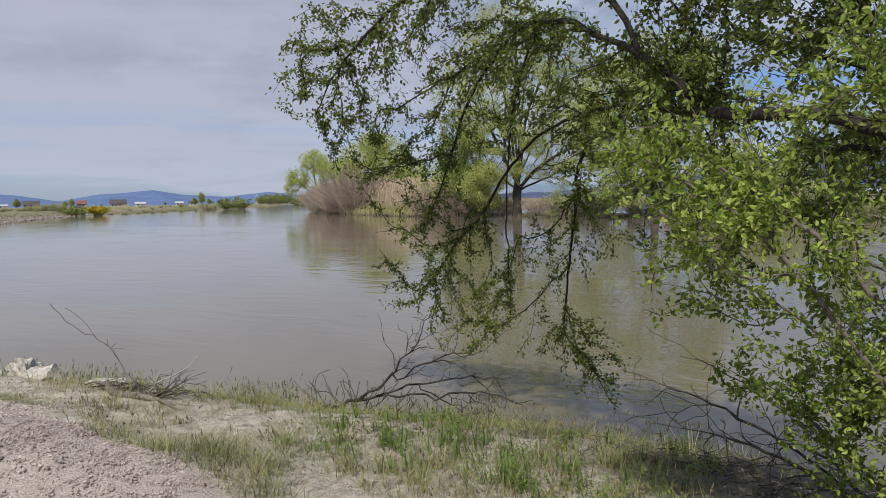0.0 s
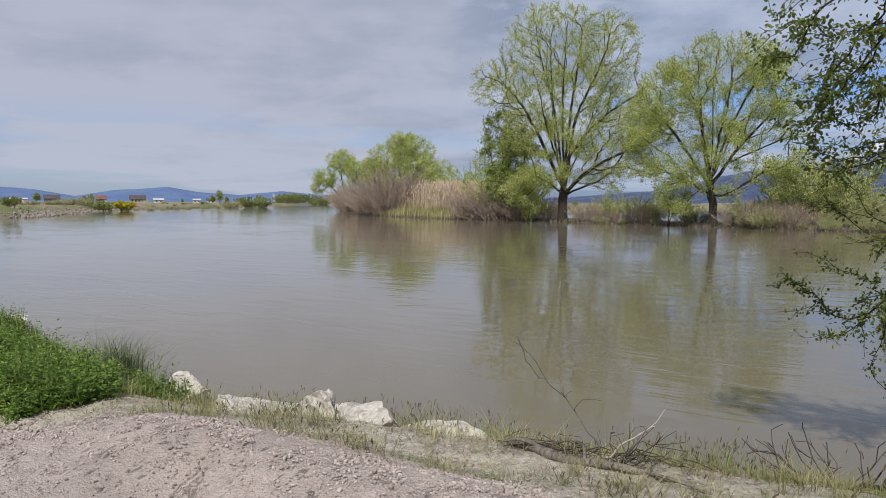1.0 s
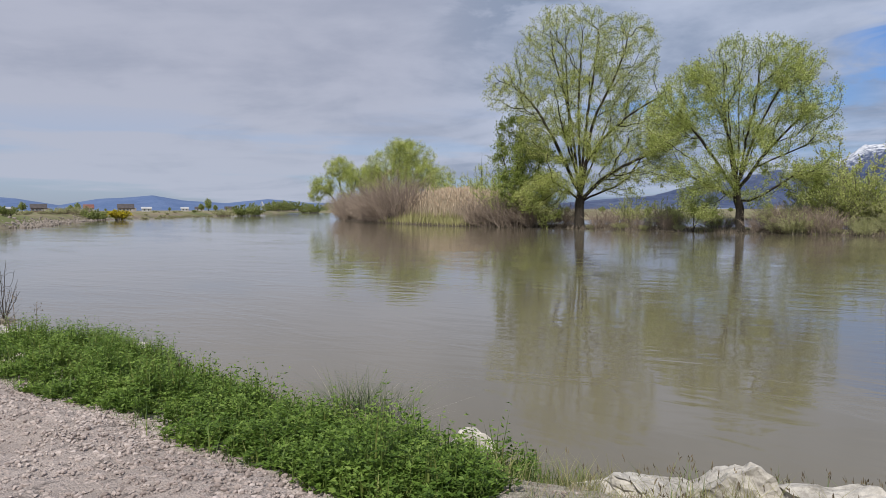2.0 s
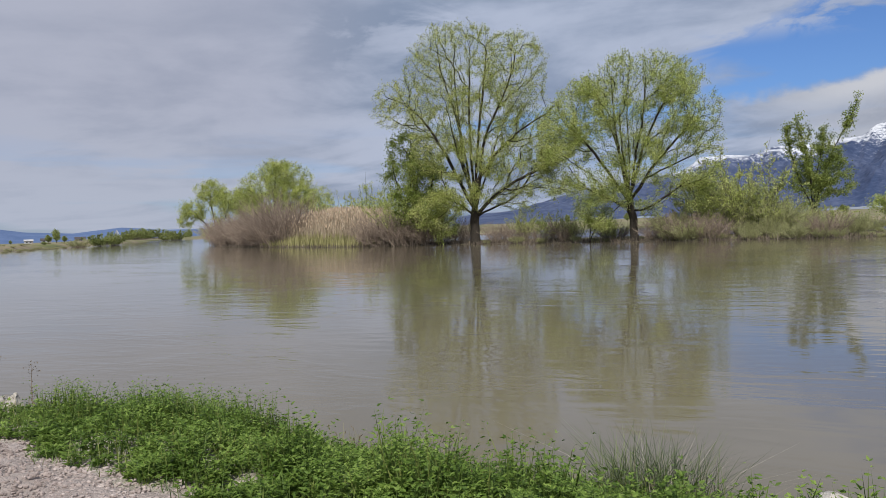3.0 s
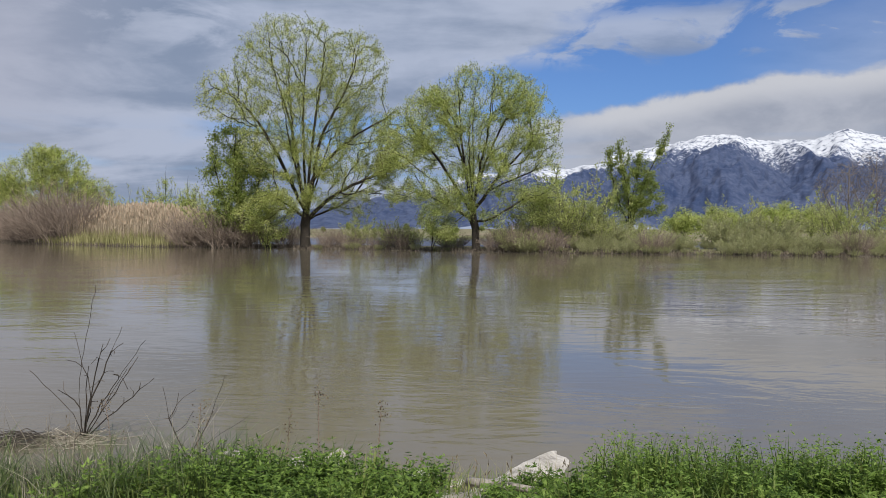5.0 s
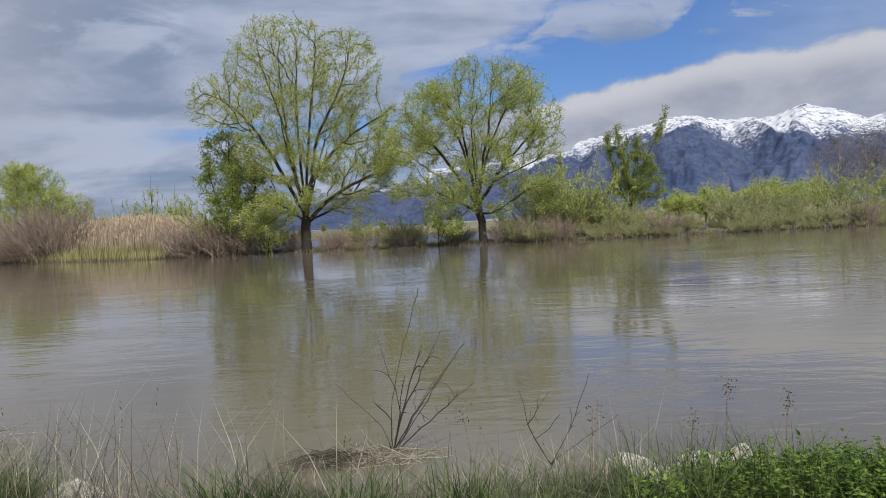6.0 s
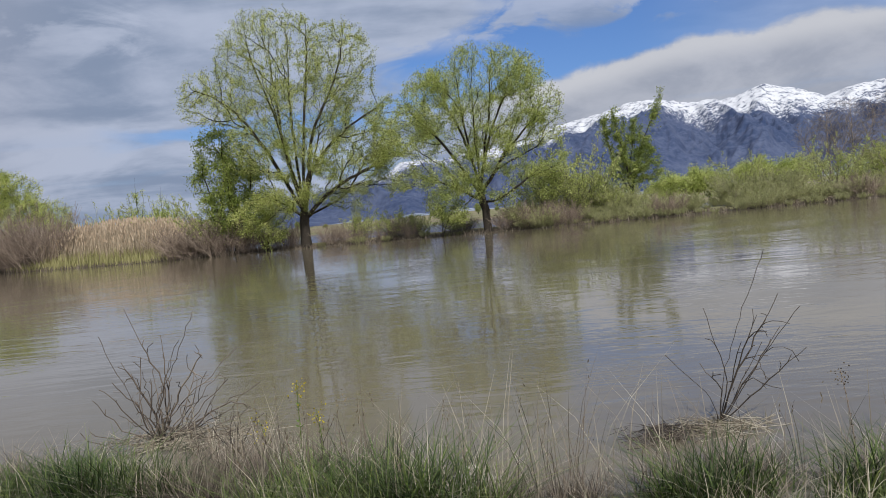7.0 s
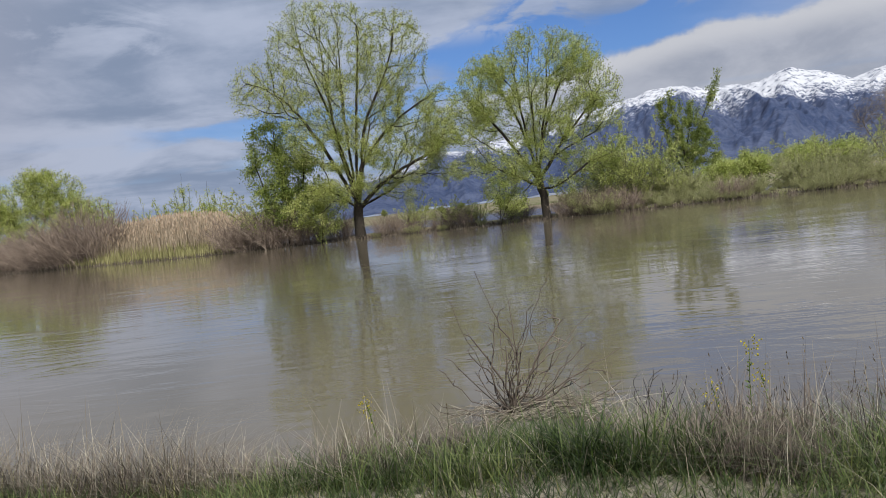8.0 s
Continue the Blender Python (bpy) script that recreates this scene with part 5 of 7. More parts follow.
def near_stones():
    for k, (x, y, z, size, turn) in enumerate((
            (-8.95, 3.92, 0.05, (0.23, 0.19, 0.2), 0.3), (-7.62, 3.46, 0.2, (0.40, 0.24, 0.19), 0.55), (-7.18, 3.74, 0.2, (0.30, 0.22, 0.25), 0.3), (-6.62, 3.62, 0.22, (0.42, 0.26, 0.25), 0.25),
            (-6.15, 3.88, 0.17, (0.38, 0.2, 0.18), 0.3), (-7.95, 3.5, 0.14, (0.2, 0.16, 0.13), 0.9), (-15.38, 4.88, 0.02, (0.92, 0.20, 0.09), -0.1), (-16.76, 4.72, 0.08, (0.15, 0.13, 0.2), 0.6),
            (-16.98, 4.7, 0.05, (0.24, 0.18, 0.17), 0.1), (-17.42, 4.62, 0.06, (0.4, 0.28, 0.22), 0.2), (-16.5, 4.45, 0.04, (0.26, 0.14, 0.07), 0.4), (-21.2, 4.3, 0.12, (0.2, 0.17, 0.19), 0.4),
            (-14.4, 4.12, 0.19, (0.09, 0.07, 0.07), 0.3), (-14.55, 3.6, 0.33, (0.08, 0.07, 0.05), 0.2), (-14.4, 3.55, 0.34, (0.06, 0.05, 0.045), 2.0),
            (-24.75, 5.72, 0.03, (0.1, 0.07, 0.04), 0.5),
            (-16.2, 4.6, 0.04, (0.24, 0.12, 0.06), 0.2), (-15.9, 4.55, 0.06, (0.1, 0.08, 0.05), 0.4)  )):
        boulder(x, y, z, size, turn, 500 + k, 0.2 if k == 6 else 0.0)
    rng = np.random.default_rng(19)
    g = Geo()
    n = 25000
    x = rng.uniform(-17.5, -1.5, n)
    y = gravel_edge(x) + 0.2 - np.abs(rng.normal(0, 0.8, n))
    keep = y > 0.9
    x, y = x[keep], y[keep]
    z = land(x, y)
    for q in np.stack([x, y, z + 0.003], 1):
        s = 0.005 + 0.014 * rng.random() ** 2.0 if q[0] < -7.6 else 0.003 + 0.009 * rng.random() ** 2.6
        stone_into(g, q, s * rng.uniform(0.6, 1.3, 3) * [1.2, 1, 0.75], rng, 0, 4)
    n = 11000
    x = rng.uniform(-7.8, -2.2, n)
    y = gravel_edge(x) + 0.1 - np.abs(rng.normal(0, 0.6, n))
    for q in np.stack([x, y, land(x, y) + 0.002], 1)[y > 0.9]:
        stone_into(g, q, (0.004 + 0.008 * rng.random() ** 3) * rng.uniform(0.6, 1.3, 3) * [1.1, 1, 0.8], rng, 0, 4)
    n = 9000
    x = rng.uniform(-9, 0.6, n)
    y = 2.3 + 2.0 * rng.random(n) ** 1.3
    for q in np.stack([x, y, land(x, y)], 1):
        stone_into(g, q, (0.003 + 0.007 * rng.random() ** 2) * rng.uniform(0.6, 1.3, 3), rng, 0, 4)
    tagged(part("gravel", g, STONE_GRAVEL), "pinkish-grey crushed gravel and pebbles along the track's edge", "gravel", kind="stuff")
    c = Geo()
    for _ in range(500):
        x = rng.uniform(-14.5, -3)
        y = float(gravel_edge(x)) - abs(rng.normal(0, 0.5)) + 0.05
        stone_into(c, (x, y, ground_at(x, y) + 0.008), (0.006 + 0.016 * rng.random() ** 2.5) * rng.uniform(0.7, 1.3, 3) * [1, 1, 0.8], rng, 0, 5)
    tagged(part("clods", c, CLOD), "dry earth clods and larger broken stones on the gravel", "gravel", kind="stuff")


CLOD = rocky("dry earth clods", (0.20, 0.163, 0.148), (0.40, 0.34, 0.318), 20)
near_stones()


# ---- near bank: weeds and grass ----
def spread_out(rng, n, x0, x1, low, high):
    """Places between two lines along the bank, low and high giving y for x."""
    x = rng.uniform(x0, x1, n)
    a, b = low(x), high(x)
    return x, a + (b - a) * rng.random(n)


def shore(x):
    pts = sorted(NEAR_BANK)
    return np.interp(x, [p[0] for p in pts], [p[1] for p in pts])


def weed_patch(name, label, x, y, rng, tall, stems=7, nodes=8, leaflet=0.042):
    """Leafy green weeds: many upright stems with three-part leaves."""
    n = len(x)
    z = land(x, y) - 0.01
    k = n * stems
    root = np.repeat(np.stack([x, y, z], 1), stems, 0) + rng.normal(0, 0.035, (k, 3)) * [1, 1, 0]
    h = np.repeat(tall, stems) * rng.uniform(0.5, 1.1, k)
    lean = rng.normal(0, 0.2, (k, 3)) * [1, 1, 0] * h[:, None]
    stem = Geo()
    stem.blades(root, np.stack([lean[:, 0] * 0.5, lean[:, 1] * 0.5, h], 1), lean * 0.5, 0.012)
    t = np.tile(np.linspace(0.18, 1.0, nodes), k) + rng.normal(0, 0.03, k * nodes)
    i = np.repeat(np.arange(k), nodes)
    p = root[i] + lean[i] * (t ** 1.4)[:, None]
    p[:, 2] += h[i] * t
    a = rng.random(len(p)) * 2 * math.pi
    out = np.stack([np.cos(a), np.sin(a), rng.normal(0.35, 0.25, len(p))], 1)
    out /= np.linalg.norm(out, axis=1)[:, None]
    reach = (0.012 + 0.03 * (1.1 - t)) * rng.uniform(0.6, 1.4, len(p))
    hub = p + out * reach[:, None]
    size = leaflet * rng.uniform(0.65, 1.35, len(p)) * (1.15 - 0.45 * t)
    leaf = Geo()
    side = np.cross(out, [0, 0, 1.0])
    for s, c in ((0, 1.0), (0.95, 0.8), (-0.95, 0.8)):
        d = out * (1 - 0.35 * abs(s)) + side * s
        leaf.leaves(hub, d + rng.normal(0, 0.18, d.shape), np.array([[0, 0, 1.0]]) + rng.normal(0, 0.35, d.shape), size * c, size * c * 0.42, 0.12)
    ob = tagged(new(name), label, "weeds", kind="stuff")
    part("weed_stem", stem, GRASS_GREEN, ob)
    part("weed_leaf", leaf, LEAF_WEED, ob)
    return ob


def grass(name, label, x, y, tall, rng, mat, width=0.006, lean=0.25, arch=0.4, heads=0, head_mat=None, jitter=0.0):
    z = land(x, y) - 0.01
    n = len(x)
    p = np.stack([x, y, np.maximum(z, -0.25)], 1) + rng.normal(0, 1, (n, 3)) * [jitter, jitter, 0]
    side = rng.normal(0, 1, (n, 3)) * [1, 1, 0]
    d = side * lean * tall[:, None]
    d[:, 2] = tall
    bend = side * arch * tall[:, None]
    bend[:, 2] = -0.12 * tall * np.linalg.norm(side, axis=1)
    g = Geo()
    g.blades(p, d, bend, width)
    ob = tagged(new(name), label, "grass", kind="stuff")
    part("blade", g, mat, ob)
    if heads:
        k = rng.choice(n, heads, replace=heads > n)
        h = Geo()
        for s in range(3):
            q = (p + d + bend)[k] - (d[k] * 0.05 * s)
            h.leaves(q - d[k] / tall[k][:, None] * 0.02, d[k] / tall[k][:, None] + rng.normal(0, 0.25, (heads, 3)), rng.normal(0, 1, (heads, 3)), rng.uniform(0.02, 0.042, heads), 0.008)
        part("seed_head", h, head_mat or GRASS_HEAD, ob)
    return ob


def tufts(name, label, spots, rng, mat, count, tall, width=0.006, spread=0.09, lean=0.3, arch=0.55, heads=0):
    x = np.concatenate([np.full(count, s[0]) for s in spots]) + rng.normal(0, spread, count * len(spots)) * np.repeat([s[2] for s in spots], count)
    y = np.concatenate([np.full(count, s[1]) for s in spots]) + rng.normal(0, spread, count * len(spots)) * np.repeat([s[2] for s in spots], count)
    h = tall * rng.uniform(0.45, 1.1, len(x)) * np.repeat([s[2] for s in spots], count)
    return grass(name, label, x, y, h, rng, mat, width, lean, arch, heads)


def near_plants():
    rng = np.random.default_rng(29)
    # leafy weeds between gravel and water
    x, y = spread_out(rng, 1900, -18.2, -8.0, lambda x: gravel_edge(x) + 0.06, lambda x: shore(x) - 0.5 - 0.35 * ease(-x, 14.5, 15.3))
    edge = y - gravel_edge(x)
    left = ease(-x, 8.2, 10.2)
    keep = rng.random(len(x)) < (0.25 + 0.75 * ease(waves(x, y, 0.8, 5), -0.5, 0.1)) * np.where(x > -10.2, 1 - 0.85 * ease(y - 2.2, 0.7, 1.6) * (1 - left * 0.5), 1) * (1 - 0.4 * ease(y, 3.9, 4.5) * ease(-x, 12, 13)) * (1 - ease(-x, 16.3, 17.3)) * ease(-x + 0.5 * waves(x, y, 0.3, 4), 7.8, 8.5) * (1 - 0.66 * ease(-x, 13.9 - 0.25 * (y - 2.8), 14.5 - 0.25 * (y - 2.8)) * (1 - np.exp(-((x + 16.4) / 0.3) ** 2 - ((y - 3.6) / 0.35) ** 2)) * (1 - 0.7 * np.exp(-((x + 15.2) / 0.25) ** 2 - ((y - 4.1) / 0.25) ** 2))) * (1 - 0.8 * np.exp(-((x + 12.3) / 0.55) ** 2 - ((y - 4.1) / 0.4) ** 2)) \
        * (1 - 0.9 * np.exp(-((x + 14.55) / 0.45) ** 2 - ((y - 3.7) / 0.5) ** 2)) * (1 - 0.9 * np.exp(-((x + 15.9) / 0.8) ** 2 - ((y - 4.2) / 0.55) ** 2))
    x, y, edge = x[keep], y[keep], edge[keep]
    tall = (0.11 + 0.12 * ease(edge, 0.0, 0.5)) * rng.uniform(0.55, 1.25, len(x)) * (1 + 0.1 * ease(y, 3.7, 4.3)) * (0.8 + 0.35 * ease(waves(x, y, 0.6, 9), -0.4, 0.5))
    tall *= (1 - 0.25 * ease(-x, 14.8, 15.6)) * (1 - 0.25 * ease(-x, 11.5, 13.0))
    tall *= 0.62 + 0.85 * ease(waves(x, y, 0.2, 14), -0.5, 0.6)
    tall[rng.random(len(x)) < 0.06] *= 1.35
    weed_patch("weed_patch", "lush bright green leafy weeds between gravel and water", x, y, rng, tall)
    x, y = spread_out(rng, 130, -9.6, -8.0, lambda x: gravel_edge(x) + 0.05, lambda x: gravel_edge(x) + 0.75)
    weed_patch("weed_patch", "green leafy weeds at the end of the weedy strip", x, y, rng, rng.uniform(0.1, 0.2, len(x)))
    x, y = spread_out(rng, 230, -17.7, -15.9, lambda x: 2.7 + 0 * x, lambda x: shore(x) - 0.95)
    keep = rng.random(len(x)) < 0.35 + 0.65 * ease(waves(x, y, 0.4, 3), -0.2, 0.3)
    x, y = x[keep], y[keep]
    weed_patch("weed_patch", "scattered green leafy weeds among the grass", x, y, rng, rng.uniform(0.12, 0.27, len(x)))
    x, y = spread_out(rng, 240, -15.0, -13.0, lambda x: 3.6 + 0 * x, lambda x: shore(x) - 0.12)
    weed_patch("weed_patch", "taller straggling green weeds on the rim above the water", x, y, rng, rng.uniform(0.2, 0.42, len(x)), stems=6, nodes=13, leaflet=0.03)
    # short grass under and around the weeds
    x, y = spread_out(rng, 7500, -18.5, -8.0, lambda x: gravel_edge(x) - 0.02, lambda x: shore(x) - 0.1)
    grass("short_grass", "short mixed grass under the weeds", x, y, rng.uniform(0.06, 0.2, len(x)), rng, GRASS_GREEN, 0.005)
    x, y = spread_out(rng, 2600, -17.5, -7.5, lambda x: shore(x) - 0.8, lambda x: shore(x) - 0.05)
    grass("shore_grass", "thin flowering grass along the waterline", x, y, rng.uniform(0.08, 0.26, len(x)), rng, GRASS_FADED, 0.004, heads=350)
    # sparse turf on the sandy stretch
    x, y = spread_out(rng, 95000, -8.6, 1.2, lambda x: gravel_edge(x) + 0.05, lambda x: shore(x) - 0.05)
    rim = np.exp(-((y - gravel_edge(x) - 0.12) / 0.22) ** 2)
    patch = ease(waves(x, y, 0.33, 2) + 0.9 * waves(x, y, 0.11, 8) + 0.55 * ease(y, 3.2, 4.2) + 0.4 * rim - 0.15 * ease(-x, 5, 8) + 0.3 * ease(x, -4.5, -2.5) * ease(y, 2.8, 3.4), 0.12, 0.5)
    keep = rng.random(len(x)) < patch * (0.6 + 0.4 * ease(y, 3.3, 4.4)) * (1 - 0.94 * np.exp(-((x + 4.9) / 1.1) ** 4 - ((y - 3.25) / 0.42) ** 4)) * (1 - 0.7 * np.exp(-((x + 6.6) / 0.9) ** 2 - ((y - 3.0) / 0.3) ** 2)) * (1 - 0.93 * ease(x, -1.9, -1.2) * ease(y, 3.5, 3.9)) + 0.02
    x, y, patch = x[keep], y[keep], patch[keep]
    half = rng.random(len(x)) < 0.68 - 0.3 * ease(x, -4.0, -2.0)
    grass("sparse_turf", "sparse yellow-green turf on dry sand", x[half], y[half], rng.uniform(0.02, 0.10, half.sum()) * (0.45 + 0.5 * patch[half]), rng, GRASS_FADED, 0.0028, 0.45, 0.6)
    grass("sparse_turf", "thin green turf on dry sand", x[~half], y[~half], rng.uniform(0.02, 0.09, (~half).sum()) * (0.45 + 0.5 * patch[~half]), rng, GRASS_GREEN, 0.0028, 0.45, 0.6)
    spots = [(rng.uniform(-8.2, -0.5), rng.uniform(2.5, 4.4), rng.uniform(0.5, 1.1)) for _ in range(150)]
    tufts("grass_tuft", "small faded grass tufts on the sand", spots, rng, GRASS_FADED, 34, 0.2, 0.004, 0.07, heads=500)
    tufts("grass_tuft", "dense green grass tuft beside the gravel", [(-3.25, 2.75, 1.0), (-3.0, 2.6, 1.1), (-2.75, 2.75, 0.9), (-3.5, 2.62, 0.8), (-2.5, 2.5, 0.8)], rng, GRASS_VERGE, 130, 0.16, 0.0042, 0.09)
    x, y = spread_out(rng, 9000, -3.4, -0.5, lambda x: 2.95 + 0 * x, lambda x: shore(x) - 0.15)
    keep = rng.random(len(x)) < ease(x + 0.5 * waves(x, y, 0.3, 21), -3.2, -2.2) * (0.3 + 0.7 * ease(waves(x, y, 0.15, 4), -0.4, 0.3)) * (1 - 0.7 * ease(x, -1.5, -0.9) * ease(y, 3.7, 4.0))
    x, y = x[keep], y[keep]
    grass("verge_grass", "olive-green low grass on the verge beside the bush", x, y, rng.uniform(0.03, 0.11, len(x)), rng, GRASS_VERGE, 0.0032, 0.45, 0.6, heads=500)
    x, y = spread_out(rng, 80, -3.0, -0.8, lambda x: 3.05 + 0 * x, lambda x: 4.15 + 0 * x)
    weed_patch("weed_patch", "low fine-leaved pale weeds on the verge beside the bush", x, y, rng, rng.uniform(0.06, 0.17, len(x)), stems=6, nodes=7, leaflet=0.017)
    # brown litter and broken stalks on the sand
    x, y = spread_out(rng, 16000, -8.0, 1.0, lambda x: gravel_edge(x) + 0.1, lambda x: shore(x) - 0.02)
    keep = rng.random(len(x)) < 0.25 + 0.75 * ease(waves(x, y, 0.4, 11), 0.0, 0.5) * ease(y, 2.9, 3.6)
    x, y = x[keep], y[keep]
    n = len(x)
    lit = Geo()
    turn = rng.random(n) * 6.28
    lit.leaves(np.stack([x, y, land(x, y) + rng.uniform(0.004, 0.02, n)], 1), np.stack([np.cos(turn), np.sin(turn), rng.normal(0, 0.2, n)], 1), rng.normal(0, 0.3, (n, 3)) + [0, 0, 1.0], rng.uniform(0.015, 0.07, n), 0.007)
    tagged(part("litter", lit, TWIG_BROWN), "brown dead leaves and broken stalks strewn on the sand", "litter", kind="stuff")
    x, y = spread_out(rng, 2400, -7.6, -1.0, lambda x: shore(x) - 0.6, lambda x: shore(x) + 0.2)
    keep = rng.random(len(x)) < ease(waves(x, y, 0.5, 3), -0.3, 0.3)
    x, y = x[keep], y[keep]
    grass("water_grass", "flowering grass standing in the shallows", x, y, rng.uniform(0.10, 0.30, len(x)), rng, GRASS_GREEN, 0.0045, 0.2, 0.3, heads=900)
    # tall tufts
    tufts("grass_tuft", "tall tuft of long blue-green grass by the water", [(-10.0, 3.8, 1.0), (-9.8, 3.85, 0.9), (-10.2, 3.9, 0.9)], rng, GRASS_DEEP, 260, 0.55, 0.0045, 0.08, 0.28, 0.45)
    tufts("dry_tuft", "dead straw blades in the long grass", [(-9.95, 3.8, 1.0), (-9.75, 3.75, 0.9)], rng, GRASS_DRY, 70, 0.5, 0.004, 0.10, 0.35, 0.4)
    tufts("grass_tuft", "grey-green grass tuft", [(-17.1, 3.35, 1.0), (-17.35, 3.5, 1.1), (-16.85, 3.55, 0.8), (-17.7, 3.4, 1.0), (-18.1, 3.6, 1.0), (-18.6, 3.7, 0.9), (-17.0, 3.0, 0.8), (-17.5, 3.05, 0.9), (-16.6, 3.9, 0.8), (-17.3, 3.95, 1.0), (-17.8, 3.95, 1.0), (-18.3, 3.2, 0.9)], rng, GRASS_DEEP, 130, 0.42, 0.005, 0.09)
    green = [(-19.9, 3.72, 1.0), (-19.7, 3.85, 0.9), (-20.1, 3.85, 0.8), (-19.2, 3.55, 0.9), (-19.0, 3.6, 0.8), (-18.55, 3.45, 0.9), (-21.85, 3.9, 0.9),
             (-21.55, 3.75, 1.2), (-21.35, 3.68, 1.25), (-21.15, 3.62, 1.1), (-21.7, 3.85, 1.0), (-23.6, 4.2, 0.95), (-23.45, 4.1, 1.0), (-23.2, 4.1, 1.0), (-23.0, 4.05, 0.8), (-23.8, 4.35, 0.7)]
    tufts("grass_tuft", "dense dark green grass clump on the bank", green, rng, GRASS_DEEP, 135, 0.46, 0.0085, 0.095, 0.30, 0.5)
    tufts("grass_tuft", "fresher green grass blades among the clumps", [(x, y, s * 0.85) for x, y, s in green], rng, GRASS_GREEN, 34, 0.42, 0.008, 0.10, 0.3, 0.5)
    tufts("dry_tuft", "dead straw blades through the green clumps", [(x, y, s * 0.9) for x, y, s in green], rng, GRASS_DRY, 26, 0.5, 0.005, 0.11, 0.35, 0.4)
    # dry straw in clumps with gaps of open water between them
    brown = [(-24.85, 4.5, 1.0), (-24.65, 4.6, 0.9), (-25.05, 4.6, 1.0), (-24.3, 4.75, 0.8), (-22.9, 4.75, 0.9), (-22.65, 4.55, 1.0), (-22.4, 4.5, 1.0), (-22.2, 4.7, 0.8), (-22.75, 4.4, 0.9), (-21.9, 4.2, 0.7), (-21.0, 4.1, 0.8), (-20.6, 4.05, 0.8), (-20.0, 4.1, 0.9),
             (-19.75, 4.2, 0.9), (-19.5, 4.15, 0.8), (-18.9, 3.95, 0.8), (-18.5, 3.95, 0.8), (-18.1, 4.05, 0.9), (-17.8, 4.15, 0.9), (-23.0, 5.3, 0.8), (-23.0, 4.15, 0.8), (-22.8, 3.95, 0.9), (-22.6, 3.9, 0.9), (-22.9, 4.5, 0.8)]
    tufts("dry_tuft", "tangled grey-brown clump of dead grass", brown, rng, TWIG_DEAD, 240, 0.38, 0.0045, 0.10, 0.4, 0.5)
    tufts("dry_tuft", "tangled straw-coloured clump of dead grass", brown, rng, GRASS_DRY, 90, 0.46, 0.004, 0.13, 0.35, 0.4)
    x, y = spread_out(rng, 1800, -24.6, -17.6, lambda x: 3.0 + 0 * x, lambda x: shore(x) - 0.35)
    keep = rng.random(len(x)) < 0.15 + 0.85 * ease(waves(x, y, 0.5, 6), 0.0, 0.5)
    x, y = x[keep], y[keep]
    grass("dry_grass", "dry straw-coloured grass on the bank", x, y, rng.uniform(0.12, 0.35, len(x)), rng, GRASS_DRY, 0.004, 0.45, 0.5)
    # pale straw at the end of the walk, and dark grass with brown stems before it
    straw = [(-28.0, 5.2, 0.9), (-27.6, 5.0, 1.0), (-27.2, 4.95, 1.0), (-26.9, 4.9, 1.0), (-26.6, 4.85, 1.1), (-26.35, 4.8, 1.1), (-26.1, 4.8, 1.0), (-25.8, 4.7, 0.8), (-25.5, 4.75, 0.7)]
    tufts("dry_tuft", "tangled bleached straw clump at the water's edge", straw, rng, GRASS_DRY, 150, 0.5, 0.005, 0.12, 0.34, 0.4)
    tufts("dry_tuft", "grey dead stems in the straw clumps", straw, rng, TWIG_DEAD, 130, 0.48, 0.0045, 0.12, 0.3, 0.3)
    tufts("grass_tuft", "olive blades at the foot of the straw", straw, rng, GRASS_FADED, 60, 0.28, 0.006, 0.13, 0.35, 0.5)
    mixed = [(-25.3, 4.4, 0.8), (-25.0, 4.35, 0.8), (-24.7, 4.25, 0.9), (-24.35, 4.15, 0.9), (-24.1, 4.2, 0.9), (-22.3, 3.7, 1.1), (-22.05, 3.7, 1.1), (-21.85, 3.75, 1.1), (-21.6, 3.8, 1.0), (-22.2, 4.1, 0.8)]
    tufts("grass_tuft", "dark green grass clump with brown stems", mixed, rng, GRASS_DEEP, 150, 0.36, 0.0065, 0.12, 0.35, 0.5)
    tufts("grass_tuft", "fresh green blades in the dark clumps", mixed, rng, GRASS_GREEN, 50, 0.34, 0.006, 0.12, 0.35, 0.5)
    tufts("dry_tuft", "straw blades in the dark clumps", mixed, rng, GRASS_DRY, 26, 0.42, 0.0045, 0.13, 0.38, 0.4)
    stems = [(-22.7, 4.2, 1.0), (-22.45, 4.15, 1.1), (-22.2, 4.1, 1.2), (-22.0, 4.05, 1.2), (-21.85, 4.0, 1.1), (-22.55, 4.5, 0.9), (-22.3, 4.45, 1.0), (-21.6, 4.1, 0.8)]
    tufts("dry_stalks", "thicket of upright brown dead stems", stems, rng, TWIG_DEAD, 34, 0.66, 0.005, 0.12, 0.16, 0.16, heads=60)
    tufts("dry_stalks", "tall pale stalks leaning over the water", [(-27.0, 5.0, 1.0), (-26.6, 4.95, 1.0), (-26.2, 4.9, 0.9), (-22.5, 4.0, 0.9), (-22.1, 4.0, 1.0), (-27.5, 5.1, 1.0)], rng, GRASS_DRY, 14, 0.8, 0.0055, 0.14, 0.2, 0.2)
    x, y = spread_out(rng, 2400, -28.5, -21.5, lambda x: 3.4 + 0 * x, lambda x: 5.0 + 0 * x)
    grass("short_grass", "low straw and yellow grass covering the bank", x, y, rng.uniform(0.04, 0.13, len(x)), rng, GRASS_FADED, 0.005, 0.5, 0.6)
    x, y = spread_out(rng, 13000, -28.5, -21.5, lambda x: 3.3 + 0 * x, lambda x: 5.15 + 0 * x)
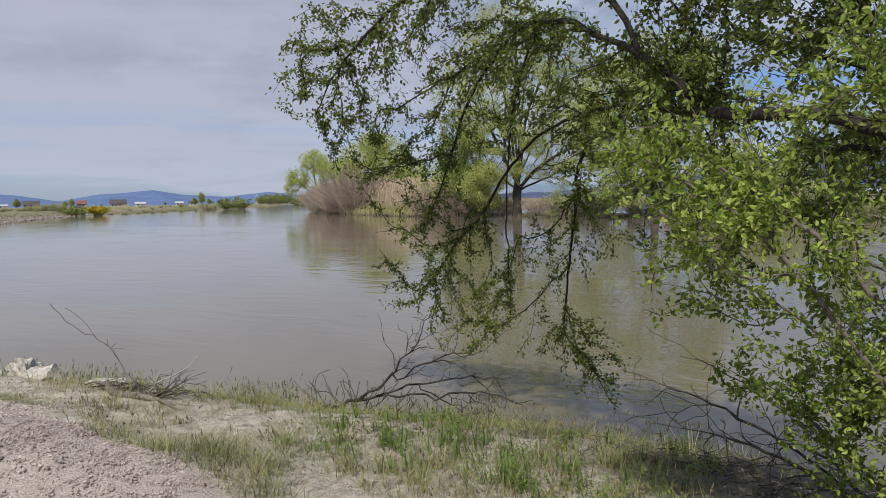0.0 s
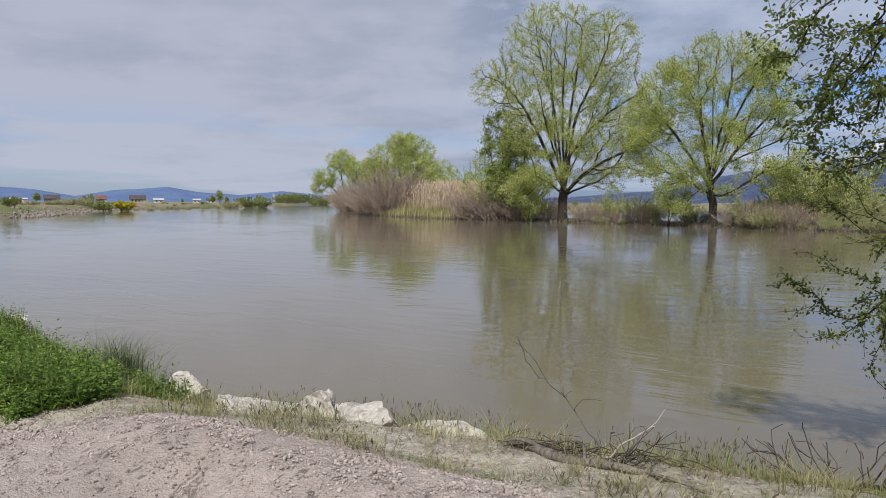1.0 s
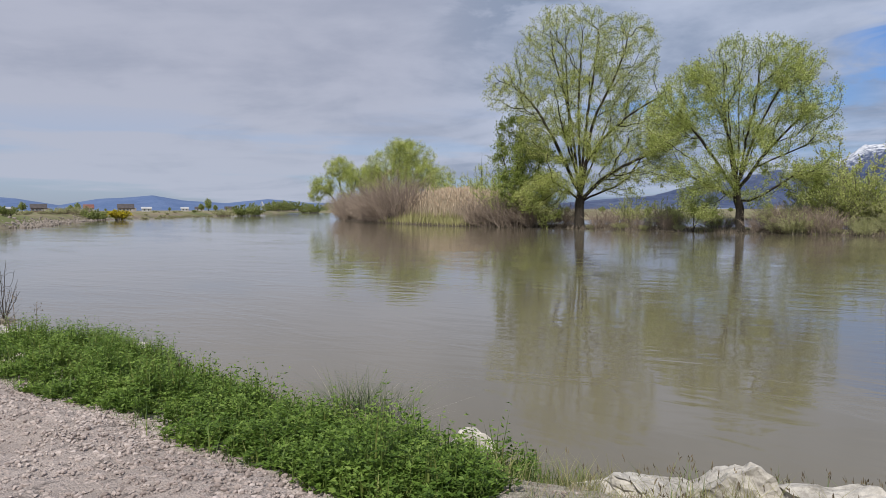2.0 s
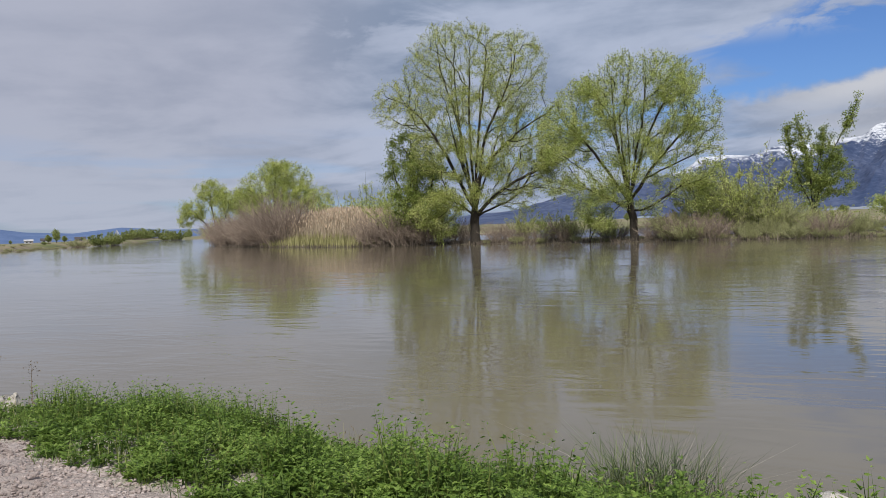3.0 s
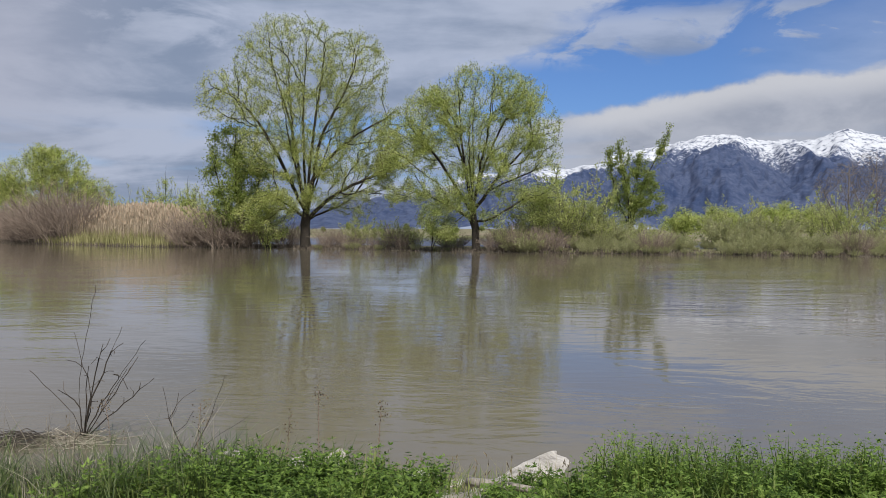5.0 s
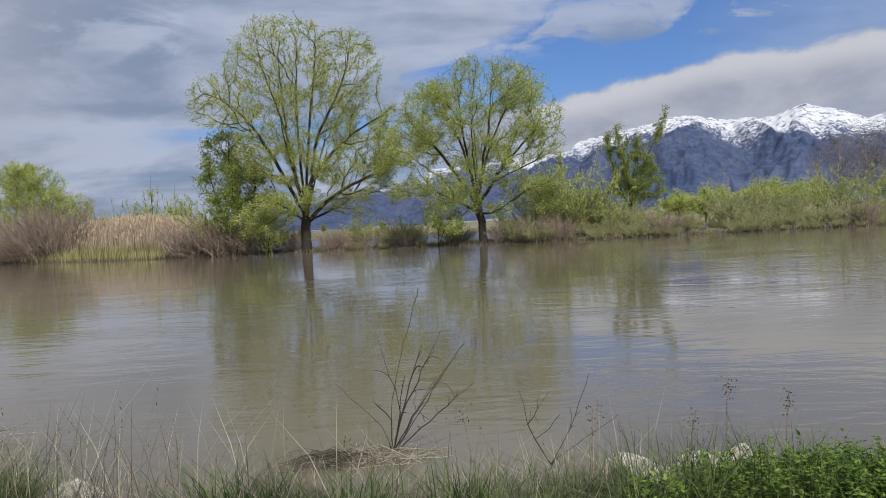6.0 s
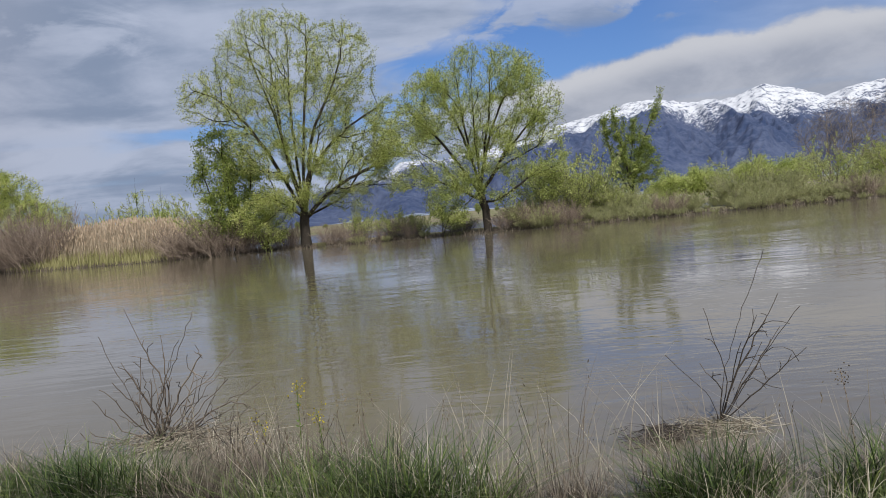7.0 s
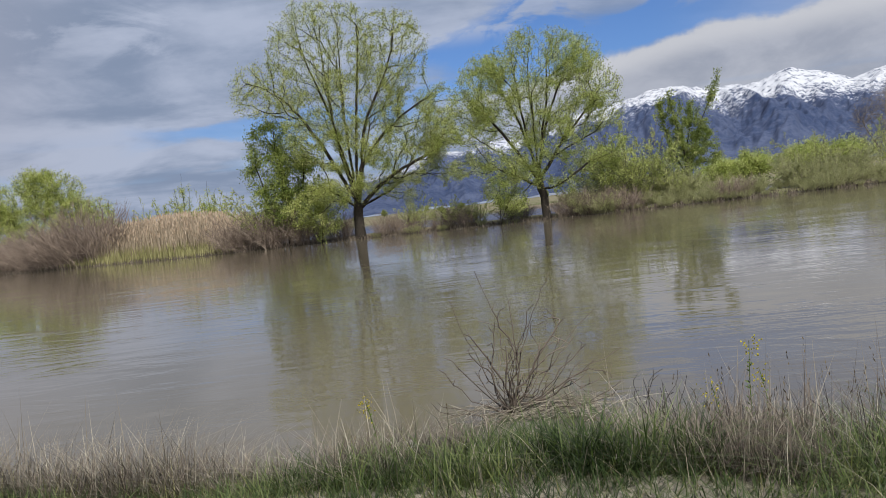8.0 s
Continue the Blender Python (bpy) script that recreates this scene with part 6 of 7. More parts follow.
    grass("short_grass", "low dark green grass covering the bank", x, y, rng.uniform(0.06, 0.18, len(x)), rng, GRASS_DEEP, 0.006, 0.5, 0.6)
    # tall leaning stalks
    stalks = [(-20.75, 4.15, 1.25), (-20.6, 4.2, 1.2), (-20.9, 4.2, 1.1), (-21.5, 4.4, 1.1), (-21.7, 4.45, 1.1), (-22.5, 4.6, 1.0), (-22.7, 4.7, 0.9), (-21.2, 3.95, 1.0), (-21.05, 3.9, 1.1), (-20.2, 4.1, 1.0), (-19.9, 4.2, 1.1), (-19.3, 4.1, 0.9), (-18.9, 4.05, 0.9), (-18.4, 4.0, 0.8),
              (-24.9, 4.6, 0.7), (-24.6, 4.7, 0.8), (-25.2, 4.7, 0.7), (-17.6, 4.0, 0.8), (-23.3, 5.0, 0.8)]
    tufts("dry_stalks", "tall thin leaning dry grass stalks", stalks, rng, GRASS_DRY, 18, 0.85, 0.006, 0.16, 0.22, 0.22)
    tufts("dry_stalks", "tall thin brown seed stalks", stalks, rng, TWIG_DEAD, 9, 0.7, 0.0055, 0.2, 0.2, 0.12, heads=40)
    x, y = spread_out(rng, 5000, -24.6, -17.5, lambda x: 2.8 + 0 * x, lambda x: shore(x) - 0.5)
    keep = rng.random(len(x)) < 0.15 + 0.85 * ease(waves(x, y, 0.6, 13), -0.1, 0.4)
    x, y = x[keep], y[keep]
    grass("short_grass", "short green and yellow grass on the bank", x, y, rng.uniform(0.05, 0.16, len(x)), rng, GRASS_DEEP, 0.005, 0.4, 0.6)


near_plants()


# ---- near bank: dead wood ----
def dead_wood(name, label, category, stems, blobs, tips, seed, step=0.09, tip_radius=0.0022, mat=TWIG_DARK, wobble=0.045, power=2.15, gap=0.0, pull=0.2, leaves=None):
    rng = np.random.default_rng(seed)
    skel = Skeleton(stems, blob_tips(blobs, tips, rng, gap, 2.0, 0.4), step, rng, tip_radius, wobble=wobble, power=power, pull=pull)
    base = np.array(stems[0][0])
    skel.pos[:skel.n] -= base
    top = thing(name, base, label, category)
    part("branch", skel.wood(sides=6, slim=0.005, twig_sides=4), mat, top, smooth=True)
    return top, skel, rng


def fan(base, count, height, spread, seed, lean=(0, 0)):
    rng = np.random.default_rng(seed)
    out = []
    for k in range(count):
        a = k / count * 6.28 + rng.normal(0, 0.3)
        r = spread * rng.uniform(0.25, 1.0)
        h = height * rng.uniform(0.55, 1.0) * (1 - 0.35 * r / spread)
        b = np.array(base)
        e = b + [math.cos(a) * r + lean[0], math.sin(a) * r * 0.6 + lean[1], h]
        m = b + (e - b) * [0.65, 0.65, 0.42] + rng.normal(0, 0.03, 3)
        out.append([b, m, e])
    return out


def drift_heap(name, label, place, size, count, seed, long=0.5):
    """A heap of washed-up stalks and sticks."""
    rng = np.random.default_rng(seed)
    top = thing(name, place, label, "driftwood")
    g = Geo()
    for _ in range(count):
        o = rng.normal(0, 0.5, 3) * size
        o[2] = abs(o[2])
        a = rng.normal(0, 0.7) + (0 if rng.random() < 0.7 else 1.3)
        d = np.array([math.cos(a), math.sin(a), rng.normal(0, 0.16)]) * long * rng.uniform(0.3, 1.0)
        r = rng.uniform(0.0012, 0.0036)
        g.tube([o - d / 2, o + rng.normal(0, 0.02, 3), o + d / 2], [r, r, r * 0.5], 4)
    tagged(part("stick", g, GRASS_DRY if seed % 2 else TWIG_DARK if "dark" in label else TWIG_GREY, top), kind="stuff")
    return top


BARK_LOG = barky("weathered grey log", (0.05, 0.042, 0.035), (0.22, 0.195, 0.17), 16, 0.2, 0.01)


def near_wood():
    b = (-19.24, 5.62, -0.02)
    rods = [((-18.92, 5.3), 1.36, 0.08), ((-18.78, 5.45), 1.0, 0.06), ((-18.6, 5.5), 0.88, 0.05), ((-19.3, 5.6), 0.92, -0.1), ((-18.55, 5.55), 0.55, 0.02), ((-18.95, 5.45), 0.85, 0.02), ((-18.72, 5.6), 0.72, 0.0), ((-19.65, 5.5), 0.6, -0.1), ((-19.08, 5.45), 0.66, 0.0), ((-18.85, 5.65), 0.6, 0.0)]
    dead_wood("dead_shrub", "leafless dark dead shrub with straight rods standing in the shallows", "shrub", [[b, (b[0] * 0.62 + x * 0.38 - c, b[1] * 0.62 + y * 0.38, h * 0.34), (b[0] * 0.3 + x * 0.7 - c * 0.6, b[1] * 0.3 + y * 0.7, h * 0.68), (x, y, h)] for (x, y), h, c in rods],
              [(-19.0, 5.5, 0.5, 0.4, 0.25, 0.36), (-18.88, 5.45, 0.8, 0.2, 0.2, 0.28)], 34, 602, mat=TWIG_DARK, tip_radius=0.0026, step=0.08, wobble=0.07)
    b = (-23.95, 6.25, 0.06)
    rods = [((-23.87, 6.0), 1.2, -0.16), ((-23.27, 6.0), 1.13, 0.12), ((-24.1, 5.95), 1.0, 0.0), ((-22.93, 6.05), 0.8, 0.18), ((-23.03, 6.0), 0.55, 0.0), ((-24.3, 6.0), 0.22, 0.0), ((-23.12, 6.1), 0.6, 0.0), ((-23.42, 6.0), 0.9, 0.1), ((-23.62, 6.1), 0.95, -0.05), ((-24.0, 6.1), 0.75, -0.1), ((-23.2, 5.9), 0.78, 0.1),
            ((-22.75, 6.0), 0.5, 0.1), ((-24.2, 6.05), 0.55, -0.05), ((-23.5, 5.9), 0.7, 0.08), ((-23.75, 5.95), 0.8, 0.1)]
    dead_wood("dead_shrub", "sprawling grey-brown dead shrub on a sandy spit", "shrub", [[b, (b[0] * 0.62 + x * 0.38 - c, b[1] * 0.62 + y * 0.38, h * 0.34), (b[0] * 0.3 + x * 0.7 - c * 0.6, b[1] * 0.3 + y * 0.7, h * 0.68), (x, y, h)] for (x, y), h, c in [((q[0] - 0.25, q[1] + 0.2), k * 1.08, c) for q, k, c in rods]] + fan(b, 16, 0.75, 0.75, 611, (0.15, 0)) + fan(b, 10, 0.3, 0.9, 613, (0.2, -0.1)),
              [(-23.9, 6.2, 0.55, 0.6, 0.3, 0.5), (-23.65, 6.1, 0.25, 0.7, 0.3, 0.2)], 120, 612, mat=TWIG_DEAD, tip_radius=0.0030, step=0.08, wobble=0.16)
    b = (-22.9, 5.3, 0.1)
    dead_wood("dead_shrub", "small dry twiggy clump at the waterline", "shrub", fan(b, 12, 0.5, 0.3, 621), [(-22.9, 5.3, 0.35, 0.25, 0.2, 0.25)], 40, 622, tip_radius=0.0018)
    b = (-18.0, 5.0, 0.05)
    dead_wood("dead_shrub", "thin leafless stems beside the boulders", "shrub", [[b, (-17.85, 5.0, 0.3), (-17.7, 5.0, 0.7)], [b, (-18.15, 5, 0.35), (-18.2, 5, 0.6)], [b, (-17.8, 5, 0.2), (-17.5, 5, 0.4)]], [(-17.9, 5.0, 0.4, 0.3, 0.2, 0.2)], 12, 632, tip_radius=0.002)
    drift_heap("drift_heap", "washed-up dry stalks round the dead shrub", (-19.3, 5.5, 0.0), np.array([0.36, 0.16, 0.03]), 150, 641, 0.7)
    drift_heap("drift_heap", "raft of dark flood debris caught by the dead shrub", (-19.75, 5.35, 0.02), np.array([0.3, 0.22, 0.05]), 160, 650, 0.35)
    drift_heap("drift_heap", "washed-up twigs round the dead shrub", (-23.75, 6.3, 0.06), np.array([0.55, 0.25, 0.06]), 260, 643, 0.7)
    drift_heap("drift_heap", "flood debris of dark twigs by the log", (-5.0, 3.42, 0.46), np.array([0.3, 0.1, 0.02]), 70, 644, 0.25)
    drift_heap("drift_heap", "flood debris of dark twigs by the log", (-4.55, 3.5, 0.45), np.array([0.25, 0.1, 0.02]), 45, 654, 0.25)
    drift_heap("drift_heap", "floating twigs and reeds in the shallows", (-2.6, 5.25, 0.0), np.array([0.4, 0.15, 0.02]), 80, 646, 0.4)
    drift_heap("drift_heap", "drowned twigs at the foot of the bush", (-0.8, 4.95, 0.05), np.array([0.6, 0.25, 0.07]), 130, 648, 0.6)
    drift_heap("drift_heap", "dark matted twigs along the waterline", (-3.7, 4.35, 0.17), np.array([0.4, 0.14, 0.04]), 200, 664, 0.35)
    drift_heap("drift_heap", "dark matted twigs under the fallen branch", (-2.9, 4.55, 0.17), np.array([0.45, 0.16, 0.05]), 240, 666, 0.4)
    drift_heap("drift_heap", "dark flood debris on the mud beside the bush", (-0.95, 4.0, 0.43), np.array([0.5, 0.28, 0.02]), 190, 658, 0.16)
    drift_heap("drift_heap", "dark flood debris on the mud under the elm", (-0.25, 3.85, 0.45), np.array([0.45, 0.28, 0.02]), 170, 660, 0.2)
    drift_heap("drift_heap", "dark flood debris at the edge of the mud", (-1.75, 4.1, 0.38), np.array([0.25, 0.15, 0.02]), 120, 662, 0.25)
    # log at the edge of the sandy stretch
    log = thing("driftwood_log", (-4.8, 3.35, 0.45), "weathered grey driftwood log lying on the sandy bank", "log")
    g = Geo()
    line = smooth_line([(-0.55, 0.08, -0.02), (-0.4, 0.02, 0.01), (-0.1, -0.06, 0.0), (0.15, -0.05, 0.02), (0.42, -0.02, 0.0), (0.7, 0.08, -0.03)], 0.05)
    g.tube(line, np.interp(np.linspace(0, 1, len(line)), [0, 0.08, 0.35, 0.6, 1], [0.012, 0.034, 0.030, 0.022, 0.006]) * (1 + 0.16 * np.sin(np.arange(len(line)) * 2.1)), 8)
    part("trunk", g, BARK_LOG, log, smooth=True)
    for pts, r in (([(-0.3, 0, 0.02), (-0.38, -0.06, 0.06), (-0.5, -0.08, 0.03)], 0.014), ([(0.0, -0.05, 0.02), (-0.05, 0.05, 0.06), (-0.16, 0.12, 0.05)], 0.012), ([(0.3, -0.03, 0.02), (0.5, -0.1, 0.03), (0.72, -0.1, -0.01)], 0.010)):
        g = Geo()
        line = smooth_line(pts, 0.03)
        g.tube(line, np.linspace(r, r * 0.4, len(line)), 6)
        part("root", g, BARK_LOG, log, smooth=True)
    dead_wood("bare_stick", "bleached bent stick rising from the log", "branch", [[(-4.7, 3.4, 0.45), (-4.66, 3.45, 0.53), (-4.56, 3.6, 0.6), (-4.5, 3.7, 0.7)]], [(-4.55, 3.6, 0.62, 0.03, 0.03, 0.03)], 2, 653, step=0.04, tip_radius=0.003, mat=BARK_DEAD, power=1.6)
    dead_wood("bare_stick", "long thin forked bare twig rising from the log", "branch", [[(-4.72, 3.38, 0.44), (-4.74, 3.3, 0.58), (-4.84, 3.25, 0.74), (-4.95, 3.18, 0.88), (-4.97, 3.0, 1.0), (-4.96, 2.85, 1.18)], [(-4.95, 3.18, 0.88), (-5.0, 3.12, 1.0), (-5.08, 3.02, 1.12)], [(-4.84, 3.25, 0.74), (-4.76, 3.2, 0.82), (-4.66, 3.2, 0.83)]],
              [(-4.9, 3.2, 0.85, 0.08, 0.08, 0.08)], 3, 651, step=0.05, tip_radius=0.0020, mat=TWIG_GREY, wobble=0.1)
    b = (-4.66, 3.45, 0.42)
    dead_wood("dead_shrub", "tangle of thin dead twigs behind the log", "shrub", fan(b, 9, 0.3, 0.32, 655, (0.1, 0.1)), [(-4.55, 3.6, 0.52, 0.3, 0.2, 0.1)], 24, 656, tip_radius=0.0017)
    dead_wood("fallen_branch", "fallen dead branch with dark forked limbs lying into the water", "branch",
              [[(-3.95, 3.95, 0.30), (-3.55, 4.12, 0.33), (-3.25, 4.45, 0.43), (-2.85, 4.65, 0.52), (-2.38, 4.85, 0.56)], [(-3.4, 4.3, 0.38), (-3.15, 4.4, 0.62), (-2.95, 4.42, 0.88), (-2.85, 4.45, 1.02)], [(-3.3, 4.4, 0.42), (-3.0, 4.55, 0.4), (-2.55, 4.7, 0.44)],
               [(-3.2, 4.42, 0.5), (-2.9, 4.5, 0.7), (-2.5, 4.6, 0.78), (-2.3, 4.65, 0.95)], [(-3.05, 4.5, 0.48), (-2.8, 4.72, 0.3), (-2.55, 4.85, 0.12)], [(-3.15, 4.4, 0.62), (-3.3, 4.42, 0.85), (-3.35, 4.45, 1.0)]],
              [(-2.9, 4.5, 0.75, 0.45, 0.2, 0.3), (-2.6, 4.7, 0.4, 0.4, 0.2, 0.25)], 190, 661, step=0.07, tip_radius=0.0018, mat=BARK_DARK, wobble=0.2, power=2.3)
    b = (-3.75, 4.6, 0.1)
    dead_wood("dead_shrub", "low tangle of thin dark twigs with seed heads at the waterline", "shrub", fan(b, 14, 0.45, 0.6, 671), [(-3.8, 4.6, 0.3, 0.6, 0.3, 0.2)], 70, 672, tip_radius=0.0028)
    dead_wood("driftwood_stick", "bleached broken stick among the weeds", "branch", [[(-15.75, 3.85, 0.34), (-15.55, 3.75, 0.36), (-15.3, 3.66, 0.36)]], [(-15.5, 3.7, 0.36, 0.02, 0.02, 0.02)], 1, 681, tip_radius=0.02, mat=BARK_DEAD)
    # tall flowering and seed stalks
    rng = np.random.default_rng(33)
    for x, y, h, bloom in ((-22.4, 5.0, 0.72, True), (-22.6, 4.95, 0.45, True), (-22.25, 5.05, 0.5, True), (-16.86, 4.62, 0.66, False), (-17.1, 4.65, 0.45, False), (-18.55, 4.9, 0.8, False), (-17.75, 4.6, 0.55, False), (-16.45, 4.7, 0.55, False), (-24.9, 5.2, 0.5, True)):
        z = ground_at(x, y)
        top = thing("flowering_stalk" if bloom else "seed_stalk", (x, y, z), "upright green stalk with small yellow flowers" if bloom else "upright brown seed stalk by the water", "weed")
        g, l, f = Geo(), Geo(), Geo()
        side = rng.normal(0, 0.05, 2)
        line = np.array([(side[0] * t * t, side[1] * t * t, h * t) for t in np.linspace(0, 1, 7)])
        g.tube(line, np.linspace(0.005, 0.002, 7), 5)
        n = 34
        t = rng.uniform(0.1, 0.95, n)
        p = np.stack([side[0] * t * t, side[1] * t * t, h * t], 1)
        l.leaves(p, rng.normal(0, 1, (n, 3)) * [1, 1, 0.3] + [0, 0, 0.7], rng.normal(0, 1, (n, 3)) + [0, 0, 1], (0.075 if bloom else 0.03) * (1.1 - t), 0.014)
        m = 46
        q = line[-1] + rng.normal(0, 0.035, (m, 3)) - np.abs(rng.normal(0, 0.06, (m, 1))) * [0, 0, 1]
        f.leaves(q, rng.normal(0, 1, (m, 3)), rng.normal(0, 1, (m, 3)), 0.016, 0.014)
        part("stalk", g, GRASS_GREEN if bloom else TWIG_BROWN, top)
        tagged(part("stalk_leaf", l, LEAF_WEED if bloom else GRASS_HEAD, top), kind="stuff")
        tagged(part("blossom" if bloom else "seed_head", f, LEAF_YELLOW if bloom else GRASS_HEAD, top), kind="stuff")


near_wood()


# ---- the tree and the bush over the water ----
def overhang():
    tree("elm_tree", (0.6, 3.2, 0.0), "elm on the bank with long drooping leafy branches over the river", "tree",
         [[(0.25, -0.05, 0.3), (0.2, 0, 1.0), (-0.05, 0.05, 1.7), (-0.75, 0.2, 2.12), (-1.1, 0.4, 2.18), (-1.49, 0.8, 2.27), (-2.12, 1.4, 2.4), (-2.62, 1.8, 2.4), (-3.03, 2.05, 2.29), (-3.39, 2.25, 2.06), (-3.63, 2.3, 1.74), (-3.95, 2.35, 1.46), (-4.4, 2.4, 0.95)],
          [(-1.41, 0.7, 2.27), (-1.69, 0.55, 2.54), (-1.93, 0.7, 2.67), (-2.25, 0.9, 2.85), (-2.53, 1.1, 2.93), (-2.81, 1.3, 2.92), (-3.08, 1.5, 2.8), (-3.37, 1.7, 2.61), (-3.54, 1.8, 2.42), (-3.86, 2.0, 1.96), (-4.25, 2.2, 1.47)],
          [(-1.69, 0.55, 2.54), (-1.85, 0.6, 2.82), (-2.16, 0.7, 3.09), (-2.74, 0.8, 3.25), (-3.45, 0.9, 3.12), (-4.05, 1.0, 2.8), (-4.33, 1.05, 2.51)],
          [(-2.07, 1.4, 2.37), (-2.54, 1.8, 2.12), (-2.76, 2.2, 1.8), (-2.97, 2.5, 1.15), (-3.04, 2.6, 0.71), (-2.84, 2.6, 0.49), (-2.6, 2.6, 0.12)],
          [(-0.05, 0.05, 1.7), (-0.3, 0, 2.4), (-0.64, 0.1, 2.9), (-1.3, 0.3, 3.3)], [(-0.5, 0.05, 2.75), (-0.77, 0.3, 2.54), (-0.89, 0.5, 2.47), (-1.03, 0.7, 2.34)],
          [(0.15, 0, 1.3), (0.4, 0.1, 2.4), (0.3, -0.3, 3.4)], [(0.4, 0.1, 2.4), (-0.1, -0.4, 3.3), (-0.8, -0.7, 3.9)], [(-2.53, 1.1, 2.93), (-2.9, 1.5, 2.5), (-3.2, 1.9, 1.9), (-3.35, 2.2, 1.3), (-3.45, 2.4, 0.8)],
          [(-1.9, 1.2, 2.36), (-2.0, 1.7, 2.0), (-2.2, 2.1, 1.6), (-2.2, 2.3, 1.2)]],
         [(-4.04, 1.0, 2.95, 0.5, 0.38, 0.39), (-3.61, 1.1, 3.0, 0.56, 0.44, 0.42), (-3.1, 1.2, 2.95, 0.62, 0.5, 0.45), (-4.25, 2.05, 2.05, 0.53, 0.45, 0.65), (-4.5, 2.3, 1.4, 0.53, 0.44, 0.59), (-3.85, 2.4, 1.25, 0.56, 0.44, 0.59), (-4.45, 1.35, 2.85, 0.5, 0.44, 0.55),
          (-4.35, 1.7, 2.5, 0.53, 0.44, 0.52), (-3.41, 2.5, 0.85, 0.38, 0.38, 0.39), (-3.36, 1.8, 2.5, 0.56, 0.5, 0.52), (-2.56, 1.4, 2.6, 0.62, 0.56, 0.52), (-1.99, 1.1, 2.7, 0.62, 0.56, 0.55), (-1.49, 1.0, 2.7, 0.62, 0.62, 0.59), (-1.0, 0.8, 2.6, 0.62, 0.62, 0.59),
          (-2.33, 2.0, 1.95, 0.56, 0.5, 0.52), (-1.69, 1.8, 1.85, 0.62, 0.5, 0.52), (-2.79, 2.6, 0.5, 0.38, 0.31, 0.39), (-2.95, 2.4, 1.5, 0.44, 0.38, 0.45), (-0.6, 0.6, 2.6, 0.62, 0.62, 0.65), (-2.2, 0.8, 3.2, 1.12, 0.62, 0.45), (-1.0, 0.5, 3.2, 1.12, 0.75, 0.52),
          # the blob at z 4.1 is unseen crown, added overhead to shade the limbs
          (-1.1, 1.4, 1.7, 0.62, 0.62, 0.65), (-0.3, 0.3, 2.3, 0.75, 0.5, 0.65), (-0.9, 0.35, 2.25, 0.62, 0.44, 0.45), (-1.6, 0.6, 2.3, 0.62, 0.38, 0.39), (-0.9, -0.8, 4.1, 1.5, 0.75, 0.52), (-3.9, 2.3, 0.8, 0.44, 0.38, 0.39)],
         4200, 701, step=0.09, tip_radius=0.0018, per_tip=14, oval=True, spread=0.020, leaf=(0.029, 0.017), bark=BARK_BLACK, leaves=LEAF_NEAR, gap=0.24, grain=1.6, flare=0.3, back=4, droop=0.35, sag=0.15, power=2.55, slim=0.005, pull=0.2)
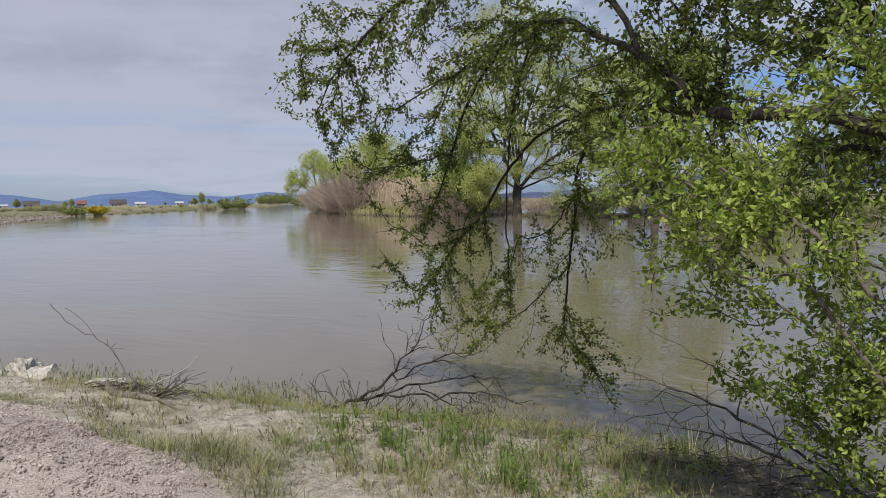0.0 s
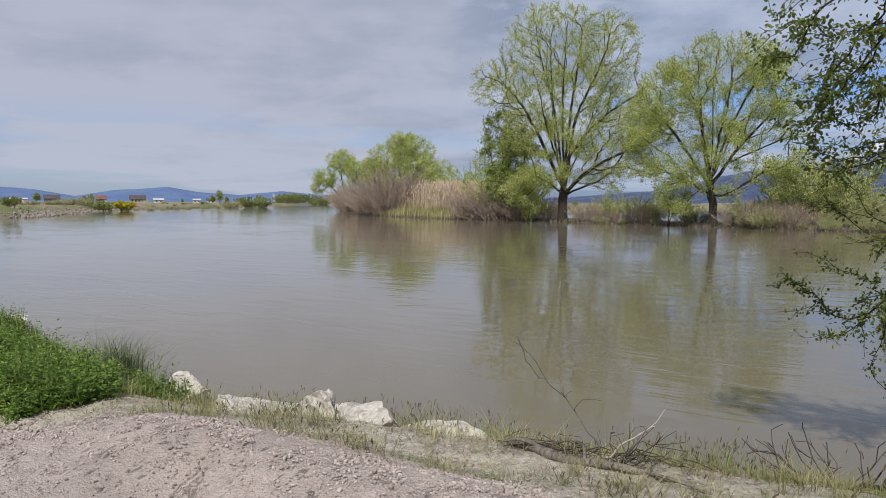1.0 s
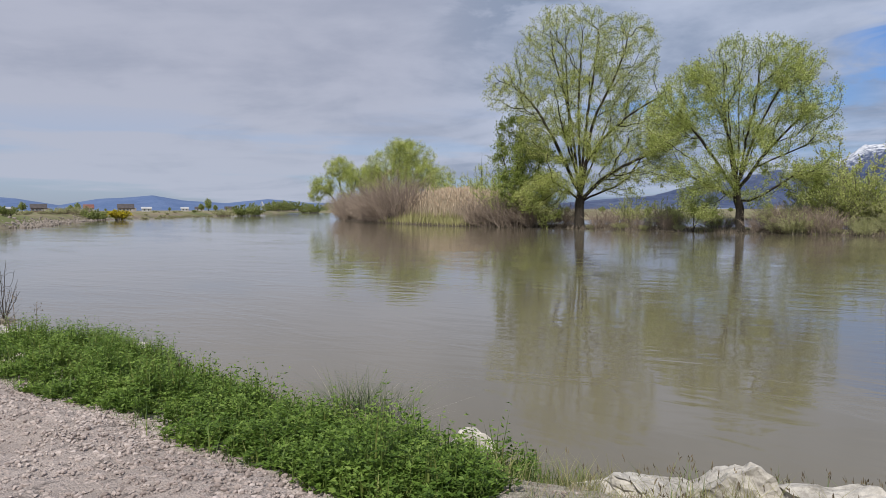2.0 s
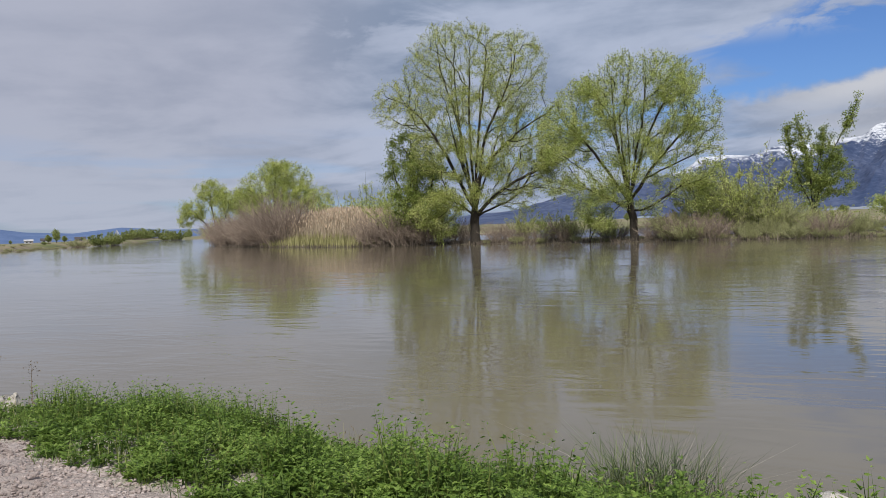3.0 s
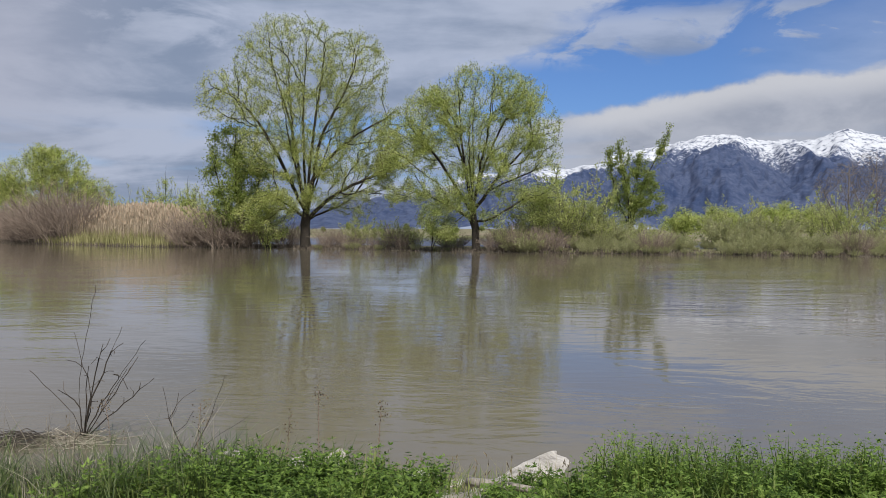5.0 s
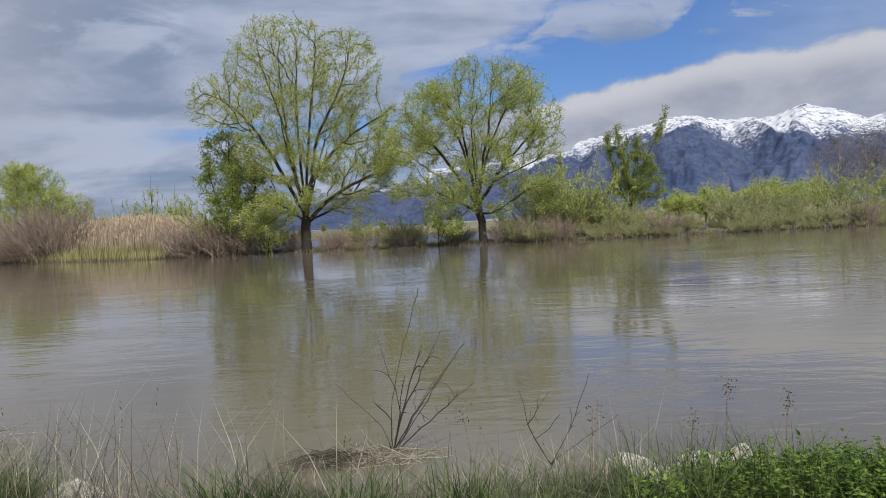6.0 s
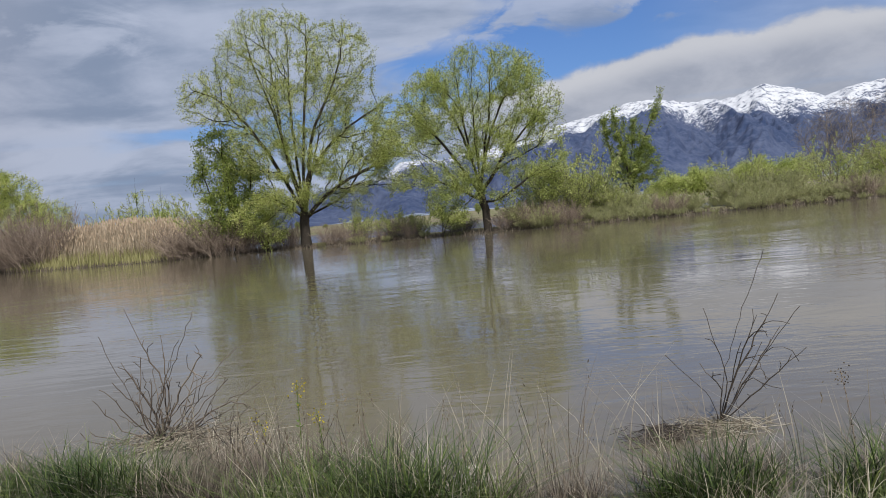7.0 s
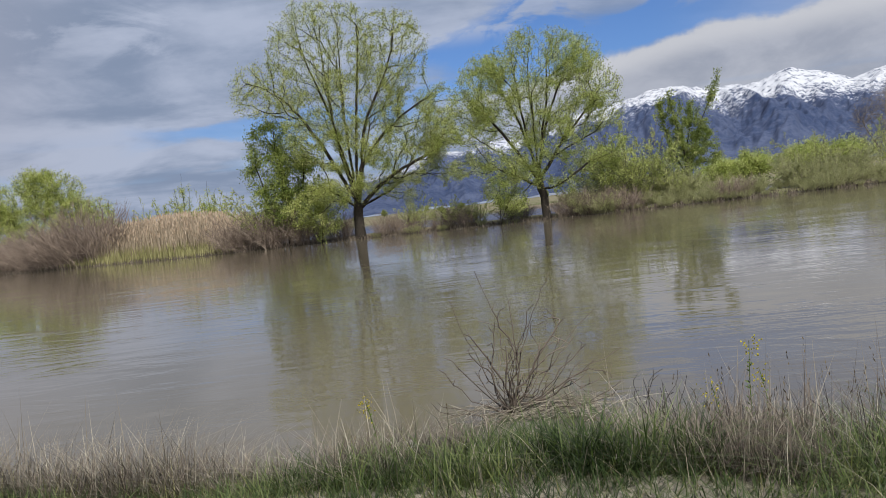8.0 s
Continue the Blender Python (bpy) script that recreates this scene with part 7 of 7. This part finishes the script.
    tree("leafy_bush", (0.42, 2.92, 0.38), "bright green leafy bush on the bank beside the gravel", "bush",
         [[(0.1, 0, -0.1), (-0.15, -0.05, 0.5), (-0.4, -0.15, 1.1), (-0.8, -0.25, 1.5), (-1.15, -0.4, 1.75)], [(0.1, 0, 0), (-0.3, 0.05, 0.35), (-0.7, 0.2, 0.65), (-1.1, 0.35, 0.8)], [(0.1, 0, 0), (0.05, -0.1, 0.8), (-0.2, -0.2, 1.4), (-0.45, -0.3, 1.85)],
          [(0.1, 0, 0), (0.3, 0, 0.8), (0.4, 0, 1.6)], [(0.1, 0, 0), (-0.2, 0.1, 0.5), (-0.6, 0.1, 0.95), (-1.0, 0.1, 1.2)], [(0.1, 0, 0.1), (-0.25, 0.1, 0.25), (-0.7, 0.2, 0.45)], [(0.1, 0, 0), (-0.3, -0.1, 0.7), (-0.7, -0.3, 1.3), (-1.05, -0.55, 1.6)]],
         [(-1.15, -0.4, 1.72, 0.25, 0.2, 0.18), (-1.0, -0.3, 1.5, 0.35, 0.3, 0.25), (-1.0, 0.0, 1.25, 0.3, 0.3, 0.3), (-0.63, -0.2, 1.5, 0.4, 0.4, 0.4), (-0.5, 0, 1.2, 0.45, 0.4, 0.5), (-0.4, 0.1, 0.8, 0.35, 0.35, 0.3), (-0.1, 0.1, 0.5, 0.35, 0.35, 0.3), (-0.1, 0.35, 0.6, 0.25, 0.25, 0.45),
          (-0.4, -0.2, 1.9, 0.4, 0.35, 0.4), (0.1, 0, 1.3, 0.5, 0.45, 0.8), (-0.45, 0.25, 0.5, 0.4, 0.35, 0.4), (-0.2, 0.1, 0.75, 0.4, 0.4, 0.4), (-0.05, 0.3, 0.35, 0.5, 0.4, 0.45), (-0.7, 0.3, 0.75, 0.35, 0.3, 0.2)],
         2100, 711, step=0.07, tip_radius=0.0013, per_tip=11, oval=True, spread=0.020, leaf=(0.025, 0.0155), bark=BARK_GREY, leaves=LEAF_BUSH, gap=0.26, grain=2.8, back=4, droop=0.1, slim=0.005)
    b = (0.05, 3.55, 0.42)
    dead_wood("dead_shrub", "bare dark twigs spreading low from under the bush", "shrub", [[b, (-0.35, 3.6, 0.72), (-0.8, 3.75, 0.86), (-1.25, 3.9, 0.92)], [b, (-0.3, 3.65, 0.62), (-0.75, 3.85, 0.66), (-1.15, 4.05, 0.6)], [b, (-0.3, 3.5, 0.85), (-0.7, 3.6, 1.06), (-1.05, 3.7, 1.2)], [b, (-0.2, 3.8, 0.6), (-0.5, 4.1, 0.62), (-0.85, 4.4, 0.5)]],
              [(-0.8, 3.8, 0.85, 0.5, 0.3, 0.25), (-0.5, 3.9, 0.6, 0.5, 0.3, 0.2)], 120, 717, step=0.07, tip_radius=0.0017, wobble=0.08)


overhang()
